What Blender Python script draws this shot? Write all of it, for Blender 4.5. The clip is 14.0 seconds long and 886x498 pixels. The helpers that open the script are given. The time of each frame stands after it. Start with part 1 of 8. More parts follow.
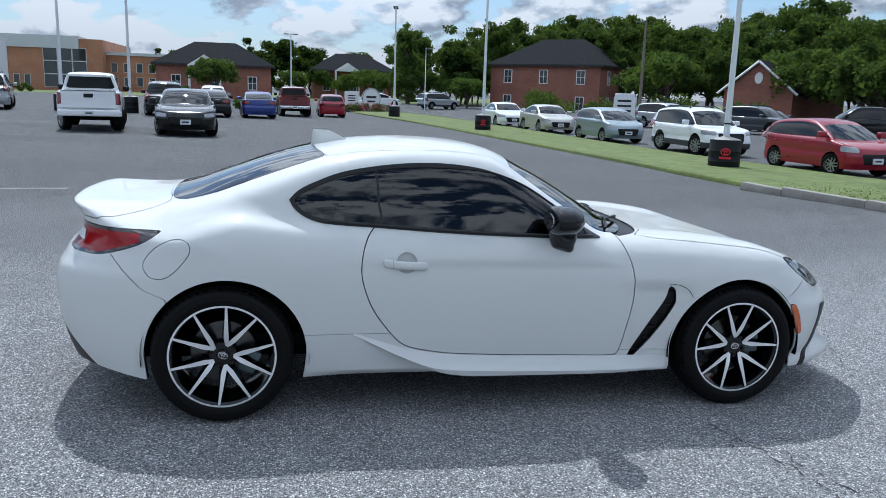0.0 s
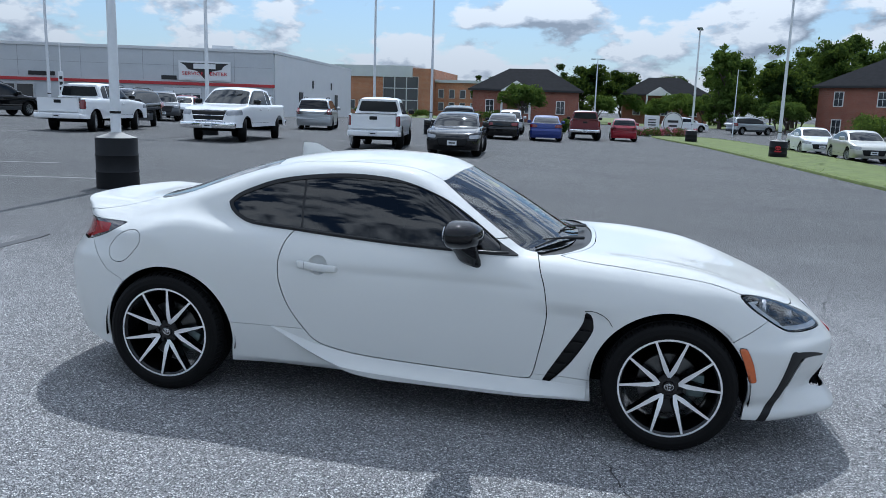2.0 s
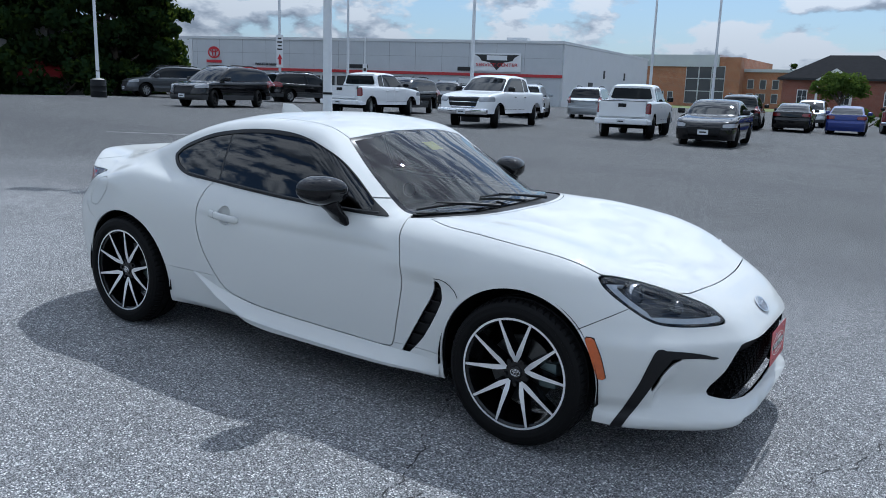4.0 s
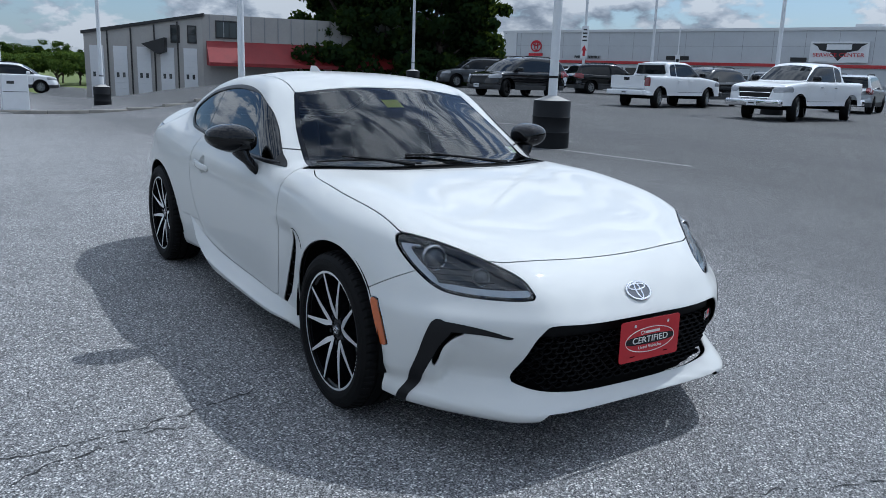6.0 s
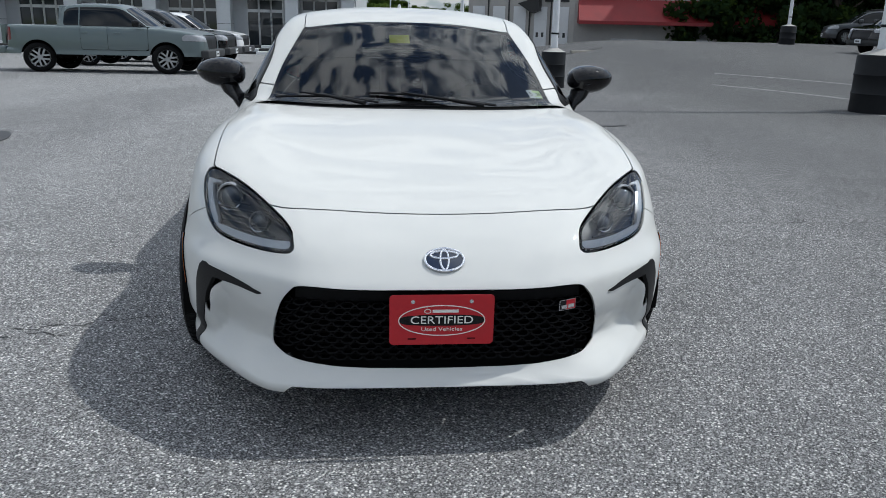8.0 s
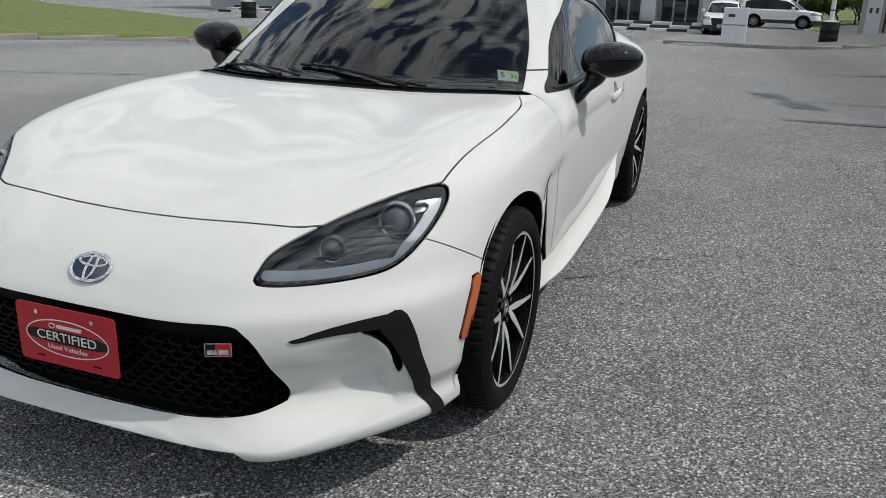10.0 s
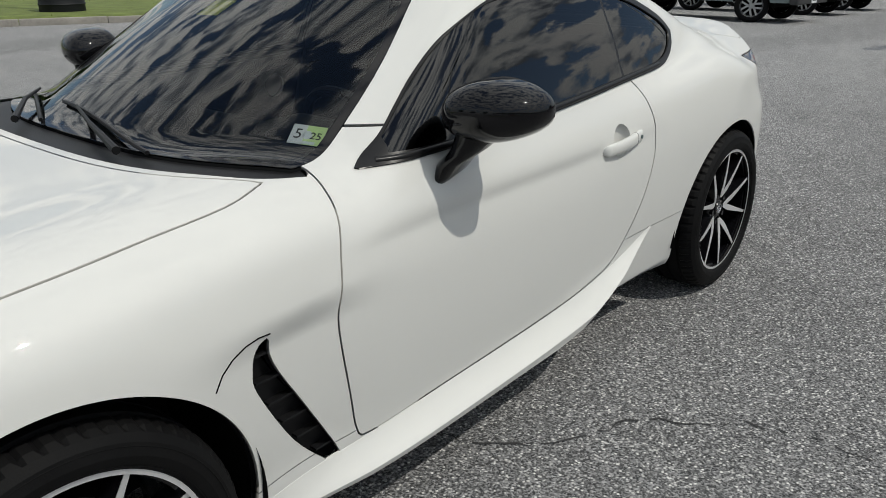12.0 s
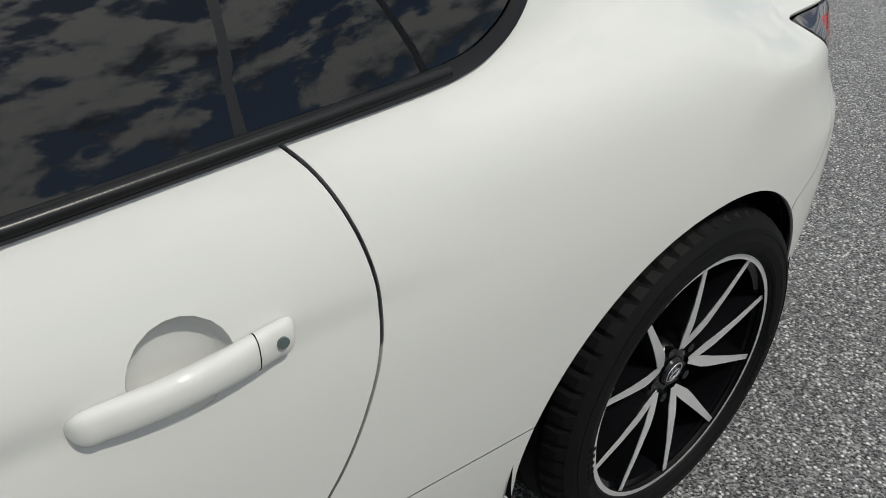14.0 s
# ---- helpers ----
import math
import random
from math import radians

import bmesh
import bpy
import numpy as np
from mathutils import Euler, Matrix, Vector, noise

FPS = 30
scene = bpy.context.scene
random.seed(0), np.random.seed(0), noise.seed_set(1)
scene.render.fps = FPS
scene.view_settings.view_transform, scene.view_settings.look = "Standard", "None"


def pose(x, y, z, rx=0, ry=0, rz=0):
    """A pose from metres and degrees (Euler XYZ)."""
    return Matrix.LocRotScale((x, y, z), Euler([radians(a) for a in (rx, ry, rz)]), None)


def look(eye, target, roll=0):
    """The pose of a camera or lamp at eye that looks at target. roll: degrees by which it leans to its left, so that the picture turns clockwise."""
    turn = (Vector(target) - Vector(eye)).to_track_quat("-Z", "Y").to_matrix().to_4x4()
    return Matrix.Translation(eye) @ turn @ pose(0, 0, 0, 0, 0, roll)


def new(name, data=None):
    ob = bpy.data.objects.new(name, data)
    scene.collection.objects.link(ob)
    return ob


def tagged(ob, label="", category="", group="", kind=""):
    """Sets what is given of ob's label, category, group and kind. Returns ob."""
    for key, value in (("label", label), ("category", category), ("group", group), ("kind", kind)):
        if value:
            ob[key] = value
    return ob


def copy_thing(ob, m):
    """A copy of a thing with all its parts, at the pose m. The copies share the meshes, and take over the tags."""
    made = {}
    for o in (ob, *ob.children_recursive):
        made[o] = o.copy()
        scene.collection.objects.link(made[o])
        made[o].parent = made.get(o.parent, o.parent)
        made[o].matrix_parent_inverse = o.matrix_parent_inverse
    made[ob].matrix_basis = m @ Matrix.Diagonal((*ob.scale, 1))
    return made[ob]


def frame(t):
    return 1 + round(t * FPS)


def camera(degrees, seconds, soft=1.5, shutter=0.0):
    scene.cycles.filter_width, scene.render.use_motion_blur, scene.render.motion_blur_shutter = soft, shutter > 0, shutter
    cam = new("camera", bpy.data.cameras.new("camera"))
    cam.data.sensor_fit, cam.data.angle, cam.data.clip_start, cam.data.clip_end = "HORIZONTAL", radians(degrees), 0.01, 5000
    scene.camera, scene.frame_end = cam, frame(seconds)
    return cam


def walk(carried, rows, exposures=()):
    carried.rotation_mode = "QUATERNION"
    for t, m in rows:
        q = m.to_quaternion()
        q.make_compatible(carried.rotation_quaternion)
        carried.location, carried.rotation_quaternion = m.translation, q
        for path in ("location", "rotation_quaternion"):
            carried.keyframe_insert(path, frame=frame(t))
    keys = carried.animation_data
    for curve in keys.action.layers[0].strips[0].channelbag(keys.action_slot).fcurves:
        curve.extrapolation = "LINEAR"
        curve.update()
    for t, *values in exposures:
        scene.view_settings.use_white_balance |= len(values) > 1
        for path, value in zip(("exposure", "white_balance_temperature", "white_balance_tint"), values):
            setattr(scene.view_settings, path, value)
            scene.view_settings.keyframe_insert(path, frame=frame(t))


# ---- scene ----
cam = camera(58.9, 14.0, soft=0.68)
EXPOSURES = ((0.0, 0.15, 5520, 7), (3.2, 0.02, 5480, 7), (5.5, -0.10, 5500, 7), (6.5, -0.13, 5600, 7), (7.5, -0.14, 5900, 7), (9.8, -0.25, 6420, 7), (14.0, -0.38, 6620, 6))
PATH = [
    (0, (-1.024, -4.346, 1.54), (-0.617, -2.428, 1.15), 1.8),
    (0.5, (-0.545, -4.471, 1.551), (-0.331, -2.516, 1.188), 1.8),
    (1, (-0.072, -4.547, 1.555), (-0.057, -2.578, 1.207), 1.7),
    (1.5, (0.399, -4.522, 1.555), (0.218, -2.561, 1.205), 1.7),
    (2, (0.895, -4.49, 1.555), (0.524, -2.557, 1.2), 1.8),
    (2.5, (1.363, -4.347, 1.542), (0.816, -2.458, 1.18), 1.9),
    (3, (1.854, -4.19, 1.546), (1.128, -2.364, 1.174), 1.8),
    (3.2, (2.026, -4.085, 1.517), (1.232, -2.289, 1.143), 1.8),
    (5.3, (3.648, -2.711, 1.358), (2.204, -1.393, 0.936), 2.1),
    (5.5, (3.758, -2.558, 1.324), (2.261, -1.299, 0.905), 2.2),
    (6, (3.998, -2.128, 1.301), (2.373, -1.047, 0.865), 1.9),
    (6.5, (4.138, -1.671, 1.248), (2.397, -0.796, 0.796), 1.6),
    (7, (4.267, -1.196, 1.238), (2.44, -0.54, 0.755), 1.4),
    (7.5, (4.301, -0.712, 1.218), (2.416, -0.289, 0.699), 1.2),
    (7.7, (4.304, -0.512, 1.222), (2.406, -0.177, 0.688), 1.2),
    (9.8, (3.562, 1.317, 1.201), (1.759, 0.725, 0.571), 1.6),
    (10, (3.441, 1.448, 1.208), (1.665, 0.779, 0.576), 1.5),
    (10.5, (3.088, 1.705, 1.248), (1.395, 0.853, 0.609), 1.1),
    (11, (2.637, 1.855, 1.267), (1.026, 0.861, 0.623), 0.6),
    (11.5, (2.159, 1.959, 1.281), (0.639, 0.841, 0.618), -0.1),
    (12, (1.66, 1.957, 1.275), (0.24, 0.736, 0.573), -0.2),
    (12.5, (1.155, 1.93, 1.274), (-0.153, 0.611, 0.532), -0.3),
    (13, (0.648, 1.787, 1.264), (-0.547, 0.402, 0.457), 0.1),
    (13.5, (0.181, 1.633, 1.264), (-0.933, 0.206, 0.413), 0.4),
    (14, (-0.267, 1.414, 1.204), (-1.387, 0.104, 0.19), 2.1),
]
walk(cam, [(t, look(eye, target, roll)) for t, eye, target, roll in PATH], EXPOSURES)
# ---- light: high sun behind the left flank, broken cloud ----
SUN_TO = Vector((-0.085, 0.66, 0.99)).normalized()
sun_data = bpy.data.lights.new("sun", "SUN")
sun_data.energy, sun_data.angle, sun_data.color = 3.0, radians(0.6), (1.0, 0.95, 0.88)
sun = new("sun", sun_data)
sun.matrix_world = look(SUN_TO * 40, (0, 0, 0))


class Nodes:
    """Short hand for building a node tree."""

    def __init__(self, tree):
        self.t = tree
        tree.nodes.clear()

    def __call__(self, kind, *ins, operation=None, sky_type=None, feature=None, wave_type=None, bands_direction=None, data_type=None, blend_type=None):
        n = self.t.nodes.new(kind)
        if operation:
            n.operation = operation
        if sky_type:
            n.sky_type, n.sun_disc, n.air_density, n.dust_density, n.ozone_density = sky_type, False, 1.0, 0.6, 1.4
        if feature:
            n.feature = feature
        if wave_type:
            n.wave_type, n.bands_direction = wave_type, bands_direction
        if data_type:
            n.data_type, n.blend_type = data_type, blend_type
        for i, v in enumerate(ins):
            self.put(n, i, v)
        return n

    def put(self, n, i, v):
        if v is None:
            return
        if isinstance(v, bpy.types.NodeSocket):
            self.t.links.new(v, n.inputs[i])
        elif isinstance(v, bpy.types.Node):
            self.t.links.new(v.outputs[0], n.inputs[i])
        else:
            if isinstance(v, (tuple, list)) and n.inputs[i].type == "RGBA" and len(v) == 3:
                v = (*v, 1)
            n.inputs[i].default_value = v

    def math(self, op, a, b=0.0, c=0.0):
        return self("ShaderNodeMath", a, b, c, operation=op).outputs[0]

    def ramp(self, fac, stops, mode="LINEAR"):
        n = self("ShaderNodeValToRGB", fac)
        cr = n.color_ramp
        cr.interpolation = mode
        while len(cr.elements) < len(stops):
            cr.elements.new(0.5)
        for e, (p, c) in zip(cr.elements, stops):
            e.position = p
            e.color = (c, c, c, 1) if isinstance(c, (int, float)) else (*c, 1)
        return n.outputs[0]

    def mix(self, fac, a, b, mode="MIX"):
        n = self("ShaderNodeMix", data_type="RGBA", blend_type=mode)
        self.put(n, 0, fac), self.put(n, 6, a), self.put(n, 7, b)
        return n.outputs[2]

    def noise(self, vec, scale, detail=2.0, rough=0.5, dist=0.0):
        n = self("ShaderNodeTexNoise", vec)
        n.inputs["Scale"].default_value = scale
        n.inputs["Detail"].default_value = detail
        n.inputs["Roughness"].default_value = rough
        n.inputs["Distortion"].default_value = dist
        return n.outputs[0]


def sky_world():
    world = bpy.data.worlds.new("sky")
    scene.world = world
    world.use_nodes = True
    n = Nodes(world.node_tree)
    sky = n("ShaderNodeTexSky", sky_type="NISHITA")
    sky.sun_elevation = math.asin(SUN_TO.z)
    sky.sun_rotation = math.atan2(SUN_TO.x, SUN_TO.y)
    co = n("ShaderNodeTexCoord").outputs["Generated"]
    sep = n("ShaderNodeSeparateXYZ", co)
    flat = n("ShaderNodeCombineXYZ", sep.outputs[0], sep.outputs[1], n.math("MULTIPLY", sep.outputs[2], 2.1)).outputs[0]

    def density(vec):
        big = n.noise(vec, 7.0, 6.0, 0.52, 0.1)
        return n.math("ADD", n.math("MULTIPLY", big, 0.7), n.math("MULTIPLY", n.noise(vec, 19.0, 5.0, 0.55, 0.1), 0.3))

    dens = density(flat)
    moved = n("ShaderNodeVectorMath", flat, (SUN_TO.x * 0.02, SUN_TO.y * 0.02, 0.045), operation="ADD").outputs[0]
    cover = n.ramp(n.math("ADD", dens, n.ramp(sep.outputs[2], [(0.0, 0.026), (0.12, 0.016), (0.3, 0.012), (0.5, 0.034)])), [(0.478, 0.0), (0.535, 1.0)], "EASE")
    relief = n.math("SUBTRACT", dens, density(moved))
    under = n.math("ADD", relief, 0.5)
    pale = n.ramp(under, [(0.43, (0.40, 0.44, 0.50)), (0.485, (0.70, 0.73, 0.78)), (0.525, (1.0, 1.0, 1.0))])
    heavy = n.ramp(under, [(0.41, (0.22, 0.25, 0.30)), (0.465, (0.50, 0.53, 0.58)), (0.515, (0.84, 0.86, 0.89)), (0.555, (1.0, 1.0, 1.0))])
    shade = n.mix(n.ramp(sep.outputs[2], [(0.16, 0.0), (0.42, 1.0)]), pale, heavy)
    lit = n("ShaderNodeVectorMath", shade, operation="SCALE")
    n.put(lit, lit.inputs.find("Scale"), n.ramp(sep.outputs[2], [(0.0, 4.1 / 20), (0.25, 7.6 / 20), (0.8, 10.2 / 20)]))
    # clouds near the sun scatter its light forward and are brighter
    toward = n("ShaderNodeVectorMath", co, tuple(SUN_TO), operation="DOT_PRODUCT").outputs["Value"]
    lit = n("ShaderNodeVectorMath", lit.outputs[0], operation="SCALE")
    n.put(lit, lit.inputs.find("Scale"), n.math("MULTIPLY", n.ramp(toward, [(0.0, 0.64), (0.45, 0.50), (0.75, 0.66), (0.95, 0.8)]), 44.0))
    haze = n.ramp(sep.outputs[2], [(0.0, 0.55), (0.22, 0.0)])
    skyc = n.mix(haze, sky.outputs[0], (2.2, 3.2, 4.5))
    col = n.mix(cover, skyc, lit.outputs[0])
    bg = n("ShaderNodeBackground", col, 0.104)
    n("ShaderNodeOutputWorld", bg)


sky_world()


# ---- materials ----
def pbr(name, color, rough=0.5, metal=0.0, coat=0.0, spec=0.5, alpha=None, emit=None, vary=0.0, scale=4.0, bump=0.0, bump_scale=60.0, wear=0.0):
    """A surface with two scales of variation in colour and gloss."""
    m = bpy.data.materials.new(name)
    m.use_nodes = True
    n = Nodes(m.node_tree)
    b = n("ShaderNodeBsdfPrincipled")
    out = n("ShaderNodeOutputMaterial", b)
    b.inputs["Roughness"].default_value = rough
    b.inputs["Metallic"].default_value = metal
    b.inputs["Coat Weight"].default_value = coat
    b.inputs["Coat Roughness"].default_value = 0.03
    b.inputs["Specular IOR Level"].default_value = spec
    b.inputs["Base Color"].default_value = (*color, 1)
    if vary or bump or wear:
        co = n("ShaderNodeTexCoord").outputs["Object"]
        a = n.noise(co, scale, 3.0, 0.6)
        f = n.noise(co, scale * 9, 4.0, 0.65)
        both = n.math("ADD", n.math("MULTIPLY", a, 0.6), n.math("MULTIPLY", f, 0.4))
        lo = tuple(c * (1 - vary) for c in color)
        hi = tuple(min(1, c * (1 + vary)) for c in color)
        n.put(b, 0, n.ramp(both, [(0.3, lo), (0.7, hi)]))
        if wear:
            n.put(b, b.inputs.find("Roughness"), n.ramp(both, [(0.3, max(0.02, rough - wear)), (0.7, min(1, rough + wear))]))
        if bump:
            bp = n("ShaderNodeBump", bump, 0.01, 1.0)
            n.put(bp, bp.inputs.find("Height"), n.noise(co, bump_scale, 3.0, 0.6))
            n.put(b, b.inputs.find("Normal"), bp.outputs[0])
    if emit:
        b.inputs["Emission Color"].default_value = (*emit[:3], 1)
        b.inputs["Emission Strength"].default_value = emit[3]
    return m


def pane(name, tint, rough=0.0, ior=1.5, gain=1.0):
    """Coated or tinted sheet glass: what passes is tinted, the gloss follows Fresnel."""
    m = bpy.data.materials.new(name)
    m.use_nodes = True
    n = Nodes(m.node_tree)
    fr = n("ShaderNodeFresnel", ior)
    mix = n("ShaderNodeMixShader", n.math("MULTIPLY", fr.outputs[0], gain), n("ShaderNodeBsdfTransparent", tint), n("ShaderNodeBsdfGlossy", (1, 1, 1), rough))
    n("ShaderNodeOutputMaterial", mix)
    return m


def car_paint(name, color, flake=0.0, rough=0.28, metal=0.0, spec=0.5, coat=0.6):
    m = bpy.data.materials.new(name)
    m.use_nodes = True
    n = Nodes(m.node_tree)
    b = n("ShaderNodeBsdfPrincipled")
    n("ShaderNodeOutputMaterial", b)
    co = n("ShaderNodeTexCoord").outputs["Object"]
    dust = n.noise(co, 2.2, 4.0, 0.6)
    fine = n.noise(co, 900.0, 1.0, 0.5)
    k = n.math("ADD", n.math("MULTIPLY", dust, 0.06), n.math("MULTIPLY", fine, 0.05 + flake))
    n.put(b, 0, n.mix(n.math("ADD", k, 0.0), color, tuple(c * 0.72 for c in color)))
    b.inputs["Roughness"].default_value = rough
    b.inputs["Metallic"].default_value = metal
    b.inputs["Specular IOR Level"].default_value = spec
    b.inputs["Coat Weight"].default_value = coat
    n.put(b, b.inputs.find("Coat Roughness"), n.ramp(dust, [(0.35, 0.015), (0.75, 0.06)]))
    return m


def asphalt():
    """Worn car-park asphalt with pale stones showing, tyre-polished patches, tar seams and fine cracks."""
    m = bpy.data.materials.new("asphalt")
    m.use_nodes = True
    n = Nodes(m.node_tree)
    b = n("ShaderNodeBsdfPrincipled")
    n("ShaderNodeOutputMaterial", b)
    co = n("ShaderNodeTexCoord").outputs["Object"]
    grit = n("ShaderNodeTexVoronoi", co, feature="F1")
    grit.inputs["Scale"].default_value = 105.0
    grit.inputs["Randomness"].default_value = 1.0
    pick = n("ShaderNodeSeparateColor", grit.outputs["Color"])
    fleck = n.math("GREATER_THAN", pick.outputs[0], 0.70)
    core = n.ramp(grit.outputs["Distance"], [(0.30, 1.0), (0.5, 0.0)])
    stone = n.math("MULTIPLY", fleck, core)
    mid = n("ShaderNodeTexVoronoi", co, feature="F1")
    mid.inputs["Scale"].default_value = 230.0
    fine = n("ShaderNodeSeparateColor", mid.outputs["Color"]).outputs[1]
    patch = n.noise(co, 0.35, 5.0, 0.62, 0.4)
    wide = n.noise(co, 0.07, 3.0, 0.55, 0.8)
    base = n.mix(n.ramp(fine, [(0.0, 0.0), (0.45, 0.30), (1.0, 1.0)]), (0.045, 0.046, 0.048), (0.40, 0.402, 0.407))
    base = n.mix(n.math("MULTIPLY", stone, n.ramp(pick.outputs[1], [(0.0, 0.35), (1.0, 1.0)])), base, (0.84, 0.835, 0.82))
    chip = n("ShaderNodeTexVoronoi", co, feature="F1")
    chip.inputs["Scale"].default_value = 62.0
    cpick = n("ShaderNodeSeparateColor", chip.outputs["Color"])
    big = n.math("MULTIPLY", n.math("GREATER_THAN", cpick.outputs[0], 0.82), n.ramp(chip.outputs["Distance"], [(0.2, 1.0), (0.36, 0.0)]))
    base = n.mix(n.math("MULTIPLY", big, 0.9), base, n.mix(cpick.outputs[1], (0.45, 0.45, 0.45), (0.85, 0.84, 0.82)))
    tone = n.ramp(n.math("ADD", n.math("MULTIPLY", patch, 0.6), n.math("MULTIPLY", wide, 0.4)), [(0.32, 0.90), (0.68, 1.10)])
    base = n.mix(1.0, base, tone, "MULTIPLY")
    base = n.mix(1.0, base, n.ramp(n.noise(co, 2.6, 5.0, 0.7, 0.5), [(0.34, 0.90), (0.66, 1.07)]), "MULTIPLY")
    # backlit look put into the colour: the car park's far (+y) side is darker
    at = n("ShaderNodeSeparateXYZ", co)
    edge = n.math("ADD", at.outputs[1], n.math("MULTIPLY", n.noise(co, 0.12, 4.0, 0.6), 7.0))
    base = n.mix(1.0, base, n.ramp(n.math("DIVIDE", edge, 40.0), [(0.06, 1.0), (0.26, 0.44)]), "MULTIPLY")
    # long tyre-polished bands
    wave = n("ShaderNodeTexWave", co, wave_type="BANDS", bands_direction="Y")
    wave.inputs["Scale"].default_value = 0.045
    wave.inputs["Distortion"].default_value = 3.0
    wave.inputs["Detail"].default_value = 3.0
    base = n.mix(n.math("MULTIPLY", n.ramp(wave.outputs[0], [(0.7, 0.0), (0.95, 1.0)]), 0.25), base, (0.07, 0.07, 0.074))
    b.inputs["Specular IOR Level"].default_value = 0.1
    n.put(b, 0, base)
    n.put(b, b.inputs.find("Roughness"), n.ramp(patch, [(0.3, 0.7), (0.7, 0.92)]))
    h = n.math("ADD", n.math("MULTIPLY", grit.outputs["Distance"], -0.6), n.math("MULTIPLY", fine, 0.4))
    bp = n("ShaderNodeBump", 1.0, 0.009, 1.0)
    n.put(bp, bp.inputs.find("Height"), h)
    n.put(b, b.inputs.find("Normal"), bp.outputs[0])
    return m


def flat_faces(name, color_a, color_b, rough=0.8, scale=6.0):
    """Colour that varies from piece to piece and along each piece."""
    m = bpy.data.materials.new(name)
    m.use_nodes = True
    n = Nodes(m.node_tree)
    b = n("ShaderNodeBsdfPrincipled")
    n("ShaderNodeOutputMaterial", b)
    isl = n("ShaderNodeNewGeometry").outputs["Random Per Island"]
    co = n("ShaderNodeTexCoord").outputs["Object"]
    f = n.math("ADD", n.math("MULTIPLY", isl, 0.6), n.math("MULTIPLY", n.noise(co, scale, 3.0), 0.4))
    n.put(b, 0, n.mix(f, color_a, color_b))
    b.inputs["Roughness"].default_value = rough
    return m


def leaf_mat(name, dark, light):
    m = bpy.data.materials.new(name)
    m.use_nodes = True
    n = Nodes(m.node_tree)
    isl = n("ShaderNodeNewGeometry").outputs["Random Per Island"]
    co = n("ShaderNodeTexCoord").outputs["Object"]
    f = n.math("ADD", n.math("MULTIPLY", isl, 0.55), n.math("MULTIPLY", n.noise(co, 0.5, 2.0), 0.45))
    col = n.mix(f, dark, light)
    d = n("ShaderNodeBsdfDiffuse", col)
    t = n("ShaderNodeBsdfTranslucent", n.mix(0.5, col, (0.25, 0.35, 0.04)))
    n("ShaderNodeOutputMaterial", n("ShaderNodeMixShader", 0.3, d, t))
    return m


def brick_mat(name, a, b2, mortar, scale=1.0):
    """Brick seen from afar: courses of 65 mm in the wall's own metres."""
    m = bpy.data.materials.new(name)
    m.use_nodes = True
    n = Nodes(m.node_tree)
    b = n("ShaderNodeBsdfPrincipled")
    n("ShaderNodeOutputMaterial", b)
    co = n("ShaderNodeTexCoord").outputs["Object"]
    sep = n("ShaderNodeSeparateXYZ", co)
    flat = n("ShaderNodeCombineXYZ", n.math("ADD", sep.outputs[0], sep.outputs[1]), sep.outputs[2], 0.0).outputs[0]
    br = n("ShaderNodeTexBrick", flat, a, b2, mortar)
    br.inputs["Scale"].default_value = 1.0 / scale
    br.inputs["Brick Width"].default_value = 0.215
    br.inputs["Row Height"].default_value = 0.075
    br.inputs["Mortar Size"].default_value = 0.008
    big = n.noise(co, 0.5, 4.0, 0.6)
    n.put(b, 0, n.mix(1.0, br.outputs[0], n.ramp(big, [(0.3, 0.8), (0.7, 1.1)]), "MULTIPLY"))
    b.inputs["Roughness"].default_value = 0.85
    return m


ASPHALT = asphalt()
PEARL = car_paint("pearl_white_paint", (0.615, 0.618, 0.600), 0.02, 0.5, spec=0.1, coat=0.65)
BLACK_GLOSS = pbr("gloss_black_plastic", (0.004, 0.004, 0.005), 0.06, coat=0.2, spec=0.25)
BLACK_SATIN = pbr("satin_black_plastic", (0.008, 0.008, 0.009), 0.42, spec=0.25, vary=0.25, scale=9, bump=0.05, bump_scale=400)
RUBBER = pbr("tyre_rubber", (0.005, 0.005, 0.0053), 0.62, spec=0.12, vary=0.3, scale=12, bump=0.06, bump_scale=300, wear=0.1)
GRILLE_BLACK = pbr("grille_black", (0.004, 0.004, 0.0045), 0.5, spec=0.12, vary=0.3, scale=20)
BELT_TRIM = pbr("satin_belt_trim", (0.009, 0.009, 0.010), 0.30, spec=0.3, vary=0.2, scale=9, bump=0.03, bump_scale=300)
DARK_VOID = pbr("underbody_black", (0.004, 0.004, 0.004), 0.9, spec=0.1, vary=0.3)
MIRROR_GLASS = pbr("mirror_glass", (0.30, 0.31, 0.33), 0.02, 1.0, vary=0.02)
KERB_STONE = pbr("worn_kerb_concrete", (0.25, 0.235, 0.21), 0.9, vary=0.3, scale=2.5, bump=0.3, bump_scale=60)
MACHINED = pbr("machined_aluminium", (0.86, 0.86, 0.87), 0.34, 0.7, vary=0.06, scale=20, wear=0.06)
RIM_BLACK = pbr("rim_gloss_black", (0.004, 0.004, 0.005), 0.18, coat=0.25, spec=0.3)
DISC = pbr("brake_disc_steel", (0.09, 0.09, 0.09), 0.35, 1.0, vary=0.2, scale=30, wear=0.1)
CAST = pbr("cast_iron_grey", (0.14, 0.18, 0.18), 0.55, 0.6, vary=0.2, scale=20)
CHROME = pbr("chrome", (0.8, 0.8, 0.82), 0.05, 1.0, vary=0.03)
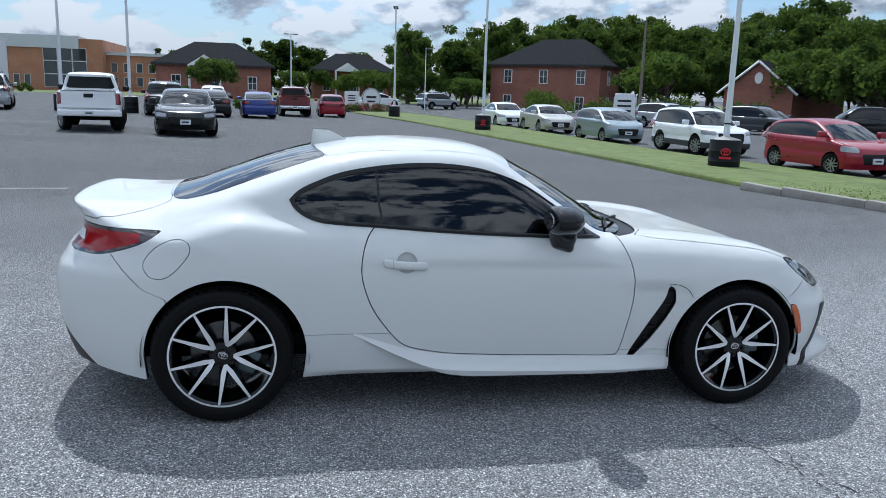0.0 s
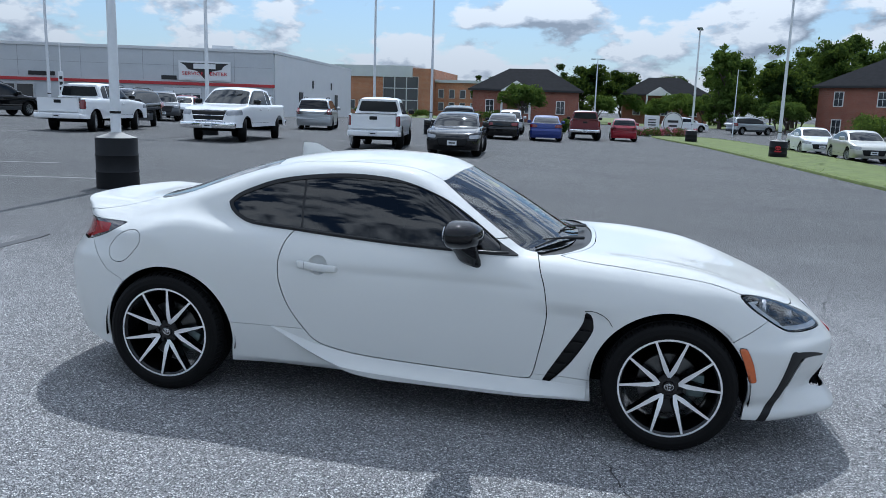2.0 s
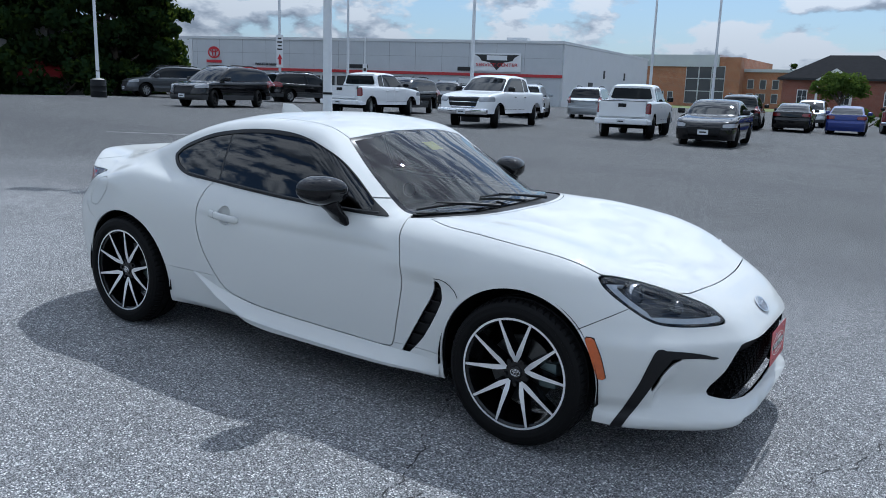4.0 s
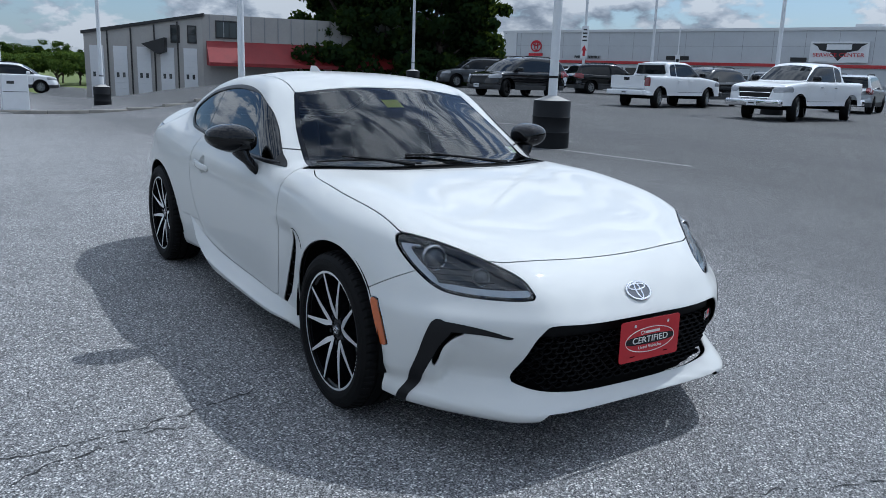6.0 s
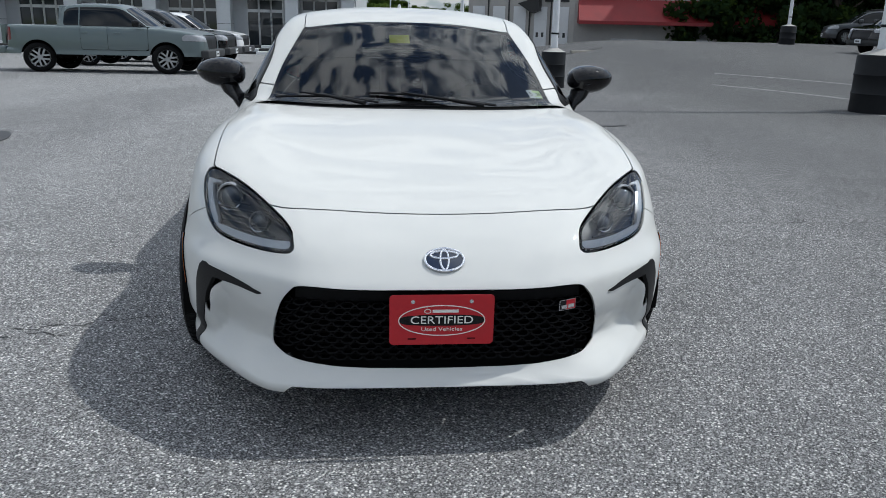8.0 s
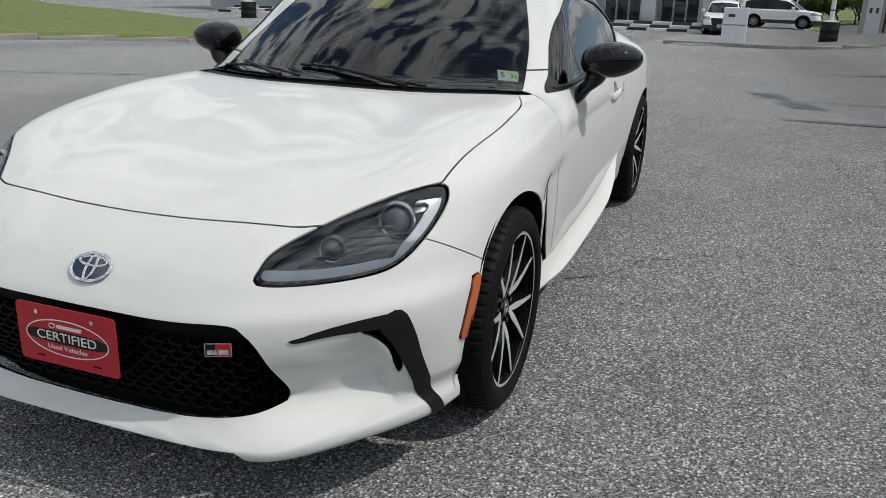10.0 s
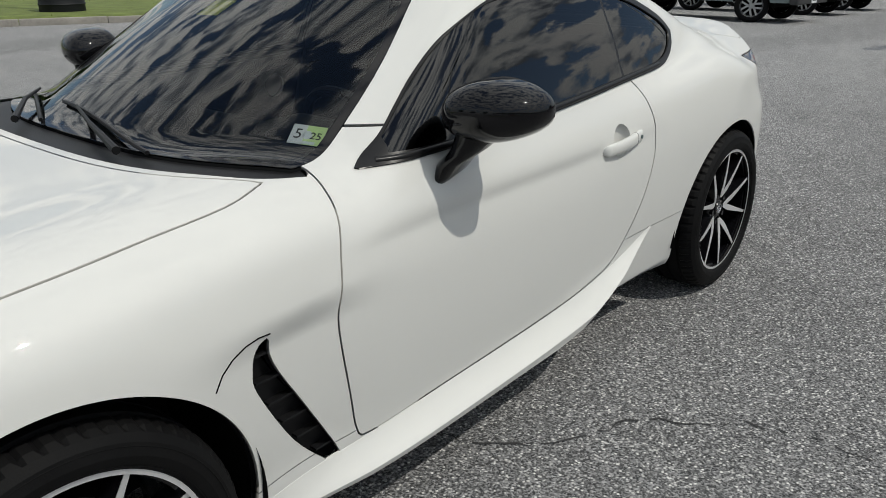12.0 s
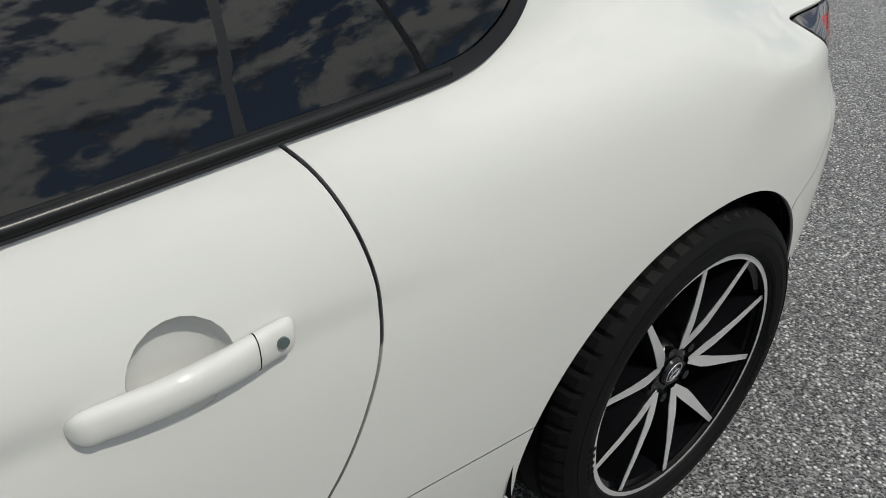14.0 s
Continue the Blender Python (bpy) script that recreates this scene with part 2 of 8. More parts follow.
GLASS_DARK = pane("privacy_glass", (0.04, 0.045, 0.05), 0.0, 1.5, 1.15)
GLASS_WIND = pane("windscreen_glass", (0.56, 0.60, 0.61), 0.0, 1.5, 0.98)
LENS = pane("lamp_lens", (0.86, 0.88, 0.9), 0.0, 1.5)
LAMP_DARK = pbr("lamp_housing", (0.035, 0.037, 0.042), 0.3, coat=0.3, vary=0.2, scale=30)
PROJECTOR = pbr("projector_glass", (0.10, 0.11, 0.125), 0.06, coat=1.0, vary=0.3, scale=60)
LAMP_SILVER = pbr("lamp_reflector", (0.42, 0.43, 0.45), 0.25, 0.8, vary=0.15, scale=40)
LAMP_GREY = pbr("lamp_light_guide", (0.70, 0.72, 0.75), 0.22, vary=0.06)
AMBER = pbr("amber_marker", (0.46, 0.085, 0.006), 0.15, coat=1.0, vary=0.15, scale=60)
TAIL_RED = pbr("tail_lamp_red", (0.27, 0.004, 0.007), 0.12, coat=0.35, spec=0.3, vary=0.2, scale=30)
TAIL_DARK = pbr("smoked_lamp", (0.02, 0.012, 0.014), 0.08, coat=1.0)
PLATE_RED = pbr("plate_red", (0.46, 0.012, 0.02), 0.35, vary=0.08, scale=30)
PLATE_LINE = pbr("plate_lettering", (0.78, 0.74, 0.70), 0.4)
EMBLEM_BLUE = pbr("emblem_dark", (0.012, 0.02, 0.045), 0.1, coat=1.0)
INTERIOR = pbr("cabin_plastic", (0.009, 0.009, 0.010), 0.75, spec=0.15, vary=0.2, scale=8)
SEAT_CLOTH = pbr("seat_fabric", (0.010, 0.010, 0.011), 0.85, vary=0.12, scale=14)
STICKER = pbr("sticker_green", (0.62, 0.78, 0.36), 0.5, vary=0.06, scale=60)
INK = pbr("black_ink", (0.01, 0.01, 0.01), 0.6)
YELLOW = pbr("sticker_yellow", (0.82, 0.78, 0.10), 0.5, vary=0.15, scale=60)
CONCRETE = pbr("concrete", (0.36, 0.35, 0.33), 0.85, vary=0.22, scale=3, bump=0.2, bump_scale=70)
DRUM = pbr("black_drum_plastic", (0.010, 0.011, 0.013), 0.55, spec=0.2, vary=0.35, scale=3, bump=0.08, bump_scale=30, wear=0.12)
POLE_WHITE = pbr("pole_white_paint", (0.66, 0.68, 0.70), 0.4, vary=0.08, scale=2)
BARK = pbr("bark", (0.09, 0.07, 0.055), 0.95, vary=0.4, scale=3, bump=0.5, bump_scale=14)
LEAF_A = leaf_mat("leaves_mid_green", (0.018, 0.036, 0.013), (0.082, 0.125, 0.036))
LEAF_B = leaf_mat("leaves_light_green", (0.030, 0.058, 0.016), (0.105, 0.155, 0.042))
LEAF_C = leaf_mat("leaves_dark_green", (0.006, 0.014, 0.008), (0.022, 0.042, 0.016))
LEAF_GRASS = leaf_mat("grass_blade", (0.085, 0.118, 0.022), (0.125, 0.158, 0.034))
GRASS = pbr("lawn", (0.108, 0.140, 0.030), 0.9, vary=0.45, scale=2.2, bump=0.7, bump_scale=45)
BRICK_RED = brick_mat("red_brick", (0.30, 0.092, 0.052), (0.22, 0.066, 0.042), (0.32, 0.23, 0.18))
BRICK_ORANGE = brick_mat("orange_brick", (0.42, 0.17, 0.08), (0.34, 0.13, 0.07), (0.40, 0.28, 0.2), 2.0)
SHINGLE = pbr("dark_roof_shingle", (0.016, 0.0165, 0.019), 0.95, spec=0.08, vary=0.3, scale=2, bump=0.3, bump_scale=20)
WHITE_TRIM = pbr("white_trim_paint", (0.74, 0.74, 0.72), 0.5, vary=0.05, scale=3)
PANEL_GREY = pbr("grey_metal_panel", (0.50, 0.52, 0.54), 0.45, 0.1, vary=0.07, scale=0.6)
PANEL_PALE = pbr("pale_metal_panel", (0.62, 0.63, 0.64), 0.5, vary=0.05, scale=0.6)
SIDING = pbr("taupe_metal_siding", (0.37, 0.355, 0.335), 0.6, vary=0.1, scale=0.7)
STRIPE_RED = pbr("red_band", (0.42, 0.03, 0.035), 0.45, vary=0.08, scale=1)
JOINT_GREY = pbr("panel_joint_grey", (0.26, 0.27, 0.28), 0.6, vary=0.1, scale=1)
AWNING = pbr("red_awning_metal", (0.22, 0.016, 0.018), 0.55, vary=0.15, scale=1)
ROOM_GLASS = pbr("building_glass", (0.03, 0.035, 0.04), 0.04, coat=0.5, vary=0.2, scale=0.7)
FRAME_ALU = pbr("aluminium_frame", (0.50, 0.51, 0.52), 0.4, 0.6, vary=0.05, scale=3)
SIGN_WHITE = pbr("sign_white", (0.72, 0.73, 0.74), 0.4, vary=0.05, scale=3)
SIGN_RED = pbr("sign_red", (0.48, 0.012, 0.025), 0.4)
SIGN_BLACK = pbr("sign_black", (0.015, 0.015, 0.016), 0.5)
FLOWER = pbr("pink_flowers", (0.48, 0.10, 0.16), 0.8, vary=0.5, scale=12)
PAINT_LINE = pbr("worn_white_line", (0.21, 0.21, 0.208), 0.8, vary=0.35, scale=6)
CRACK = pbr("crack_fill", (0.03, 0.03, 0.031), 0.9, vary=0.4, scale=20)
STAIN = pbr("oil_dark_asphalt", (0.035, 0.035, 0.038), 0.6, vary=0.4, scale=9)
WOOD_POLE = pbr("weathered_wood_pole", (0.17, 0.14, 0.11), 0.9, vary=0.3, scale=2, bump=0.3, bump_scale=30)
P_WHITE = car_paint("plain_white_paint", (0.76, 0.77, 0.78))
P_BLACK = car_paint("black_paint", (0.004, 0.004, 0.005), 0.0, 0.12, spec=0.25)
P_SILVER = car_paint("silver_paint", (0.42, 0.44, 0.46), 0.1, 0.35, 0.7)
P_GREY = car_paint("grey_green_paint", (0.13, 0.165, 0.17), 0.05, 0.35, 0.3)
P_DARK = car_paint("graphite_paint", (0.05, 0.055, 0.062), 0.05, 0.3, 0.4)
P_RED = car_paint("red_paint", (0.25, 0.004, 0.018), 0.02, 0.3, spec=0.35)
P_MAROON = car_paint("maroon_paint", (0.12, 0.006, 0.012), 0.02, 0.3)
P_BLUE = car_paint("blue_paint", (0.018, 0.035, 0.19), 0.04, 0.3, 0.3)
P_TEAL = car_paint("blue_grey_paint", (0.27, 0.33, 0.36), 0.08, 0.35, 0.6)
P_BEIGE = car_paint("champagne_paint", (0.50, 0.49, 0.44), 0.08, 0.35, 0.5)


# ---- building blocks ----
def mesh_ob(name, bm, mat, smooth=True):
    me = bpy.data.meshes.new(name)
    bm.normal_update()
    bm.to_mesh(me)
    bm.free()
    me.materials.append(mat)
    if smooth:
        me.shade_smooth()
        me.set_sharp_from_angle(angle=radians(38))
    return new(name, me)


def part(name, bm, mat, parent=None, label="", smooth=True):
    """One mesh object under a thing or a part."""
    ob = mesh_ob(name, bm, mat, smooth)
    ob.parent = parent
    return tagged(ob, label)


def thing(name, label, category, group="", at=None):
    ob = new(name)
    ob.empty_display_size = 0.2
    if at is not None:
        ob.matrix_basis = at
    return tagged(ob, label, category, group)


def add_box(bm, lo, hi, bevel=0.0, m=None, seg=2):
    lo, hi = Vector(lo), Vector(hi)
    c, s = (lo + hi) / 2, hi - lo
    r = bmesh.ops.create_cube(bm, size=1, matrix=Matrix.Translation(c) @ Matrix.Diagonal((*s, 1)))
    vs = r["verts"]
    if bevel:
        es = list({e for v in vs for e in v.link_edges})
        b = bmesh.ops.bevel(bm, geom=es, offset=bevel, segments=seg, profile=0.6, affect="EDGES")
        vs = list({v for f in b["faces"] for v in f.verts} | {v for v in vs if v.is_valid})
    if m is not None:
        bmesh.ops.transform(bm, matrix=m, verts=[v for v in vs if v.is_valid])
    return vs


def add_cyl(bm, a, b, r0, r1=None, seg=20, caps=True):
    """A cylinder or cone from a to b."""
    a, b = Vector(a), Vector(b)
    d = b - a
    m = Matrix.Translation((a + b) / 2) @ d.to_track_quat("Z", "Y").to_matrix().to_4x4()
    return bmesh.ops.create_cone(bm, cap_ends=caps, segments=seg, radius1=r0, radius2=r0 if r1 is None else r1, depth=d.length, matrix=m)["verts"]


def add_lathe(bm, prof, seg=48, m=None, close=False):
    """Turns a profile of (radius, height) about z."""
    rings = []
    for r, h in prof:
        rings.append([bm.verts.new((r * math.cos(2 * math.pi * k / seg), r * math.sin(2 * math.pi * k / seg), h)) for k in range(seg)])
    pairs = list(zip(rings, rings[1:])) + ([(rings[-1], rings[0])] if close else [])
    for a, b in pairs:
        for k in range(seg):
            bm.faces.new((a[k], a[(k + 1) % seg], b[(k + 1) % seg], b[k]))
    if m is not None:
        bmesh.ops.transform(bm, matrix=m, verts=[v for r in rings for v in r])


def add_prism(bm, poly, z0, z1, m=None, bevel=0.0):
    """A flat outline in x, y raised from z0 to z1."""
    lo = [bm.verts.new((x, y, z0)) for x, y in poly]
    hi = [bm.verts.new((x, y, z1)) for x, y in poly]
    n = len(poly)
    fs = [bm.faces.new(lo[::-1]), bm.faces.new(hi)]
    for k in range(n):
        fs.append(bm.faces.new((lo[k], lo[(k + 1) % n], hi[(k + 1) % n], hi[k])))
    vs = lo + hi
    if bevel:
        es = list(fs[1].edges)
        b = bmesh.ops.bevel(bm, geom=es, offset=bevel, segments=2, profile=0.6, affect="EDGES")
        vs = list({v for v in vs if v.is_valid} | {v for f in b["faces"] for v in f.verts})
    bmesh.ops.recalc_face_normals(bm, faces=[f for f in fs if f.is_valid])
    if m is not None:
        bmesh.ops.transform(bm, matrix=m, verts=vs)
    return vs


def add_tube(bm, pts, r, seg=8, taper=None):
    """A round bar along points; taper gives the radius at each."""
    pts = [Vector(p) for p in pts]
    rings = []
    for i, p in enumerate(pts):
        d = (pts[min(i + 1, len(pts) - 1)] - pts[max(i - 1, 0)]).normalized()
        q = d.to_track_quat("Z", "Y")
        rr = taper[i] if taper else r
        rings.append([bm.verts.new(p + q @ Vector((rr * math.cos(2 * math.pi * k / seg), rr * math.sin(2 * math.pi * k / seg), 0))) for k in range(seg)])
    for a, b in zip(rings, rings[1:]):
        for k in range(seg):
            bm.faces.new((a[k], a[(k + 1) % seg], b[(k + 1) % seg], b[k]))
    bm.faces.new(rings[0][::-1]), bm.faces.new(rings[-1])


# ---- smooth curves and panel outlines ----
def curve(knots, soft=30):
    """A smooth monotone curve through (x, y) knots, as a function on arrays."""
    k = np.array(sorted(knots), float)
    x, y = k[:, 0], k[:, 1]
    h, d = np.diff(x), np.diff(y) / np.diff(x)
    m = np.zeros(len(x))
    m[0], m[-1] = d[0], d[-1]
    for i in range(1, len(x) - 1):
        if d[i - 1] * d[i] > 0:
            w1, w2 = 2 * h[i] + h[i - 1], h[i] + 2 * h[i - 1]
            m[i] = (w1 + w2) / (w1 / d[i - 1] + w2 / d[i])
    tx = np.linspace(x[0], x[-1], 3000)
    i = np.clip(np.searchsorted(x, tx) - 1, 0, len(h) - 1)
    s = (tx - x[i]) / h[i]
    ty = (2 * s**3 - 3 * s**2 + 1) * y[i] + (s**3 - 2 * s**2 + s) * h[i] * m[i] + (-2 * s**3 + 3 * s**2) * y[i + 1] + (s**3 - s**2) * h[i] * m[i + 1]
    w = np.ones(2 * soft + 1) / (2 * soft + 1)
    pad = np.r_[ty[0] + (ty[0] - ty[1 : soft + 1][::-1]), ty, ty[-1] + (ty[-1] - ty[-soft - 1 : -1][::-1])]
    ty = np.convolve(pad, w, "valid")
    return lambda v: np.interp(v, tx, ty)


def rounded(poly, steps=5, keep=()):
    """A closed outline rounded through its corners (Catmull-Rom); keep lists corners that stay sharp."""
    p = np.array(poly, float)
    n, out = len(p), []
    for i in range(n):
        a, b, c, d = p[i - 1], p[i], p[(i + 1) % n], p[(i + 2) % n]
        if i in keep:
            a = b
        if (i + 1) % n in keep:
            d = c
        for s in np.linspace(0, 1, steps, endpoint=False):
            out.append(0.5 * (2 * b + (c - a) * s + (2 * a - 5 * b + 4 * c - d) * s**2 + (3 * b - a - 3 * c + d) * s**3))
    return np.array(out)


def inside(poly):
    """Signed distance to an outline, positive inside."""
    p = np.asarray(poly, float)
    q = np.roll(p, -1, 0)

    def g(a, b):
        best, odd = np.full(len(a), 1e9), np.zeros(len(a), bool)
        for (x0, y0), (x1, y1) in zip(p, q):
            dx, dy = x1 - x0, y1 - y0
            t = np.clip(((a - x0) * dx + (b - y0) * dy) / (dx * dx + dy * dy + 1e-12), 0, 1)
            best = np.minimum(best, (a - x0 - t * dx) ** 2 + (b - y0 - t * dy) ** 2)
            if abs(dy) > 1e-12:
                odd ^= ((y0 > b) != (y1 > b)) & (a < dx * (b - y0) / dy + x0)
        return np.where(odd, 1, -1) * np.sqrt(best)

    return g


def step(a, b, v):
    s = np.clip((v - a) / (b - a), 0, 1)
    return s * s * (3 - 2 * s)


def smax(r, *fs):
    top = fs[0]
    for f in fs[1:]:
        top = np.maximum(top, f)
    return top + r * np.log(sum(np.exp((f - top) / r) for f in fs))


class Shell:
    """A body's skin: the zero level of a field f(x, y, z) for y >= 0, sampled along rays from a spine, then cut into panels."""

    def __init__(self, field, x0, x1, zc, nx, na, nf, low=-38.0):
        self.field = field
        a = np.radians(np.linspace(0, 90, na))
        th = np.r_[a, np.full(nx - 1, np.pi / 2), np.pi - a[::-1][1:] if na > 1 else []]
        ox = np.r_[np.full(na, x1), np.linspace(x1, x0, nx)[1:], np.full(na - 1, x0)]
        ph = np.radians(np.linspace(low, 90, nf))
        T, P = np.meshgrid(th, ph, indexing="ij")
        O = np.stack([np.repeat(ox[:, None], nf, 1), np.zeros_like(T), np.full_like(T, zc)], -1).reshape(-1, 3)
        D = np.stack([np.cos(T) * np.cos(P), np.sin(T) * np.cos(P), np.sin(P)], -1).reshape(-1, 3)
        D[np.abs(D) < 1e-9] = 0
        lo, hi = np.full(len(O), 0.02), np.full(len(O), 0.0)
        done = np.zeros(len(O), bool)
        for d in np.linspace(0.1, 2.6, 80):
            out = ~done & (self.f(O + D * d) > 0)
            hi[out], done = d, done | out
            lo[~done] = d
        for _ in range(24):
            mid = (lo + hi) / 2
            out = self.f(O + D * mid[:, None]) > 0
            hi, lo = np.where(out, mid, hi), np.where(out, lo, mid)
        self.v = O + D * hi[:, None]
        n = len(th)
        idx = np.arange(n * nf).reshape(n, nf)
        quads = np.stack([idx[:-1, :-1], idx[:-1, 1:], idx[1:, 1:], idx[1:, :-1]], -1).reshape(-1, 4)
        self.rest = [q.tolist() for q in quads]
        self.panels = {}

    def f(self, p):
        return self.field(p[:, 0], np.abs(p[:, 1]), p[:, 2])

    def grad(self, p):
        e = 6e-4
        g = np.stack([self.f(p + np.eye(3)[i] * e) - self.f(p - np.eye(3)[i] * e) for i in range(3)], -1) / (2 * e)
        return g

    def snap(self, p):
        for _ in range(2):
            g = self.grad(p)
            k = self.f(p) / np.maximum((g * g).sum(-1), 0.05)
            p = p - g * np.clip(k, -0.01, 0.01)[:, None]
        return p

    def cut(self, name, g, gap=0.0):
        """Takes what lies where g(x, y, z) > 0 out of the rest, leaving a gap of half-width gap."""
        val = g(self.v[:, 0], self.v[:, 1], self.v[:, 2])
        ins, outs, cuts, fresh = [], [], {}, []

        def at(a, b, level):
            key = (min(a, b), max(a, b), level)
            if key not in cuts:
                t = (level - val[a]) / (val[b] - val[a])
                cuts[key] = len(self.v) + len(fresh)
                fresh.append(self.v[a] + t * (self.v[b] - self.v[a]))
            return cuts[key]

        def clip(poly, level, sign):
            out = []
            for a, b in zip(poly, poly[1:] + poly[:1]):
                ka, kb = (val[a] - level) * sign >= 0, (val[b] - level) * sign >= 0
                if ka:
                    out.append(a)
                if ka != kb:
                    out.append(at(a, b, level))
            return out

        for poly in self.rest:
            w = val[poly]
            if w.min() >= gap:
                ins.append(poly)
            elif w.max() <= -gap:
                outs.append(poly)
            else:
                for bag, level, sign in ((ins, gap, 1), (outs, -gap, -1)):
                    c = clip(poly, level, sign)
                    if len(c) > 2:
                        bag.append(c)
        if fresh:
            p = np.array(fresh)
            on = np.abs(p[:, 1]) < 1e-6
            p = self.snap(p)
            p[on, 1] = 0
            self.v = np.concatenate([self.v, p])
        self.rest = outs
        self.panels[name] = self.panels.get(name, []) + ins
        return ins

    def mesh(self, polys, mirror=0, thick=0.012, lift=0.0, rim_only=False):
        """A mesh of panel polygons: mirror 0 both halves joined, 1 the +y half, -1 the -y half."""
        used = sorted({i for p in polys for i in p})
        at = {i: k for k, i in enumerate(used)}
        v = self.v[used]
        g = self.grad(v)
        nrm = g / np.linalg.norm(g, axis=1, keepdims=True)
        nrm[np.abs(v[:, 1]) < 1e-6, 1] = 0
        nrm /= np.linalg.norm(nrm, axis=1, keepdims=True)
        v = v + nrm * lift
        faces = [[at[i] for i in p] for p in polys]
        flat = len(faces)
        if thick:
            seen = {}
            for f in faces:
                for a, b in zip(f, f[1:] + f[:1]):
                    seen[(a, b)] = 1
            rim = [(a, b) for a, b in seen if (b, a) not in seen and not (abs(v[a, 1]) < 1e-5 and abs(v[b, 1]) < 1e-5)]
            nv, nn, base = [], [], len(v)
            for a, b in rim:
                e = v[b] - v[a]
                m = nrm[a] + nrm[b]
                side = np.cross(e, m)
                side /= np.linalg.norm(side) + 1e-12
                soft = side * 0.6 + m / 2 * 0.8
                soft /= np.linalg.norm(soft)
                k = base + len(nv)
                nv += [v[a], v[b], v[b] - nrm[b] * thick, v[a] - nrm[a] * thick]
                nn += [soft, soft, side, side]
                faces.append([k + 1, k, k + 3, k + 2])
            if nv:
                v, nrm = np.concatenate([v, nv]), np.concatenate([nrm, nn])
        if rim_only:
            faces = faces[flat:]
        flip = np.array([1, -1, 1.0])
        if mirror == -1:
            v, nrm, faces = v * flip, nrm * flip, [f[::-1] for f in faces]
        if mirror == 0:
            c = len(v)
            faces = faces + [[i + c for i in f[::-1]] for f in faces]
            v, nrm = np.concatenate([v, v * flip]), np.concatenate([nrm, nrm * flip])
            key, first, remap = {}, [], []
            for i, (p, q) in enumerate(zip(v, nrm)):
                k = (round(p[0], 5), 0.0, round(p[2], 5), round(q[2], 2)) if abs(p[1]) < 1e-5 else (i,)
                remap.append(key.setdefault(k, len(first)))
                if remap[-1] == len(first):
                    first.append(i)
            v, nrm = v[first], nrm[first]
            faces = [[remap[i] for i in f] for f in faces]
        clean = []
        for f in faces:
            f = [a for a, b in zip(f, f[1:] + f[:1]) if a != b]
            if len(set(f)) > 2:
                clean.append(f[::-1])
        me = bpy.data.meshes.new("panel")
        me.from_pydata(v.tolist(), [], clean)
        me.shade_smooth()
        me.normals_split_custom_set_from_vertices(nrm.tolist())
        return me

    def panel(self, name, polys, mat, parent, mirror=0, thick=0.012, lift=0.0, label=""):
        ob = new(name, self.mesh(polys, mirror, thick, lift))
        ob.data.materials.append(mat)
        ob.parent = parent
        return tagged(ob, label)

    def inset(self, name, polys, mat, parent, depth, mirror=0, label=""):
        """A backing surface a fixed depth behind a panel."""
        return self.panel(name, polys, mat, parent, mirror, 0.0, -depth, label)


# ---- the white coupe ----
TILT = Matrix(((0.9998, -0.0001, 0.02, 0), (0.0, 1.0, 0.005, 0.010), (-0.02, -0.005, 0.9998, 0), (0, 0, 0, 1)))


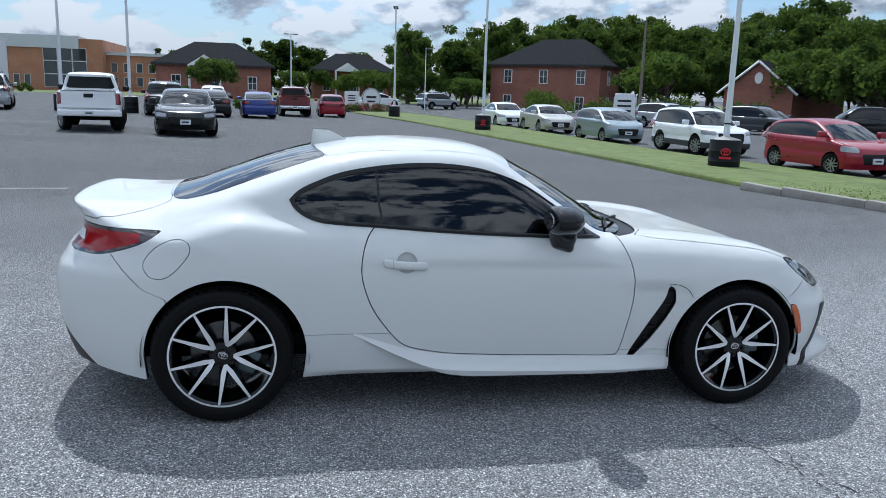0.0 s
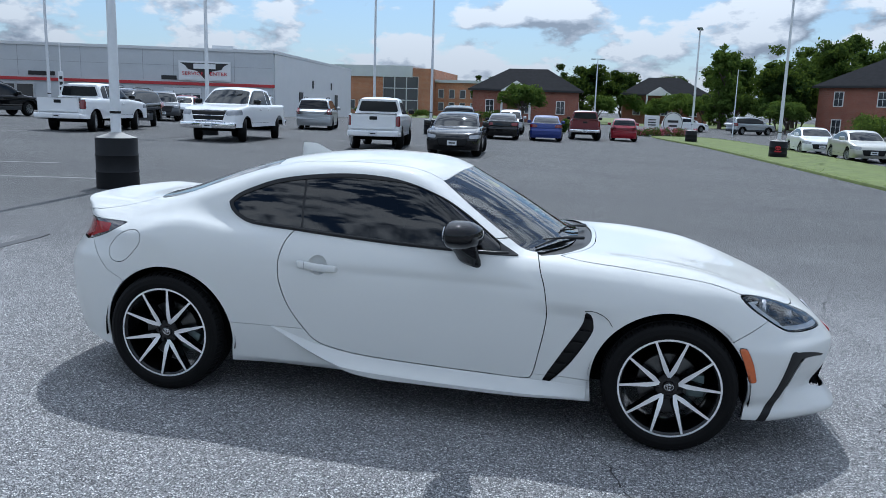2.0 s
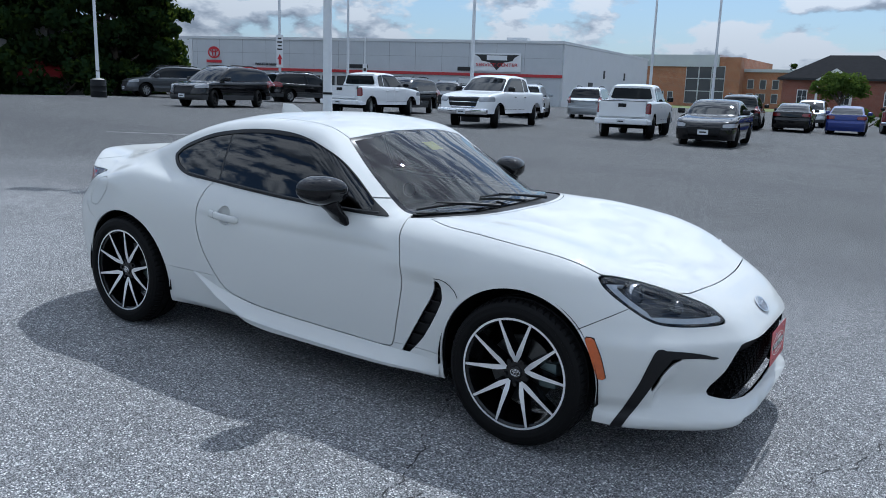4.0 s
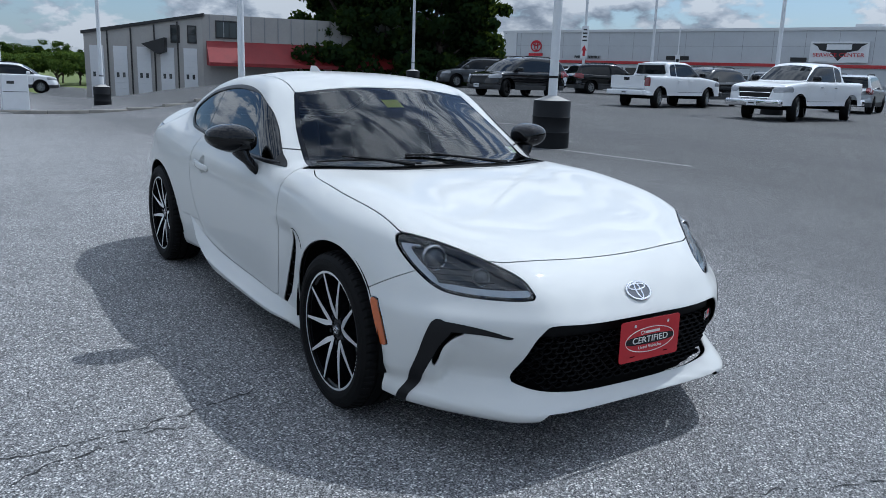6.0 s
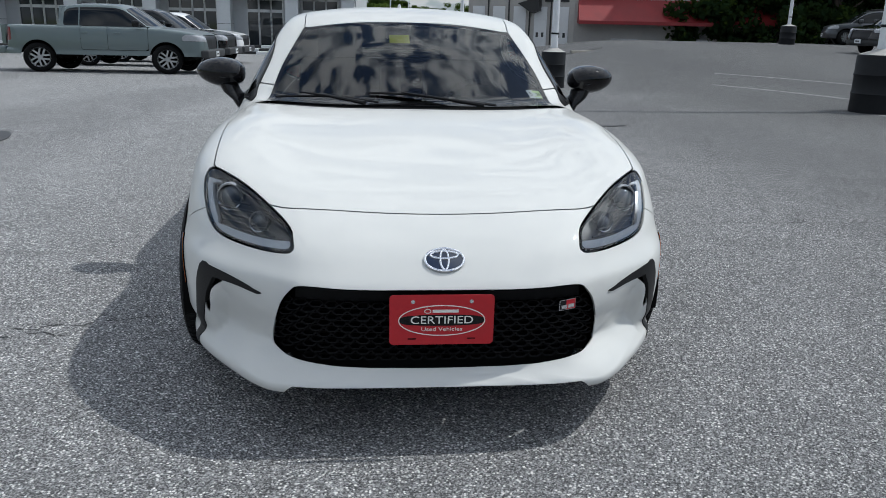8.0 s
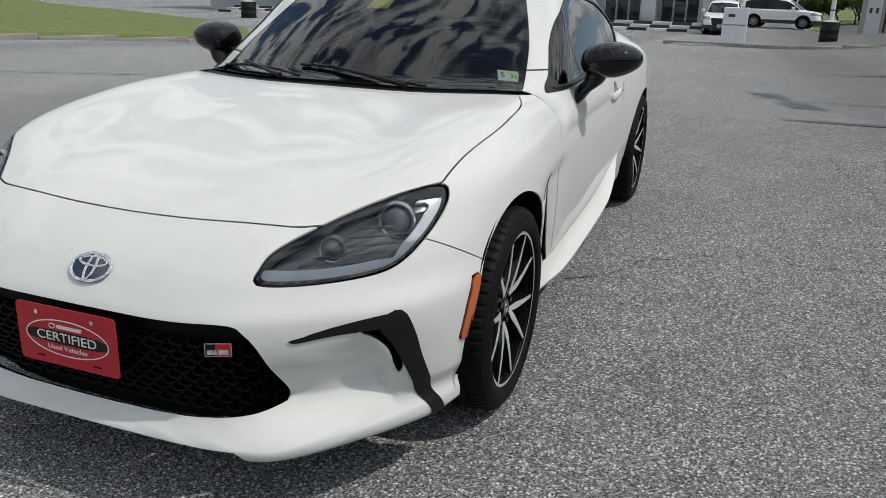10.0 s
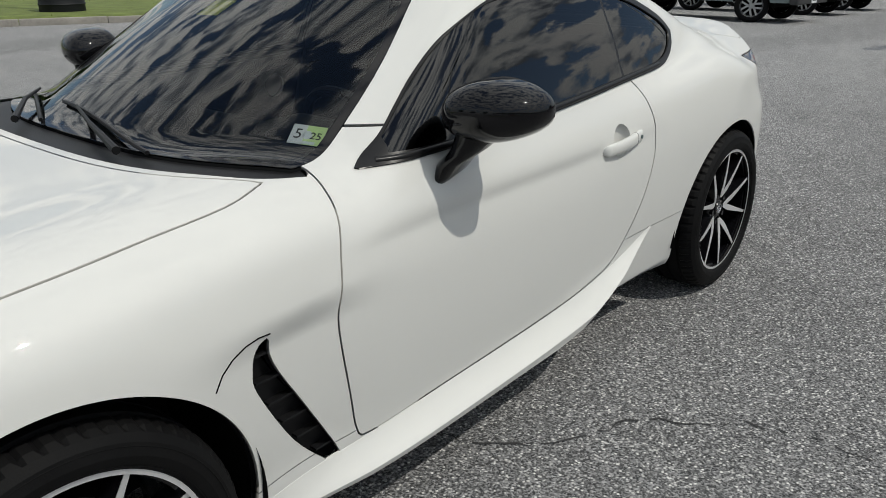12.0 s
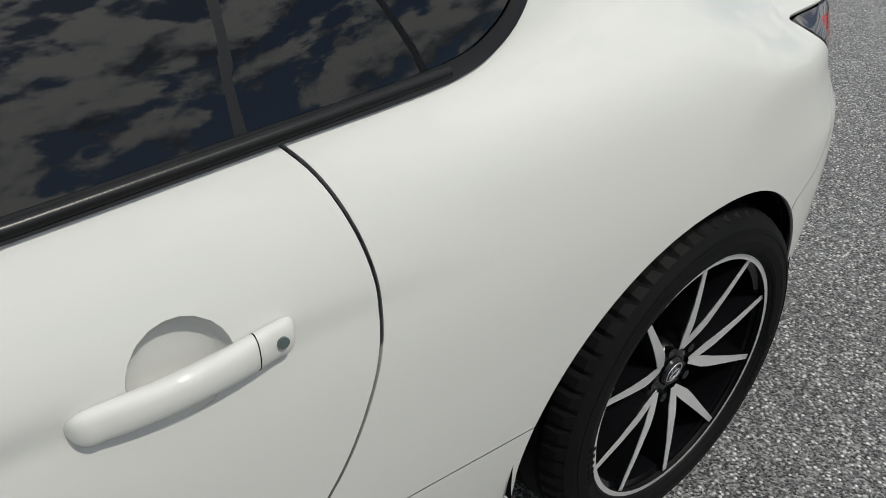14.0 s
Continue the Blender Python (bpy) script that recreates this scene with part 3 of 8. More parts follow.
def coupe_field():
    hood = curve([(-2.3, 0.965), (-2.05, 0.972), (-1.9, 0.965), (-1.75, 0.962), (-1.6, 0.965), (-1.4, 0.97), (-1.0, 0.93), (-0.5, 0.90), (0.0, 0.89), (0.4, 0.89), (0.75, 0.885), (1.0, 0.867), (1.25, 0.84), (1.5, 0.802), (1.75, 0.748), (1.93, 0.687), (2.05, 0.625), (2.12, 0.56), (2.2, 0.45)], 75)
    crest = curve([(-2.3, 0.0), (-1.5, 0.0), (0.3, 0.0), (0.8, 0.004), (1.1, 0.022), (1.4, 0.026), (1.6, 0.010), (1.8, 0.0), (2.2, 0.0)])
    front = curve([(0.0, 2.04), (0.15, 2.06), (0.178, 2.125), (0.195, 2.152), (0.218, 2.155), (0.238, 2.132), (0.275, 2.108), (0.36, 2.128), (0.46, 2.142), (0.515, 2.135), (0.56, 2.11), (0.60, 2.09), (0.65, 2.055), (0.70, 2.02), (0.78, 1.99), (0.9, 1.95)])
    nose = curve([(0.0, 0.0), (0.2, 0.004), (0.3, 0.013), (0.4, 0.038), (0.5, 0.097), (0.62, 0.189), (0.735, 0.295), (0.79, 0.375), (0.83, 0.475), (0.86, 0.63), (0.878, 0.85), (0.9, 1.3)])
    tailp = curve([(0.0, 0.0), (0.3, 0.016), (0.5, 0.058), (0.65, 0.145), (0.75, 0.255), (0.82, 0.395), (0.86, 0.535), (0.885, 0.76), (0.91, 1.3)])
    back = curve([(0.0, -1.98), (0.2, -2.03), (0.32, -2.075), (0.45, -2.105), (0.58, -2.115), (0.66, -2.10), (0.72, -2.05), (0.78, -2.005), (0.86, -1.985), (0.92, -2.0), (0.955, -2.04), (1.0, -2.045)])
    wide = curve([(-2.2, 0.86), (-1.7, 0.882), (-1.3, 0.888), (-1.0, 0.875), (-0.6, 0.852), (-0.2, 0.846), (0.3, 0.846), (0.7, 0.856), (1.0, 0.872), (1.3, 0.88), (1.6, 0.878), (2.2, 0.86)], 75)
    peak = curve([(-2.2, 0.66), (-1.6, 0.66), (-1.2, 0.66), (-0.6, 0.62), (0.0, 0.60), (0.6, 0.60), (1.0, 0.62), (1.3, 0.60), (2.2, 0.5)], 75)
    roof = curve([(-2.3, 0.55), (-1.95, 0.80), (-1.75, 0.90), (-1.6, 0.965), (-1.5, 1.01), (-1.3, 1.088), (-1.1, 1.162), (-0.85, 1.232), (-0.6, 1.272), (-0.35, 1.287), (-0.12, 1.281), (0.0, 1.267), (0.1, 1.243), (0.18, 1.205), (0.4, 1.099), (0.662, 0.951), (0.82, 0.856), (1.1, 0.70), (1.4, 0.52)], 75)
    girth = curve([(-2.3, 0.30), (-1.9, 0.52), (-1.6, 0.635), (-1.3, 0.715), (-1.0, 0.767), (-0.6, 0.785), (-0.1, 0.79), (0.3, 0.787), (0.6, 0.783), (0.9, 0.785), (1.4, 0.785)], 75)
    sill_lo = curve([(-1.3, 0.0), (-1.0, 0.0), (-0.88, 0.45), (-0.7, 1.0), (0.62, 1.0), (0.9, 0.25), (1.3, 0.0)])
    duct = inside(rounded([(0.56, 0.455), (0.63, 0.478), (0.68, 0.478), (0.702, 0.455), (0.712, 0.38), (0.722, 0.29), (0.728, 0.24), (0.65, 0.255), (0.57, 0.30), (0.535, 0.37)], 3))

    def f(x, y, z):
        # side wall: widest at the peak, rolling in above and tucking in below
        pk, w = peak(x), wide(x)
        over, under = np.maximum(z - pk, 0), np.maximum(pk - z, 0)
        roll = 0.74 * over**2 + 5.6 * np.maximum(over - 0.12, 0) ** 3
        tuck = 0.26 * under**2
        Y = w - roll - tuck
        sl = sill_lo(x)
        Y = Y - sl * 0.05 * step(0.225, 0.16, z)
        Y = Y + 0.007 * np.exp(-(((z - 0.80) / 0.05) ** 2)) * step(0.35, 0.8, x) * step(1.5, 1.0, x)
        # hollow behind the front wheel
        Y = Y - 0.022 * step(0.68, 0.60, z) * step(0.15, 0.35, z) * np.exp(-(((x - 0.80) / 0.17) ** 2))
        fy = (y - Y) * 0.95
        # lid of the lower body
        Zc = hood(x) + crest(x) * np.exp(-(((y - 0.64) / 0.16) ** 2)) - 0.010 * step(0.9, 1.5, x) * np.exp(-((y / 0.3) ** 2)) - 0.02 * y * y
        rear = step(-1.15, -1.6, x)
        Zc = Zc - (1 - rear) * 1.0 * np.maximum(y - 0.68, 0) ** 2 - rear * 0.75 * np.maximum(y - 0.42, 0) ** 2
        fz = z - Zc
        lip = step(0.31, 0.24, z)
        nz = nose(np.maximum(y - 0.10 * lip * step(0.75, 0.50, y), 0) * (1 + 0.03 * lip))
        pull = step(0.50, 0.60, z) * 0.06 * np.clip(y, 0, 0.9) ** 2
        fx = (x - (front(z) - nz - pull)) * 0.8
        fx = fx + 0.026 * np.exp(-(((z - 0.325) / 0.06) ** 2)) * step(0.40, 0.54, y) * step(0.755, 0.66, y)
        pocket = duct(y, z)
        fx = fx + 0.8 * step(0.0, 0.07, pocket) * (0.008 + 0.03 * step(0.56, 0.75, y)) * step(1.6, 1.75, x)
        fr = ((back(z) + tailp(y)) - x) * 0.8
        low = smax(0.017 + 0.03 * step(0.45, 0.75, z) * step(-0.4, 0.4, x), fx, fy, fz)
        low = smax(0.016, low, fr)
        # cabin
        top = z - (roof(x + 0.33 * y * y * step(-0.2, 0.3, x) - 0.22 * y * y * step(-0.6, -1.1, x)) - 0.13 * y * y + 0.004 * np.exp(-(((y - 0.3) / 0.16) ** 2)))
        g = girth(x) - 0.44 * (z - 0.88) - 0.30 * np.maximum(z - 0.95, 0) ** 2
        cab = smax(0.021, top * 0.86, (y - g) * 0.9, 0.74 - z)
        k = 0.028 + 0.05 * step(-0.9, -1.3, x)
        h = np.clip(0.5 + 0.5 * (cab - low) / k, 0, 1)
        return cab + (low - cab) * h - k * h * (1 - h)

    return f


def circle_cut(cx, cz, r, ymin=0.45):
    """A wheel opening: round above the hub, straight below."""
    def g(x, y, z):
        d = np.where(z > cz, np.hypot(x - cx, z - cz), np.abs(x - cx) + 0.10 * (cz - z))
        return np.minimum(r - d, y - ymin)
    return g


def side(poly, lo=0.3, steps=5, keep=()):
    s = inside(rounded(poly, steps, keep))
    return lambda x, y, z: np.minimum(s(x, z), (y - lo))


def plan(poly, zmin=0.55, steps=5, keep=()):
    s = inside(rounded(poly, steps, keep))
    return lambda x, y, z: np.minimum(s(x, y), (z - zmin))


def face(poly, xmin=1.4, steps=5, keep=()):
    s = inside(rounded(poly, steps, keep))
    return lambda x, y, z: np.minimum(s(y, z), (x - xmin))


DLO = [(-1.0, 1.012), (-0.975, 0.972), (-0.92, 0.936), (-0.83, 0.912), (-0.60, 0.899), (-0.375, 0.886), (-0.09, 0.873), (0.19, 0.866), (0.42, 0.863), (0.535, 0.859), (0.444, 0.909), (0.364, 0.964), (0.280, 1.020), (0.150, 1.098), (0.018, 1.150), (-0.12, 1.182), (-0.29, 1.194), (-0.467, 1.187), (-0.63, 1.166), (-0.76, 1.139), (-0.87, 1.098), (-0.955, 1.056)]
DOOR = [(-0.570, 0.935), (-0.608, 0.903), (-0.640, 0.862), (-0.664, 0.790), (-0.671, 0.710), (-0.655, 0.627), (-0.61, 0.521), (-0.53, 0.413), (-0.45, 0.342), (-0.306, 0.308), (-0.164, 0.294), (0.116, 0.283), (0.393, 0.277), (0.605, 0.275), (0.643, 0.30), (0.665, 0.401), (0.687, 0.53), (0.692, 0.614), (0.675, 0.723), (0.648, 0.803), (0.612, 0.885), (0.52, 0.93)]
LAMP = [(0.750, 0.748), (0.735, 0.761), (0.70, 0.761), (0.612, 0.736), (0.522, 0.695), (0.455, 0.655), (0.440, 0.625), (0.448, 0.594), (0.56, 0.588), (0.665, 0.596), (0.712, 0.619), (0.743, 0.668), (0.757, 0.718)]


CUP = (0.050, 0.050)


def build_shell():
    s = Shell(coupe_field(), -1.25, 1.25, 0.55, 190, 96, 190)
    P = {}
    s.cut("below", lambda x, y, z: (0.19 + 0.045 * step(-1.5, -1.9, x) - 0.016 * step(1.6, 1.9, x) + 0.042 * step(1.7, 1.9, x) * step(0.485, 0.44, y)) - z)
    s.cut("arch", circle_cut(-1.272, 0.313, 0.358))
    s.cut("arch", circle_cut(1.279, 0.313, 0.362))
    # front end
    P["grille"] = s.cut("grille", face([(-0.3, 0.514), (0.2, 0.514), (0.40, 0.518), (0.445, 0.498), (0.480, 0.44), (0.508, 0.318), (0.486, 0.290), (0.40, 0.275), (0.2, 0.262), (-0.3, 0.260)], 1.8, 4, (0, 9)), 0.0)
    arm = s.cut("bezel", face([(0.514, 0.460), (0.53, 0.471), (0.61, 0.494), (0.69, 0.508), (0.738, 0.511), (0.738, 0.477), (0.70, 0.477), (0.61, 0.474)], 1.6, 4, (0, 4, 5)), 0.0)
    leg = s.cut("bezel", side([(1.838, 0.514), (1.872, 0.506), (1.886, 0.476), (1.856, 0.420), (1.816, 0.335), (1.775, 0.255), (1.730, 0.165), (1.687, 0.165), (1.746, 0.280), (1.790, 0.375), (1.818, 0.460)], 0.55, 4, (6, 7)), 0.0)
    P["bezel"] = arm + leg
    P["pocket"] = s.cut("pocket", face([(0.66, 0.476), (0.705, 0.476), (0.728, 0.44), (0.735, 0.37), (0.730, 0.32), (0.718, 0.36), (0.714, 0.41), (0.696, 0.445)], 1.6, 4, (4,)), 0.0)
    P["lamp"] = s.cut("lamp", face(LAMP, 1.4, 5), 0.003)
    P["marker"] = s.cut("marker", side([(1.577, 0.538), (1.614, 0.538), (1.650, 0.468), (1.676, 0.377), (1.642, 0.375), (1.608, 0.465), (1.586, 0.515)], 0.6, 3, (0, 1, 3, 4)), 0.0015)
    # glass
    dlo = side(DLO, 0.3, 4, (0, 9))
    ring = s.cut("dlo", dlo, 0.0)
    keep_rest = s.rest
    s.rest = ring
    divider = lambda x, y, z: 0.007 - np.abs(x + 0.575 + 0.09 * (z - 0.9))
    glass = s.cut("glass_all", lambda x, y, z: dlo(x, y, z) - 0.019 + 0.0162 * step(-0.25, 0.05, x) * step(0.885, 0.915, z), 0.0)
    P["trim"] = s.rest
    s.rest = glass
    P["pillar"] = s.cut("pillar", divider, 0.0)
    P["door_glass"] = s.cut("door_glass", lambda x, y, z: x + 0.575 + 0.09 * (z - 0.9), 0.0)
    P["quarter_glass"] = s.rest
    s.rest = keep_rest
    wind = plan([(0.80, -0.1), (0.79, 0.2), (0.76, 0.4), (0.705, 0.56), (0.642, 0.665), (0.59, 0.661), (0.34, 0.610), (0.098, 0.520), (0.115, 0.45), (0.145, 0.2), (0.15, -0.1)], 0.8, 4, (0, 4, 7, 10))
    ws = s.cut("ws", lambda x, y, z: np.minimum(wind(x, y, z), z - 0.86), 0.0015)
    keep_rest = s.rest
    s.rest = ws
    P["windscreen"] = s.cut("windscreen", lambda x, y, z: np.minimum(wind(x, y, z) - 0.022, z - 0.872), 0.0)
    P["frit"] = s.rest
    s.rest = keep_rest
    backl = plan([(-0.865, -0.1), (-0.86, 0.25), (-0.83, 0.46), (-0.90, 0.50), (-1.15, 0.52), (-1.40, 0.525), (-1.50, 0.50), (-1.545, 0.40), (-1.56, 0.2), (-1.565, -0.1)], 0.9, 4, (0, 9))
    bl = s.cut("bl", backl, 0.0015)
    keep_rest = s.rest
    s.rest = bl
    P["rear_window"] = s.cut("rear_window", lambda x, y, z: backl(x, y, z) - 0.022, 0.0)
    P["rear_frit"] = s.rest
    s.rest = keep_rest
    # cowl: the dark trough between bonnet and windscreen
    P["cowl"] = s.cut("cowl", plan([(0.875, -0.1), (0.87, 0.2), (0.845, 0.4), (0.80, 0.55), (0.74, 0.66), (0.66, 0.705), (0.625, 0.69), (0.60, 0.5), (0.6, -0.1)], 0.8, 4, (0, 8)), 0.001)
    # lamps at the back
    P["tail"] = s.cut("tail", side([(-1.555, 0.868), (-1.645, 0.812), (-1.80, 0.757), (-1.90, 0.745), (-2.02, 0.75), (-2.03, 0.80), (-2.0, 0.865), (-1.78, 0.872)], 0.42, 4, (0,)), 0.002)
    P["vent"] = s.cut("vent", side([(0.872, 0.642), (0.902, 0.628), (0.916, 0.585), (0.908, 0.53), (0.82, 0.372), (0.725, 0.262), (0.688, 0.243), (0.702, 0.29), (0.787, 0.442), (0.862, 0.575)], 0.5, 4, (0, 6)), 0.0)
    # panels
    hood = plan([(0.90, -0.1), (0.895, 0.2), (0.87, 0.4), (0.82, 0.56), (0.735, 0.690), (0.85, 0.731), (1.04, 0.749), (1.20, 0.752), (1.45, 0.738), (1.575, 0.731), (1.68, 0.665), (1.75, 0.600), (1.835, 0.522), (1.868, 0.45), (1.888, 0.30), (1.898, 0.15), (1.901, -0.1)], 0.6, 4, (0, 4, 9, 12, 16))
    P["hood"] = s.cut("hood", hood, 0.0025)
    s.cut("cup", lambda x, y, z: np.minimum((1 - np.hypot((x + 0.461) / CUP[0], (z - 0.746) / CUP[1])) * 0.045, y - 0.4), 0.0)
    P["door"] = s.cut("door", side(DOOR, 0.45, 4), 0.0024)
    P["fuel"] = s.cut("fuel", side([(-1.627, 0.732), (-1.605, 0.682), (-1.561, 0.668), (-1.511, 0.683), (-1.457, 0.738), (-1.424, 0.789), (-1.432, 0.831), (-1.47, 0.845), (-1.528, 0.833), (-1.588, 0.792)], 0.5, 3), 0.0)
    keep_rest, s.rest = s.rest, list(P["fuel"])
    flap_edge = inside(rounded([(-1.627, 0.732), (-1.605, 0.682), (-1.561, 0.668), (-1.511, 0.683), (-1.457, 0.738), (-1.424, 0.789), (-1.432, 0.831), (-1.47, 0.845), (-1.528, 0.833), (-1.588, 0.792)], 3))
    P["flap"] = s.cut("flap_inner", lambda x, y, z: flap_edge(x, z) - 0.0034, 0.0)
    s.rest = keep_rest
    lid = plan([(-1.575, -0.1), (-1.57, 0.25), (-1.55, 0.42), (-1.56, 0.515), (-1.66, 0.60), (-1.78, 0.66), (-1.90, 0.64), (-2.2, 0.62), (-2.2, -0.1)], 0.90, 4, (0, 5, 7, 8))
    P["bootlid"] = s.cut("bootlid", lid, 0.0022)
    P["roof"] = s.cut("roof", plan([(0.16, -0.1), (0.125, 0.45), (0.095, 0.518), (-0.15, 0.522), (-0.5, 0.522), (-0.82, 0.498), (-0.86, 0.25), (-0.865, -0.1)], 1.0, 4, (0, 2, 5, 7)), 0.0025)
    P["valance"] = s.cut("valance", lambda x, y, z: np.minimum(0.215 + 0.85 * (-x - 1.83) - z, -x - 1.78), 0.001)
    P["front_bumper"] = s.cut("front_bumper", lambda x, y, z: np.where(z > 0.55, (x - 1.572) - 1.72 * (z - 0.575), x - 1.50) * 0.5, 0.0016)
    P["rear_bumper"] = s.cut("rear_bumper", lambda x, y, z: (np.interp(z, [0.5, 0.58, 0.62, 0.70, 0.76, 0.80], [-1.50, -1.533, -1.628, -1.715, -1.774, -1.95]) - x) * 0.6, 0.0016)
    P["rocker"] = s.cut("rocker", lambda x, y, z: np.minimum(np.where(x < -0.5, 0.407, np.where(x > 0.63, 0.30, 0.6)) - z, np.minimum(x + 1.0, 1.0 - x)) , 0.0012)
    P["fender"] = s.cut("fender", lambda x, y, z: np.minimum(np.minimum(x - 0.60, 0.866 - z), y - 0.55), 0.0)
    P["body_side"] = s.rest
    return s, P


def skin(s, p, axis, lo, hi):
    """Where a line along one axis leaves the body."""
    t = np.linspace(lo, hi, 500)
    q = np.repeat(np.array([p], float), 500, 0)
    q[:, axis] = t
    v = s.f(q)
    k = int(np.nonzero(v < 0)[0].max(initial=0))
    return float(t[k] - v[k] * (t[min(k + 1, 499)] - t[k]) / (v[min(k + 1, 499)] - v[k] + 1e-12))


def y_at(s, x, z):
    return skin(s, (x, 0, z), 1, 0.3, 1.2)


def x_at(s, y, z):
    return skin(s, (0, y, z), 0, 1.2, 2.4)


def z_at(s, x, y):
    return skin(s, (x, y, 0), 2, 0.5, 1.5)


def on_skin(s, p):
    """A frame on the skin: z along the outward normal, x level, y up the surface."""
    n = Vector(s.grad(np.array([p]))[0]).normalized()
    if p[1] < 0:
        n.y = -abs(n.y)
    level = Vector((0, 0, 1)).cross(n).normalized()
    m = Matrix((level, n.cross(level), n)).transposed().to_4x4()
    m.translation = p
    return m


def text_mesh(body, size, mat, name, parent, m, depth=0.0006, label="", wide=None):
    c = bpy.data.curves.new("letters", "FONT")
    c.body, c.size, c.extrude, c.align_x, c.align_y = body, size, depth, "CENTER", "CENTER"
    tmp = new("letters", c)
    bpy.context.view_layer.update()
    me = bpy.data.meshes.new_from_object(tmp.evaluated_get(bpy.context.evaluated_depsgraph_get()))
    bpy.data.objects.remove(tmp)
    bpy.data.curves.remove(c)
    me.materials.clear()
    me.materials.append(mat)
    if wide:
        xs = [v.co.x for v in me.vertices]
        k = wide / (max(xs) - min(xs))
        me.transform(Matrix.Diagonal((k, 1, 1, 1)))
    ob = new(name, me)
    ob.parent = parent
    ob.matrix_basis = m
    return tagged(ob, label)


def ellipse_ring(bm, a, b, r, m, n=48, cx=0.0, cy=0.0, seg=8, flat=0.6):
    """A ring of oval outline a x b and bar radius r."""
    rings = []
    for k in range(n):
        t = 2 * math.pi * k / n
        c, nrm = Vector((cx + a * math.cos(t), cy + b * math.sin(t), 0)), Vector((b * math.cos(t), a * math.sin(t), 0)).normalized()
        rings.append([bm.verts.new(m @ (c + nrm * r * math.cos(q) + Vector((0, 0, r * flat * math.sin(q))))) for q in (2 * math.pi * j / seg for j in range(seg))])
    for i in range(n):
        for j in range(seg):
            bm.faces.new((rings[i][j], rings[(i + 1) % n][j], rings[(i + 1) % n][(j + 1) % seg], rings[i][(j + 1) % seg]))


def add_disc(bm, a, b, z0, z1, m, n=40):
    add_prism(bm, [(a * math.cos(2 * math.pi * k / n), b * math.sin(2 * math.pi * k / n)) for k in range(n)], z0, z1, m)


def add_blob(bm, c, r, shape, nu=28, nv=16):
    """A rounded body: shape(u, v) scales a unit sphere's point before r and c are put on."""
    rows = []
    for j in range(nv + 1):
        v = math.pi * j / nv
        rows.append([bm.verts.new(Vector(c) + Vector(shape(math.sin(v) * math.cos(2 * math.pi * i / nu), math.sin(v) * math.sin(2 * math.pi * i / nu), math.cos(v)))* 1.0) for i in range(nu)])
    for j in range(nv):
        for i in range(nu):
            q = (rows[j][i], rows[j + 1][i], rows[j + 1][(i + 1) % nu], rows[j][(i + 1) % nu])
            bm.faces.new(q)
    bmesh.ops.remove_doubles(bm, verts=bm.verts, dist=1e-5)
    bmesh.ops.recalc_face_normals(bm, faces=bm.faces)


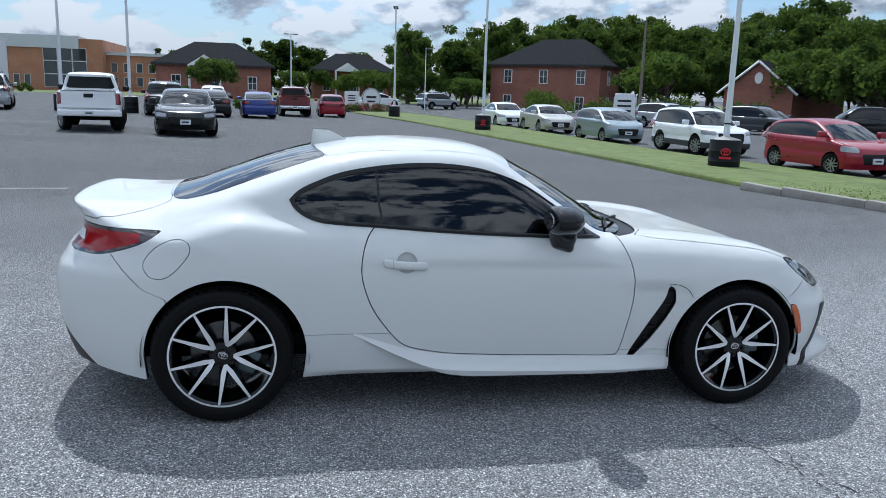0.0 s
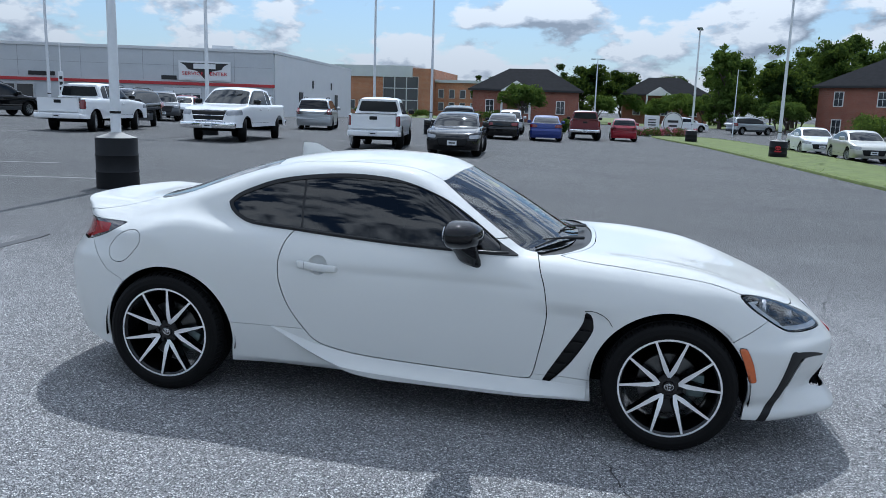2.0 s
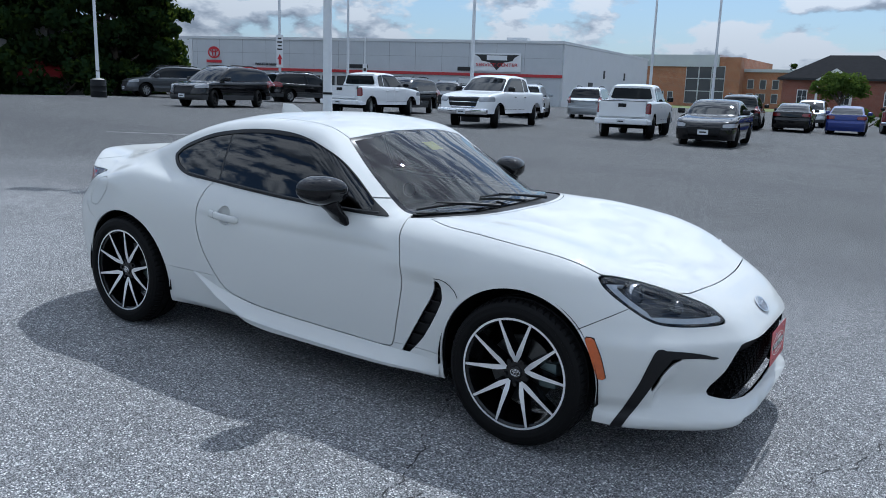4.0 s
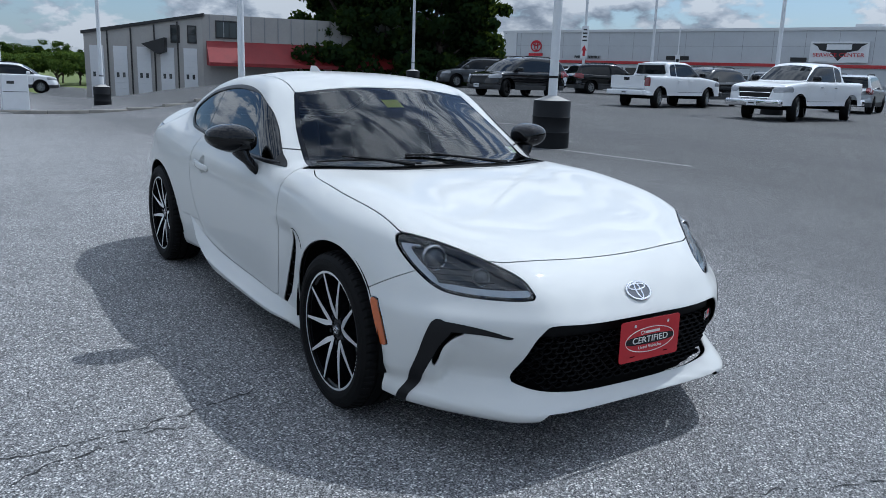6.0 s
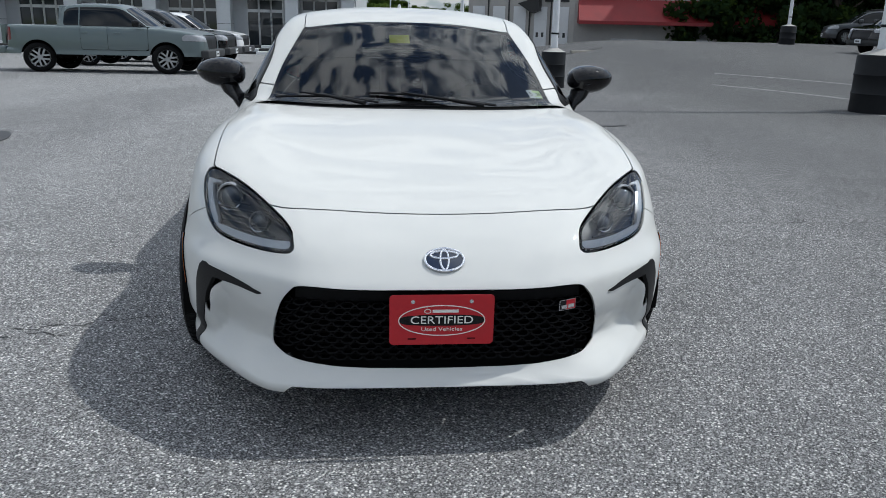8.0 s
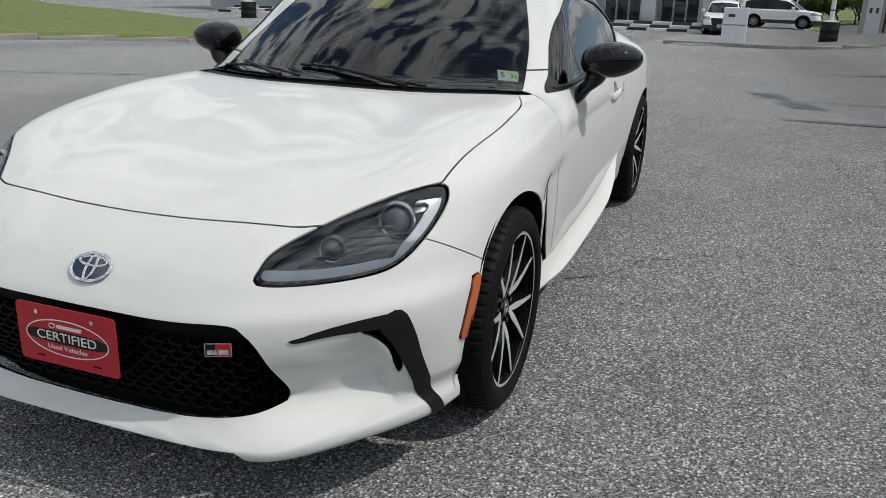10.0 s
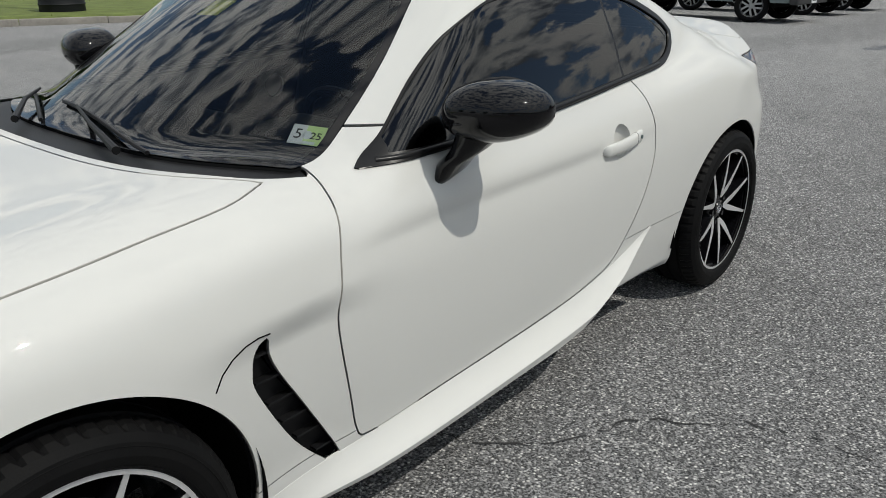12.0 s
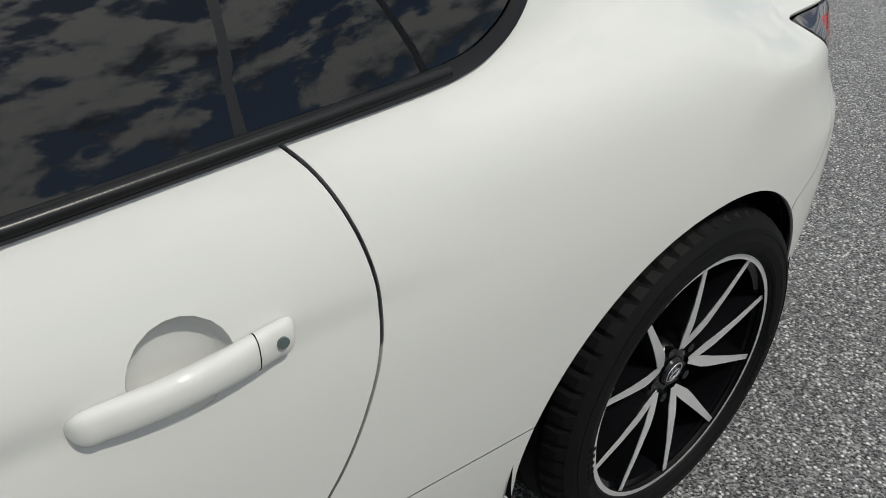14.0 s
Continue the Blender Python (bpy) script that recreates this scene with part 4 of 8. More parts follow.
def coupe_wheel(car, x, y, sgn, turn, proto=None):
    """Ten-spoke two-tone wheel; the outer face looks along +z before it is set upright."""
    m = pose(x, y * sgn, 0.315, -90 * sgn, 0, 0) @ pose(0, 0, 0, 0, 0, turn)
    if proto:
        hub = proto.copy()
        scene.collection.objects.link(hub)
        hub.parent, hub.matrix_basis = car, m
        for ch in proto.children:
            c = ch.copy()
            scene.collection.objects.link(c)
            c.parent = hub
            for sub in ch.children:
                d = sub.copy()
                scene.collection.objects.link(d)
                d.parent = c
        return hub
    bm = bmesh.new()
    add_lathe(bm, [(0.2385, 0.0), (0.239, -0.006), (0.234, -0.012), (0.222, -0.016), (0.218, -0.06), (0.208, -0.10), (0.204, -0.17), (0.215, -0.19), (0.225, -0.195)], 72)
    add_lathe(bm, [(0.0, -0.030), (0.03, -0.030), (0.060, -0.034), (0.070, -0.050), (0.068, -0.09), (0.0, -0.09)], 40)
    hub = part("wheel", bm, RIM_BLACK, car, "gloss black alloy wheel with machined ten-spoke face")
    hub.matrix_basis = m
    for k in range(5):
        a = 2 * math.pi * (k + 0.75) / 5
        bm = bmesh.new()
        add_cyl(bm, (0.053 * math.cos(a), 0.053 * math.sin(a), -0.045), (0.053 * math.cos(a), 0.053 * math.sin(a), -0.024), 0.010, seg=6)
        part("wheel_nut", bm, BLACK_GLOSS, hub, smooth=False)
    # each spoke narrows to the rim; two of them meet in a V at the hub
    for k in range(10):
        a1, pair = 2 * math.pi * k / 10, 1 if k % 2 == 0 else -1
        line = []
        for r, off, w, h in ((0.230, 0.0, 0.0052, -0.003), (0.16, 1.6, 0.0075, -0.008), (0.105, 4.2, 0.0105, -0.014), (0.084, 6.4, 0.0112, -0.018), (0.064, 11.0, 0.0092, -0.022), (0.046, 16.5, 0.0055, -0.026)):
            q = a1 + pair * radians(off)
            line.append((Vector((r * math.cos(q), r * math.sin(q), h)), w))
        face, deep = bmesh.new(), bmesh.new()
        rows, rows2 = [], []
        for i2, (p, w) in enumerate(line):
            e = (line[min(i2 + 1, 5)][0] - line[max(i2 - 1, 0)][0])
            n2 = Vector((-e.y, e.x, 0)).normalized()
            rows.append([face.verts.new(p + n2 * w * sx + Vector((0, 0, dz))) for sx, dz in ((1, -0.002), (1, 0), (-1, 0), (-1, -0.002))])
            rows2.append([deep.verts.new(p + n2 * w * sx + Vector((0, 0, dz))) for sx, dz in ((2.0, -0.045), (1.02, -0.0015), (-1.02, -0.0015), (-2.0, -0.045))])
        for bmx, rr in ((face, rows), (deep, rows2)):
            for a, b in zip(rr, rr[1:]):
                for c in range(3):
                    bmx.faces.new((a[c], a[c + 1], b[c + 1], b[c]))
            bmesh.ops.recalc_face_normals(bmx, faces=bmx.faces)
        sp = part("spoke", deep, RIM_BLACK, hub, smooth=False)
        part("spoke_face", face, MACHINED, sp, smooth=False)
    bm = bmesh.new()
    add_lathe(bm, [(0.2295, 0.0012), (0.2385, 0.0012), (0.2395, -0.003)], 72)
    part("rim_edge", bm, MACHINED, hub)
    bm = bmesh.new()
    add_lathe(bm, [(0.0, -0.0235), (0.026, -0.0235), (0.029, -0.028)], 32)
    part("centre_cap", bm, RIM_BLACK, hub)
    bm = bmesh.new()
    I = Matrix.Translation((0, 0, -0.0225))
    ellipse_ring(bm, 0.021, 0.015, 0.0016, I, 32), ellipse_ring(bm, 0.006, 0.013, 0.0013, I, 24), ellipse_ring(bm, 0.014, 0.005, 0.0013, I, 24, cy=0.005)
    part("cap_emblem", bm, CHROME, hub)
    # tyre with shoulder lugs
    bm = bmesh.new()
    seg = 240
    prof = [(0.232, -0.010), (0.2405, 0.004), (0.250, 0.011), (0.266, 0.0145), (0.288, 0.010), (0.302, 0.001), (0.3105, -0.013), (0.3145, -0.032), (0.3155, -0.040), (0.308, -0.042), (0.308, -0.051), (0.316, -0.053), (0.3165, -0.090), (0.308, -0.092), (0.308, -0.101), (0.3165, -0.103), (0.316, -0.14), (0.308, -0.142), (0.308, -0.151), (0.315, -0.153), (0.3105, -0.18), (0.29, -0.198), (0.25, -0.207), (0.222, -0.195)]
    rings = []
    for j, (r, h) in enumerate(prof):
        ring = []
        for k in range(seg):
            a = 2 * math.pi * k / seg
            rr = r - (0.0055 if k % 4 == 0 and j in (6, 7, 8, 20) else 0.0)
            ring.append(bm.verts.new((rr * math.cos(a), rr * math.sin(a), h)))
        rings.append(ring)
    for a, b in zip(rings, rings[1:]):
        for k in range(seg):
            bm.faces.new((a[k], a[(k + 1) % seg], b[(k + 1) % seg], b[k]))
    bmesh.ops.recalc_face_normals(bm, faces=bm.faces)
    part("tyre", bm, RUBBER, hub, smooth=False)
    bm = bmesh.new()
    ellipse_ring(bm, 0.2465, 0.2465, 0.0010, Matrix.Translation((0, 0, 0.0088)), 72)
    ellipse_ring(bm, 0.282, 0.282, 0.0010, Matrix.Translation((0, 0, 0.0118)), 72)
    for k in range(14):
        a = radians(40 + 3.6 * k + 180 * (k > 7))
        add_box(bm, (-0.0035, -0.006, 0), (0.0035, 0.006, 0.0012), m=Matrix.Rotation(a, 4, "Z") @ Matrix.Translation((0, 0.256, 0.0142)))
    part("sidewall_mark", bm, RUBBER, hub)
    bm = bmesh.new()
    add_lathe(bm, [(0.05, -0.075), (0.145, -0.085), (0.147, -0.088), (0.147, -0.098), (0.145, -0.10), (0.05, -0.10)], 48)
    part("brake_disc", bm, DISC, hub)
    bm = bmesh.new()
    add_box(bm, (0.085, -0.055, -0.13), (0.165, 0.055, -0.07), 0.012)
    add_box(bm, (0.095, -0.02, -0.072), (0.13, 0.02, -0.066), 0.004)
    part("brake_caliper", bm, CAST, hub)
    return hub


def coupe_mirror(s, car, sgn):
    out = 0.914 if sgn < 0 else 0.926
    bm = bmesh.new()
    def form(a, b, c):
        # a: outward along y, b: along x forward, c: up
        sp = lambda v, e: math.copysign(abs(v) ** e, v)
        yy = 0.116 * sp(a, 0.82)
        xx = (0.108 if b > 0 else 0.066) * sp(b, 0.8 if b > 0 else 0.48) * (1 - 0.22 * a) - 0.012 * a
        zz = (0.068 if c > 0 else 0.069) * sp(c, 0.85) * (1 - 0.20 * max(a, 0) - 0.05 * a)
        return (xx, sgn * yy, zz + 0.006 * a)
    add_blob(bm, (0.258, sgn * out, 0.968), 1, form)
    body = part("door_mirror", bm, BLACK_GLOSS, car, "gloss black door mirror")
    bm = bmesh.new()
    root = y_at(s, 0.306, 0.815)
    pts = [((0.262, 0.890, 0.945), 0.082, 0.052), ((0.272, 0.878, 0.915), 0.076, 0.046), ((0.284, 0.866, 0.885), 0.069, 0.040), ((0.295, root + 0.014, 0.852), 0.064, 0.034), ((0.303, root + 0.004, 0.825), 0.058, 0.026), ((0.306, root - 0.004, 0.808), 0.046, 0.014)]
    rings = []
    for (x, y, z), ax, ay in pts:
        rings.append([bm.verts.new((x + ax * math.cos(2 * math.pi * k / 20), sgn * (y + ay * math.sin(2 * math.pi * k / 20)), z + 0.012 * math.cos(2 * math.pi * k / 20) * -1)) for k in range(20)])
    for a, b in zip(rings, rings[1:]):
        for k in range(20):
            bm.faces.new((a[k], a[(k + 1) % 20], b[(k + 1) % 20], b[k]))
    bm.faces.new(rings[0][::-1]), bm.faces.new(rings[-1])
    bmesh.ops.recalc_face_normals(bm, faces=bm.faces)
    part("mirror_foot", bm, BLACK_GLOSS, body)
    bm = bmesh.new()
    m = Matrix.Translation((0.1955, sgn * (out - 0.006), 0.969)) @ Matrix.Rotation(radians(-90), 4, "Y") @ Matrix.Rotation(radians(90), 4, "Z")
    add_disc(bm, 0.066, 0.036, -0.002, 0.005, m, 36)
    part("mirror_glass", bm, MIRROR_GLASS, body)
    bm = bmesh.new()
    add_tube(bm, [(0.20, sgn * 0.825, 0.945), (0.28, sgn * 0.822, 0.942), (0.36, sgn * 0.85, 0.946), (0.372, sgn * 0.89, 0.95), (0.335, sgn * 0.965, 0.957), (0.25, sgn * 1.012, 0.964)], 0.0022, 6)
    part("mirror_seam", bm, BLACK_SATIN, body)


def coupe_skirt(s, car, sgn):
    """The side skirt: a shelf that leaves the body along the door's lower edge and ends in a sharp overhanging lip."""
    top = curve([(-0.80, 0.43), (-0.72, 0.415), (-0.66, 0.397), (-0.56, 0.362), (-0.45, 0.329), (-0.306, 0.301), (-0.164, 0.288), (0.116, 0.278), (0.6, 0.271), (1.0, 0.262)])
    low = curve([(-0.80, 0.428), (-0.72, 0.408), (-0.66, 0.379), (-0.5, 0.300), (-0.36, 0.238), (-0.24, 0.198), (-0.1, 0.185), (1.0, 0.183)])
    reach = curve([(-0.80, 0.0), (-0.70, 0.001), (-0.60, 0.018), (-0.48, 0.042), (-0.3, 0.054), (0.3, 0.054), (0.62, 0.044), (0.80, 0.020), (0.915, 0.0)])
    bm, rows = bmesh.new(), []
    for x in np.linspace(-0.70, 0.905, 90):
        zt, zl, w = float(top(x)), float(low(x)), float(reach(x))
        y0, yl = y_at(s, x, zt), y_at(s, x, max(zl, 0.20))
        drop = min(0.060, (zt - zl) * 0.72)
        section = [(y0 - 0.004, zt + 0.001)]
        for u in (0.0, 0.12, 0.3, 0.55, 0.8, 0.95):
            section.append((y0 + 0.0008 + w * (0.55 * u + 0.45 * u * u), zt - drop * (u + 0.10 * u * (1 - u))))
        yo = y0 + w
        section += [(yo + 0.0008, zt - drop * 1.03), (yo - 0.002, zt - drop - 0.10 * (zt - zl)), (yo - 0.006, zl + 0.10 * (zt - zl)), (min(yl, y0) - 0.002 - 0.012 * step(0.24, 0.20, zl), zl)]
        rows.append([bm.verts.new((x, sgn * y, z)) for y, z in section])
    for a, b in zip(rows, rows[1:]):
        for k in range(len(a) - 1):
            bm.faces.new((a[k], a[k + 1], b[k + 1], b[k]))
    bmesh.ops.recalc_face_normals(bm, faces=bm.faces)
    part("side_skirt", bm, PEARL, car, "flared white side skirt with a sharp lip")


def coupe_handle(s, car, sgn):
    """Pull bar over a scooped cup, with a lock at its rear end."""
    rear, front = y_at(s, -0.57, 0.74), y_at(s, -0.347, 0.74)

    def bar(xs, proud=0.0):
        bm, rings = bmesh.new(), []
        for x in xs:
            u = (x + 0.572) / 0.215
            z = 0.746 - 0.014 * u - 0.003 * math.sin(math.pi * u)
            base = rear * (1 - u) + front * u
            near = min(1.0, max(0.0, min(u / 0.07, (1 - u) / 0.09)))
            end = max(0.06, math.sqrt(1 - (1 - near) ** 2))
            h = 0.0205 * end * (1.0 - 0.10 * u) + proud
            t = 0.028 * (0.35 + 0.65 * math.sin(math.pi * min(max(u, 0.12), 0.88)) ** 0.5) * max(end, 0.1) + proud
            ring = []
            for k in range(16):
                q = 2 * math.pi * k / 16
                ring.append(bm.verts.new((x, sgn * (base - 0.004 + t * (0.5 + 0.5 * math.cos(q)) ** 0.8), z + h * math.copysign(abs(math.sin(q)) ** 0.8, math.sin(q)))))
            rings.append(ring)
        for a, b in zip(rings, rings[1:]):
            for k in range(16):
                bm.faces.new((a[k], a[(k + 1) % 16], b[(k + 1) % 16], b[k]))
        bm.faces.new(rings[0]), bm.faces.new(rings[-1])
        bmesh.ops.recalc_face_normals(bm, faces=bm.faces)
        return bm

    steps = 0.5 - 0.5 * np.cos(np.linspace(0.0, math.pi, 34))
    ob = part("door_handle", bar(-0.572 + 0.215 * steps), PEARL, car)
    bm, rings = bmesh.new(), []
    for u, d in ((1.0, 0.0), (0.97, 0.004), (0.9, 0.012), (0.75, 0.020), (0.5, 0.025), (0.2, 0.027)):
        rings.append([])
        for k in range(32):
            x, z = -0.461 + CUP[0] * u * math.cos(2 * math.pi * k / 32), 0.746 + CUP[1] * u * math.sin(2 * math.pi * k / 32)
            rings[-1].append(bm.verts.new((x, sgn * (y_at(s, x, z) - d), z)))
    for a, b in zip(rings, rings[1:]):
        for k in range(32):
            bm.faces.new((a[k], a[(k + 1) % 32], b[(k + 1) % 32], b[k]))
    bm.faces.new(rings[-1])
    bmesh.ops.recalc_face_normals(bm, faces=bm.faces)
    part("handle_cup", bm, PEARL, ob)
    yb = y_at(s, -0.55, 0.742)
    part("handle_joint", bar((-0.5270, -0.5260), 0.0005), DARK_VOID, ob)
    if sgn > 0:
        bm = bmesh.new()
        add_cyl(bm, (-0.551, yb + 0.004, 0.7445), (-0.551, yb + 0.0195, 0.7455), 0.0062, seg=20)
        part("key_lock", bm, CAST, ob)


def build_coupe():
    car = thing("coupe", "pearl white two-door sports coupe with black mirrors parked on asphalt", "car", at=TILT)
    s, P = build_shell()
    both = lambda name, key, mat, **k: [s.panel(name, P[key], mat, car, m, **k) for m in (1, -1)]
    s.panel("front_bumper", P["front_bumper"], PEARL, car)
    s.panel("rear_bumper", P["rear_bumper"], PEARL, car)
    s.panel("rear_valance", P["valance"], BLACK_SATIN, car, label="matte black lower rear valance")
    s.panel("bonnet", P["hood"], PEARL, car)
    s.panel("roof_panel", P["roof"], PEARL, car)
    s.panel("boot_lid", P["bootlid"], PEARL, car, label="white boot lid with upswept ducktail")
    both("door", "door", PEARL)
    both("front_fender", "fender", PEARL)
    both("rocker_panel", "rocker", PEARL)
    s.panel("body_side", P["body_side"], PEARL, car)
    s.panel("fuel_flap", P["flap"], PEARL, car, -1)
    s.panel("quarter_skin", P["fuel"], PEARL, car, 1, 0.0)
    both("window_trim", "trim", BELT_TRIM, lift=0.005)
    both("pillar_cover", "pillar", BELT_TRIM)
    both("door_window", "door_glass", GLASS_DARK, thick=0.0, label="dark tinted door glass")
    both("quarter_window", "quarter_glass", GLASS_DARK, thick=0.0)
    s.panel("windscreen", P["windscreen"], GLASS_WIND, car, thick=0.0)
    s.panel("windscreen_border", P["frit"], BLACK_GLOSS, car, thick=0.004)
    s.panel("rear_window", P["rear_window"], GLASS_DARK, car, thick=0.0)
    s.panel("rear_window_border", P["rear_frit"], BLACK_GLOSS, car, thick=0.004)
    s.panel("cowl_cover", P["cowl"], BLACK_SATIN, car, lift=-0.010)
    # dark lining behind the skin
    lining = P["door"] + P["body_side"] + P["fender"] + P["rocker"] + P["hood"] + P["roof"] + P["bootlid"] + P["front_bumper"] + P["rear_bumper"] + P["fuel"] + P["valance"]
    s.panel("inner_lining", lining, INTERIOR, car, 0, 0.0, -0.022)
    for m in (1, -1):
        s.panel("bumper_bezel", P["bezel"], BLACK_SATIN, car, m, 0.03, 0.003, label="matte black L-shaped bumper bezel")
        s.inset("bezel_pocket", P["pocket"], DARK_VOID, car, 0.035, m)
        s.inset("side_vent", P["vent"], BLACK_SATIN, car, 0.03, m)
        s.panel("side_marker", P["marker"], AMBER, car, m, 0.012, 0.006, "amber side marker")
        lamp = s.panel("headlight", P["lamp"], LENS, car, m, 0.0, -0.001, "clear headlight lens over a dark housing")
        headlight_inside(s, P, lamp, m)
        keep = s.rest
        s.rest = list(P["tail"])
        lens = s.cut("tail_lens", lambda x, y, z: np.minimum(np.minimum(0.858 - z, z - 0.757 - 0.32 * np.maximum(x + 1.84, 0)), -1.64 - x))
        border, s.rest = s.rest, lens
        clear = s.cut("tail_clear", lambda x, y, z: np.minimum(0.03 - np.abs(x + 1.945), 0.022 - np.abs(z - 0.812)))
        red, s.rest = s.rest, keep
        tl = s.panel("tail_light", border, TAIL_DARK, car, m, 0.02, 0.001, "red tail light with a smoked black edge")
        s.panel("red_lens", red, TAIL_RED, tl, m, 0.0, 0.0)
        s.panel("clear_lens", clear, LAMP_GREY, tl, m, 0.0, 0.001)
        coupe_mirror(s, car, m)
        coupe_handle(s, car, m)
        coupe_skirt(s, car, m)
    coupe_front(s, P, car)
    coupe_details(s, P, car)
    first = coupe_wheel(car, 1.2875, 0.862, 1, -11)
    for x, y, sg, turn in ((-1.2875, 0.872, 1, 20), (1.2875, 0.862, -1, 2), (-1.2875, 0.872, -1, -22)):
        coupe_wheel(car, x, y, sg, turn, first)
    return car


def headlight_inside(s, P, lamp, m):
    s.inset("headlight_housing", P["lamp"], LAMP_DARK, lamp, 0.05, m)
    rim = inside(rounded(LAMP, 5))
    keep, pan = s.rest, s.panels
    s.rest = list(P["lamp"])
    inner = s.cut("lamp_inner", lambda x, y, z: rim(y, z) - 0.009)
    edge = s.rest
    s.rest = inner
    guide = s.cut("lamp_guide", lambda x, y, z: np.minimum(0.030 - rim(y, z), np.maximum(0.622 + 0.02 * (y - 0.5) - z, np.minimum(y - 0.695, 0.738 - z))))
    s.panel("lamp_border", edge, BLACK_GLOSS, lamp, m, 0.03, -0.002)
    s.panel("light_guide", guide, LAMP_GREY, lamp, m, 0.02, -0.005, "pale grey running light guide")
    s.rest = keep
    for y, z, r in ((0.655, 0.688, 0.036), (0.548, 0.640, 0.026)):
        x = x_at(s, y, z) - 0.055
        bm = bmesh.new()
        a, d = Vector((x - 0.02, m * y, z)), Vector((0.9, m * 0.25, 0.12)).normalized()
        R = Matrix.Translation(a) @ d.to_track_quat("Z", "Y").to_matrix().to_4x4()
        add_lathe(bm, [(r * 1.30, 0.0), (r * 1.34, 0.022), (r * 1.22, 0.030), (r * 1.08, 0.028), (r * 0.99, 0.014)], 32, R)
        part("lamp_bezel", bm, LAMP_SILVER, lamp)
        bm = bmesh.new()
        add_lathe(bm, [(r, 0.01), (r * 0.98, 0.018), (r * 0.8, 0.030), (r * 0.5, 0.037), (0.0, 0.040)], 32, R)
        part("projector_lens", bm, PROJECTOR, lamp)
    # stepped shelves between the projectors and the outer reflector
    for k in range(5):
        z = 0.612 + 0.017 * k
        pts = [Vector((x_at(s, y, z) - 0.046, m * y, z)) for y in np.linspace(0.50 + 0.022 * k, 0.70, 7)]
        bm = bmesh.new()
        add_tube(bm, pts, 0.0035, 6)
        part("lamp_step", bm, LAMP_DARK, lamp)


def coupe_front(s, P, car):
    """Grille honeycomb, emblem, plate, badge."""
    s.inset("grille_back", P["grille"], DARK_VOID, car, 0.075)
    wall = new("grille_wall", s.mesh(P["grille"], 0, 0.02, -0.004, True))
    wall.data.materials.append(DARK_VOID)
    wall.parent = car
    outline = inside(rounded([(-0.517, 0.318), (-0.482, 0.44), (-0.445, 0.498), (-0.40, 0.518), (0.0, 0.514), (0.40, 0.518), (0.445, 0.498), (0.482, 0.44), (0.517, 0.318), (0.495, 0.290), (0.40, 0.275), (0.0, 0.258), (-0.40, 0.275), (-0.495, 0.290)], 4))
    bm = bmesh.new()
    pw, ph = 0.046, 0.021
    for j in range(14):
        for i in range(-13, 14):
            y, z = i * pw + (pw / 2 if j % 2 else 0), 0.262 + j * ph * 0.94
            if outline(np.array([y]), np.array([z]))[0] < 0.006 or z > 0.468:
                continue
            x = x_at(s, min(abs(y), 0.5), max(min(z, 0.50), 0.28)) - 0.030
            hexa = [(0.5, 0.0), (0.27, 0.5), (-0.27, 0.5), (-0.5, 0.0), (-0.27, -0.5), (0.27, -0.5)]
            o = [bm.verts.new((x, y + a * pw * 1.04, z + b * ph * 1.04)) for a, b in hexa]
            q = [bm.verts.new((x - 0.002, y + a * pw * 0.80, z + b * ph * 0.76)) for a, b in hexa]
            d = [bm.verts.new((x - 0.022, y + a * pw * 0.78, z + b * ph * 0.74)) for a, b in hexa]
            for k in range(6):
                n2 = (k + 1) % 6
                bm.faces.new((o[k], o[n2], q[n2], q[k])), bm.faces.new((q[k], q[n2], d[n2], d[k]))
    tagged(part("grille_mesh", bm, GRILLE_BLACK, car, "black honeycomb grille mesh", smooth=False), kind="stuff")
    bm = bmesh.new()
    top = [Vector((x_at(s, abs(y), 0.505) - 0.035, y, 0.492)) for y in np.linspace(-0.43, 0.43, 25)]
    for a, b in zip(top, top[1:]):
        q = [bm.verts.new(p) for p in (a + Vector((0, 0, 0.022)), b + Vector((0, 0, 0.022)), b - Vector((0, 0, 0.024)), a - Vector((0, 0, 0.024)))]
        bm.faces.new(q)
    bmesh.ops.remove_doubles(bm, verts=bm.verts, dist=1e-5)
    part("grille_bar", bm, GRILLE_BLACK, car)
    # oval emblem
    m = on_skin(s, (x_at(s, 0.0, 0.584), 0.0, 0.584))
    m.translation.y = 0.010
    bm = bmesh.new()
    add_disc(bm, 0.058, 0.037, -0.006, 0.004, m)
    em = part("front_emblem", bm, EMBLEM_BLUE, car, "chrome oval emblem on dark blue")
    bm = bmesh.new()
    k = m @ Matrix.Translation((0, 0, 0.005))
    ellipse_ring(bm, 0.058, 0.038, 0.0042, k), ellipse_ring(bm, 0.0125, 0.034, 0.0034, k, 32), ellipse_ring(bm, 0.041, 0.0125, 0.0034, k, 32, cy=0.016)
    part("emblem_ring", bm, CHROME, em)
    # red dealer plate
    pl = Matrix.Translation((2.150, -0.002, 0.432)) @ Matrix.Rotation(radians(90), 4, "Z") @ Matrix.Rotation(radians(90), 4, "X") @ Matrix.Rotation(radians(-2), 4, "X")
    bm = bmesh.new()
    w, h, c = 0.153, 0.0765, 0.012
    outl = []
    for cx, cy, a0 in ((w - c, h - c, 0), (-w + c, h - c, 90), (-w + c, -h + c, 180), (w - c, -h + c, 270)):
        outl += [(cx + c * math.cos(radians(a0 + q)), cy + c * math.sin(radians(a0 + q))) for q in (0, 30, 60, 90)]
    add_prism(bm, outl, 0, 0.0015, None)
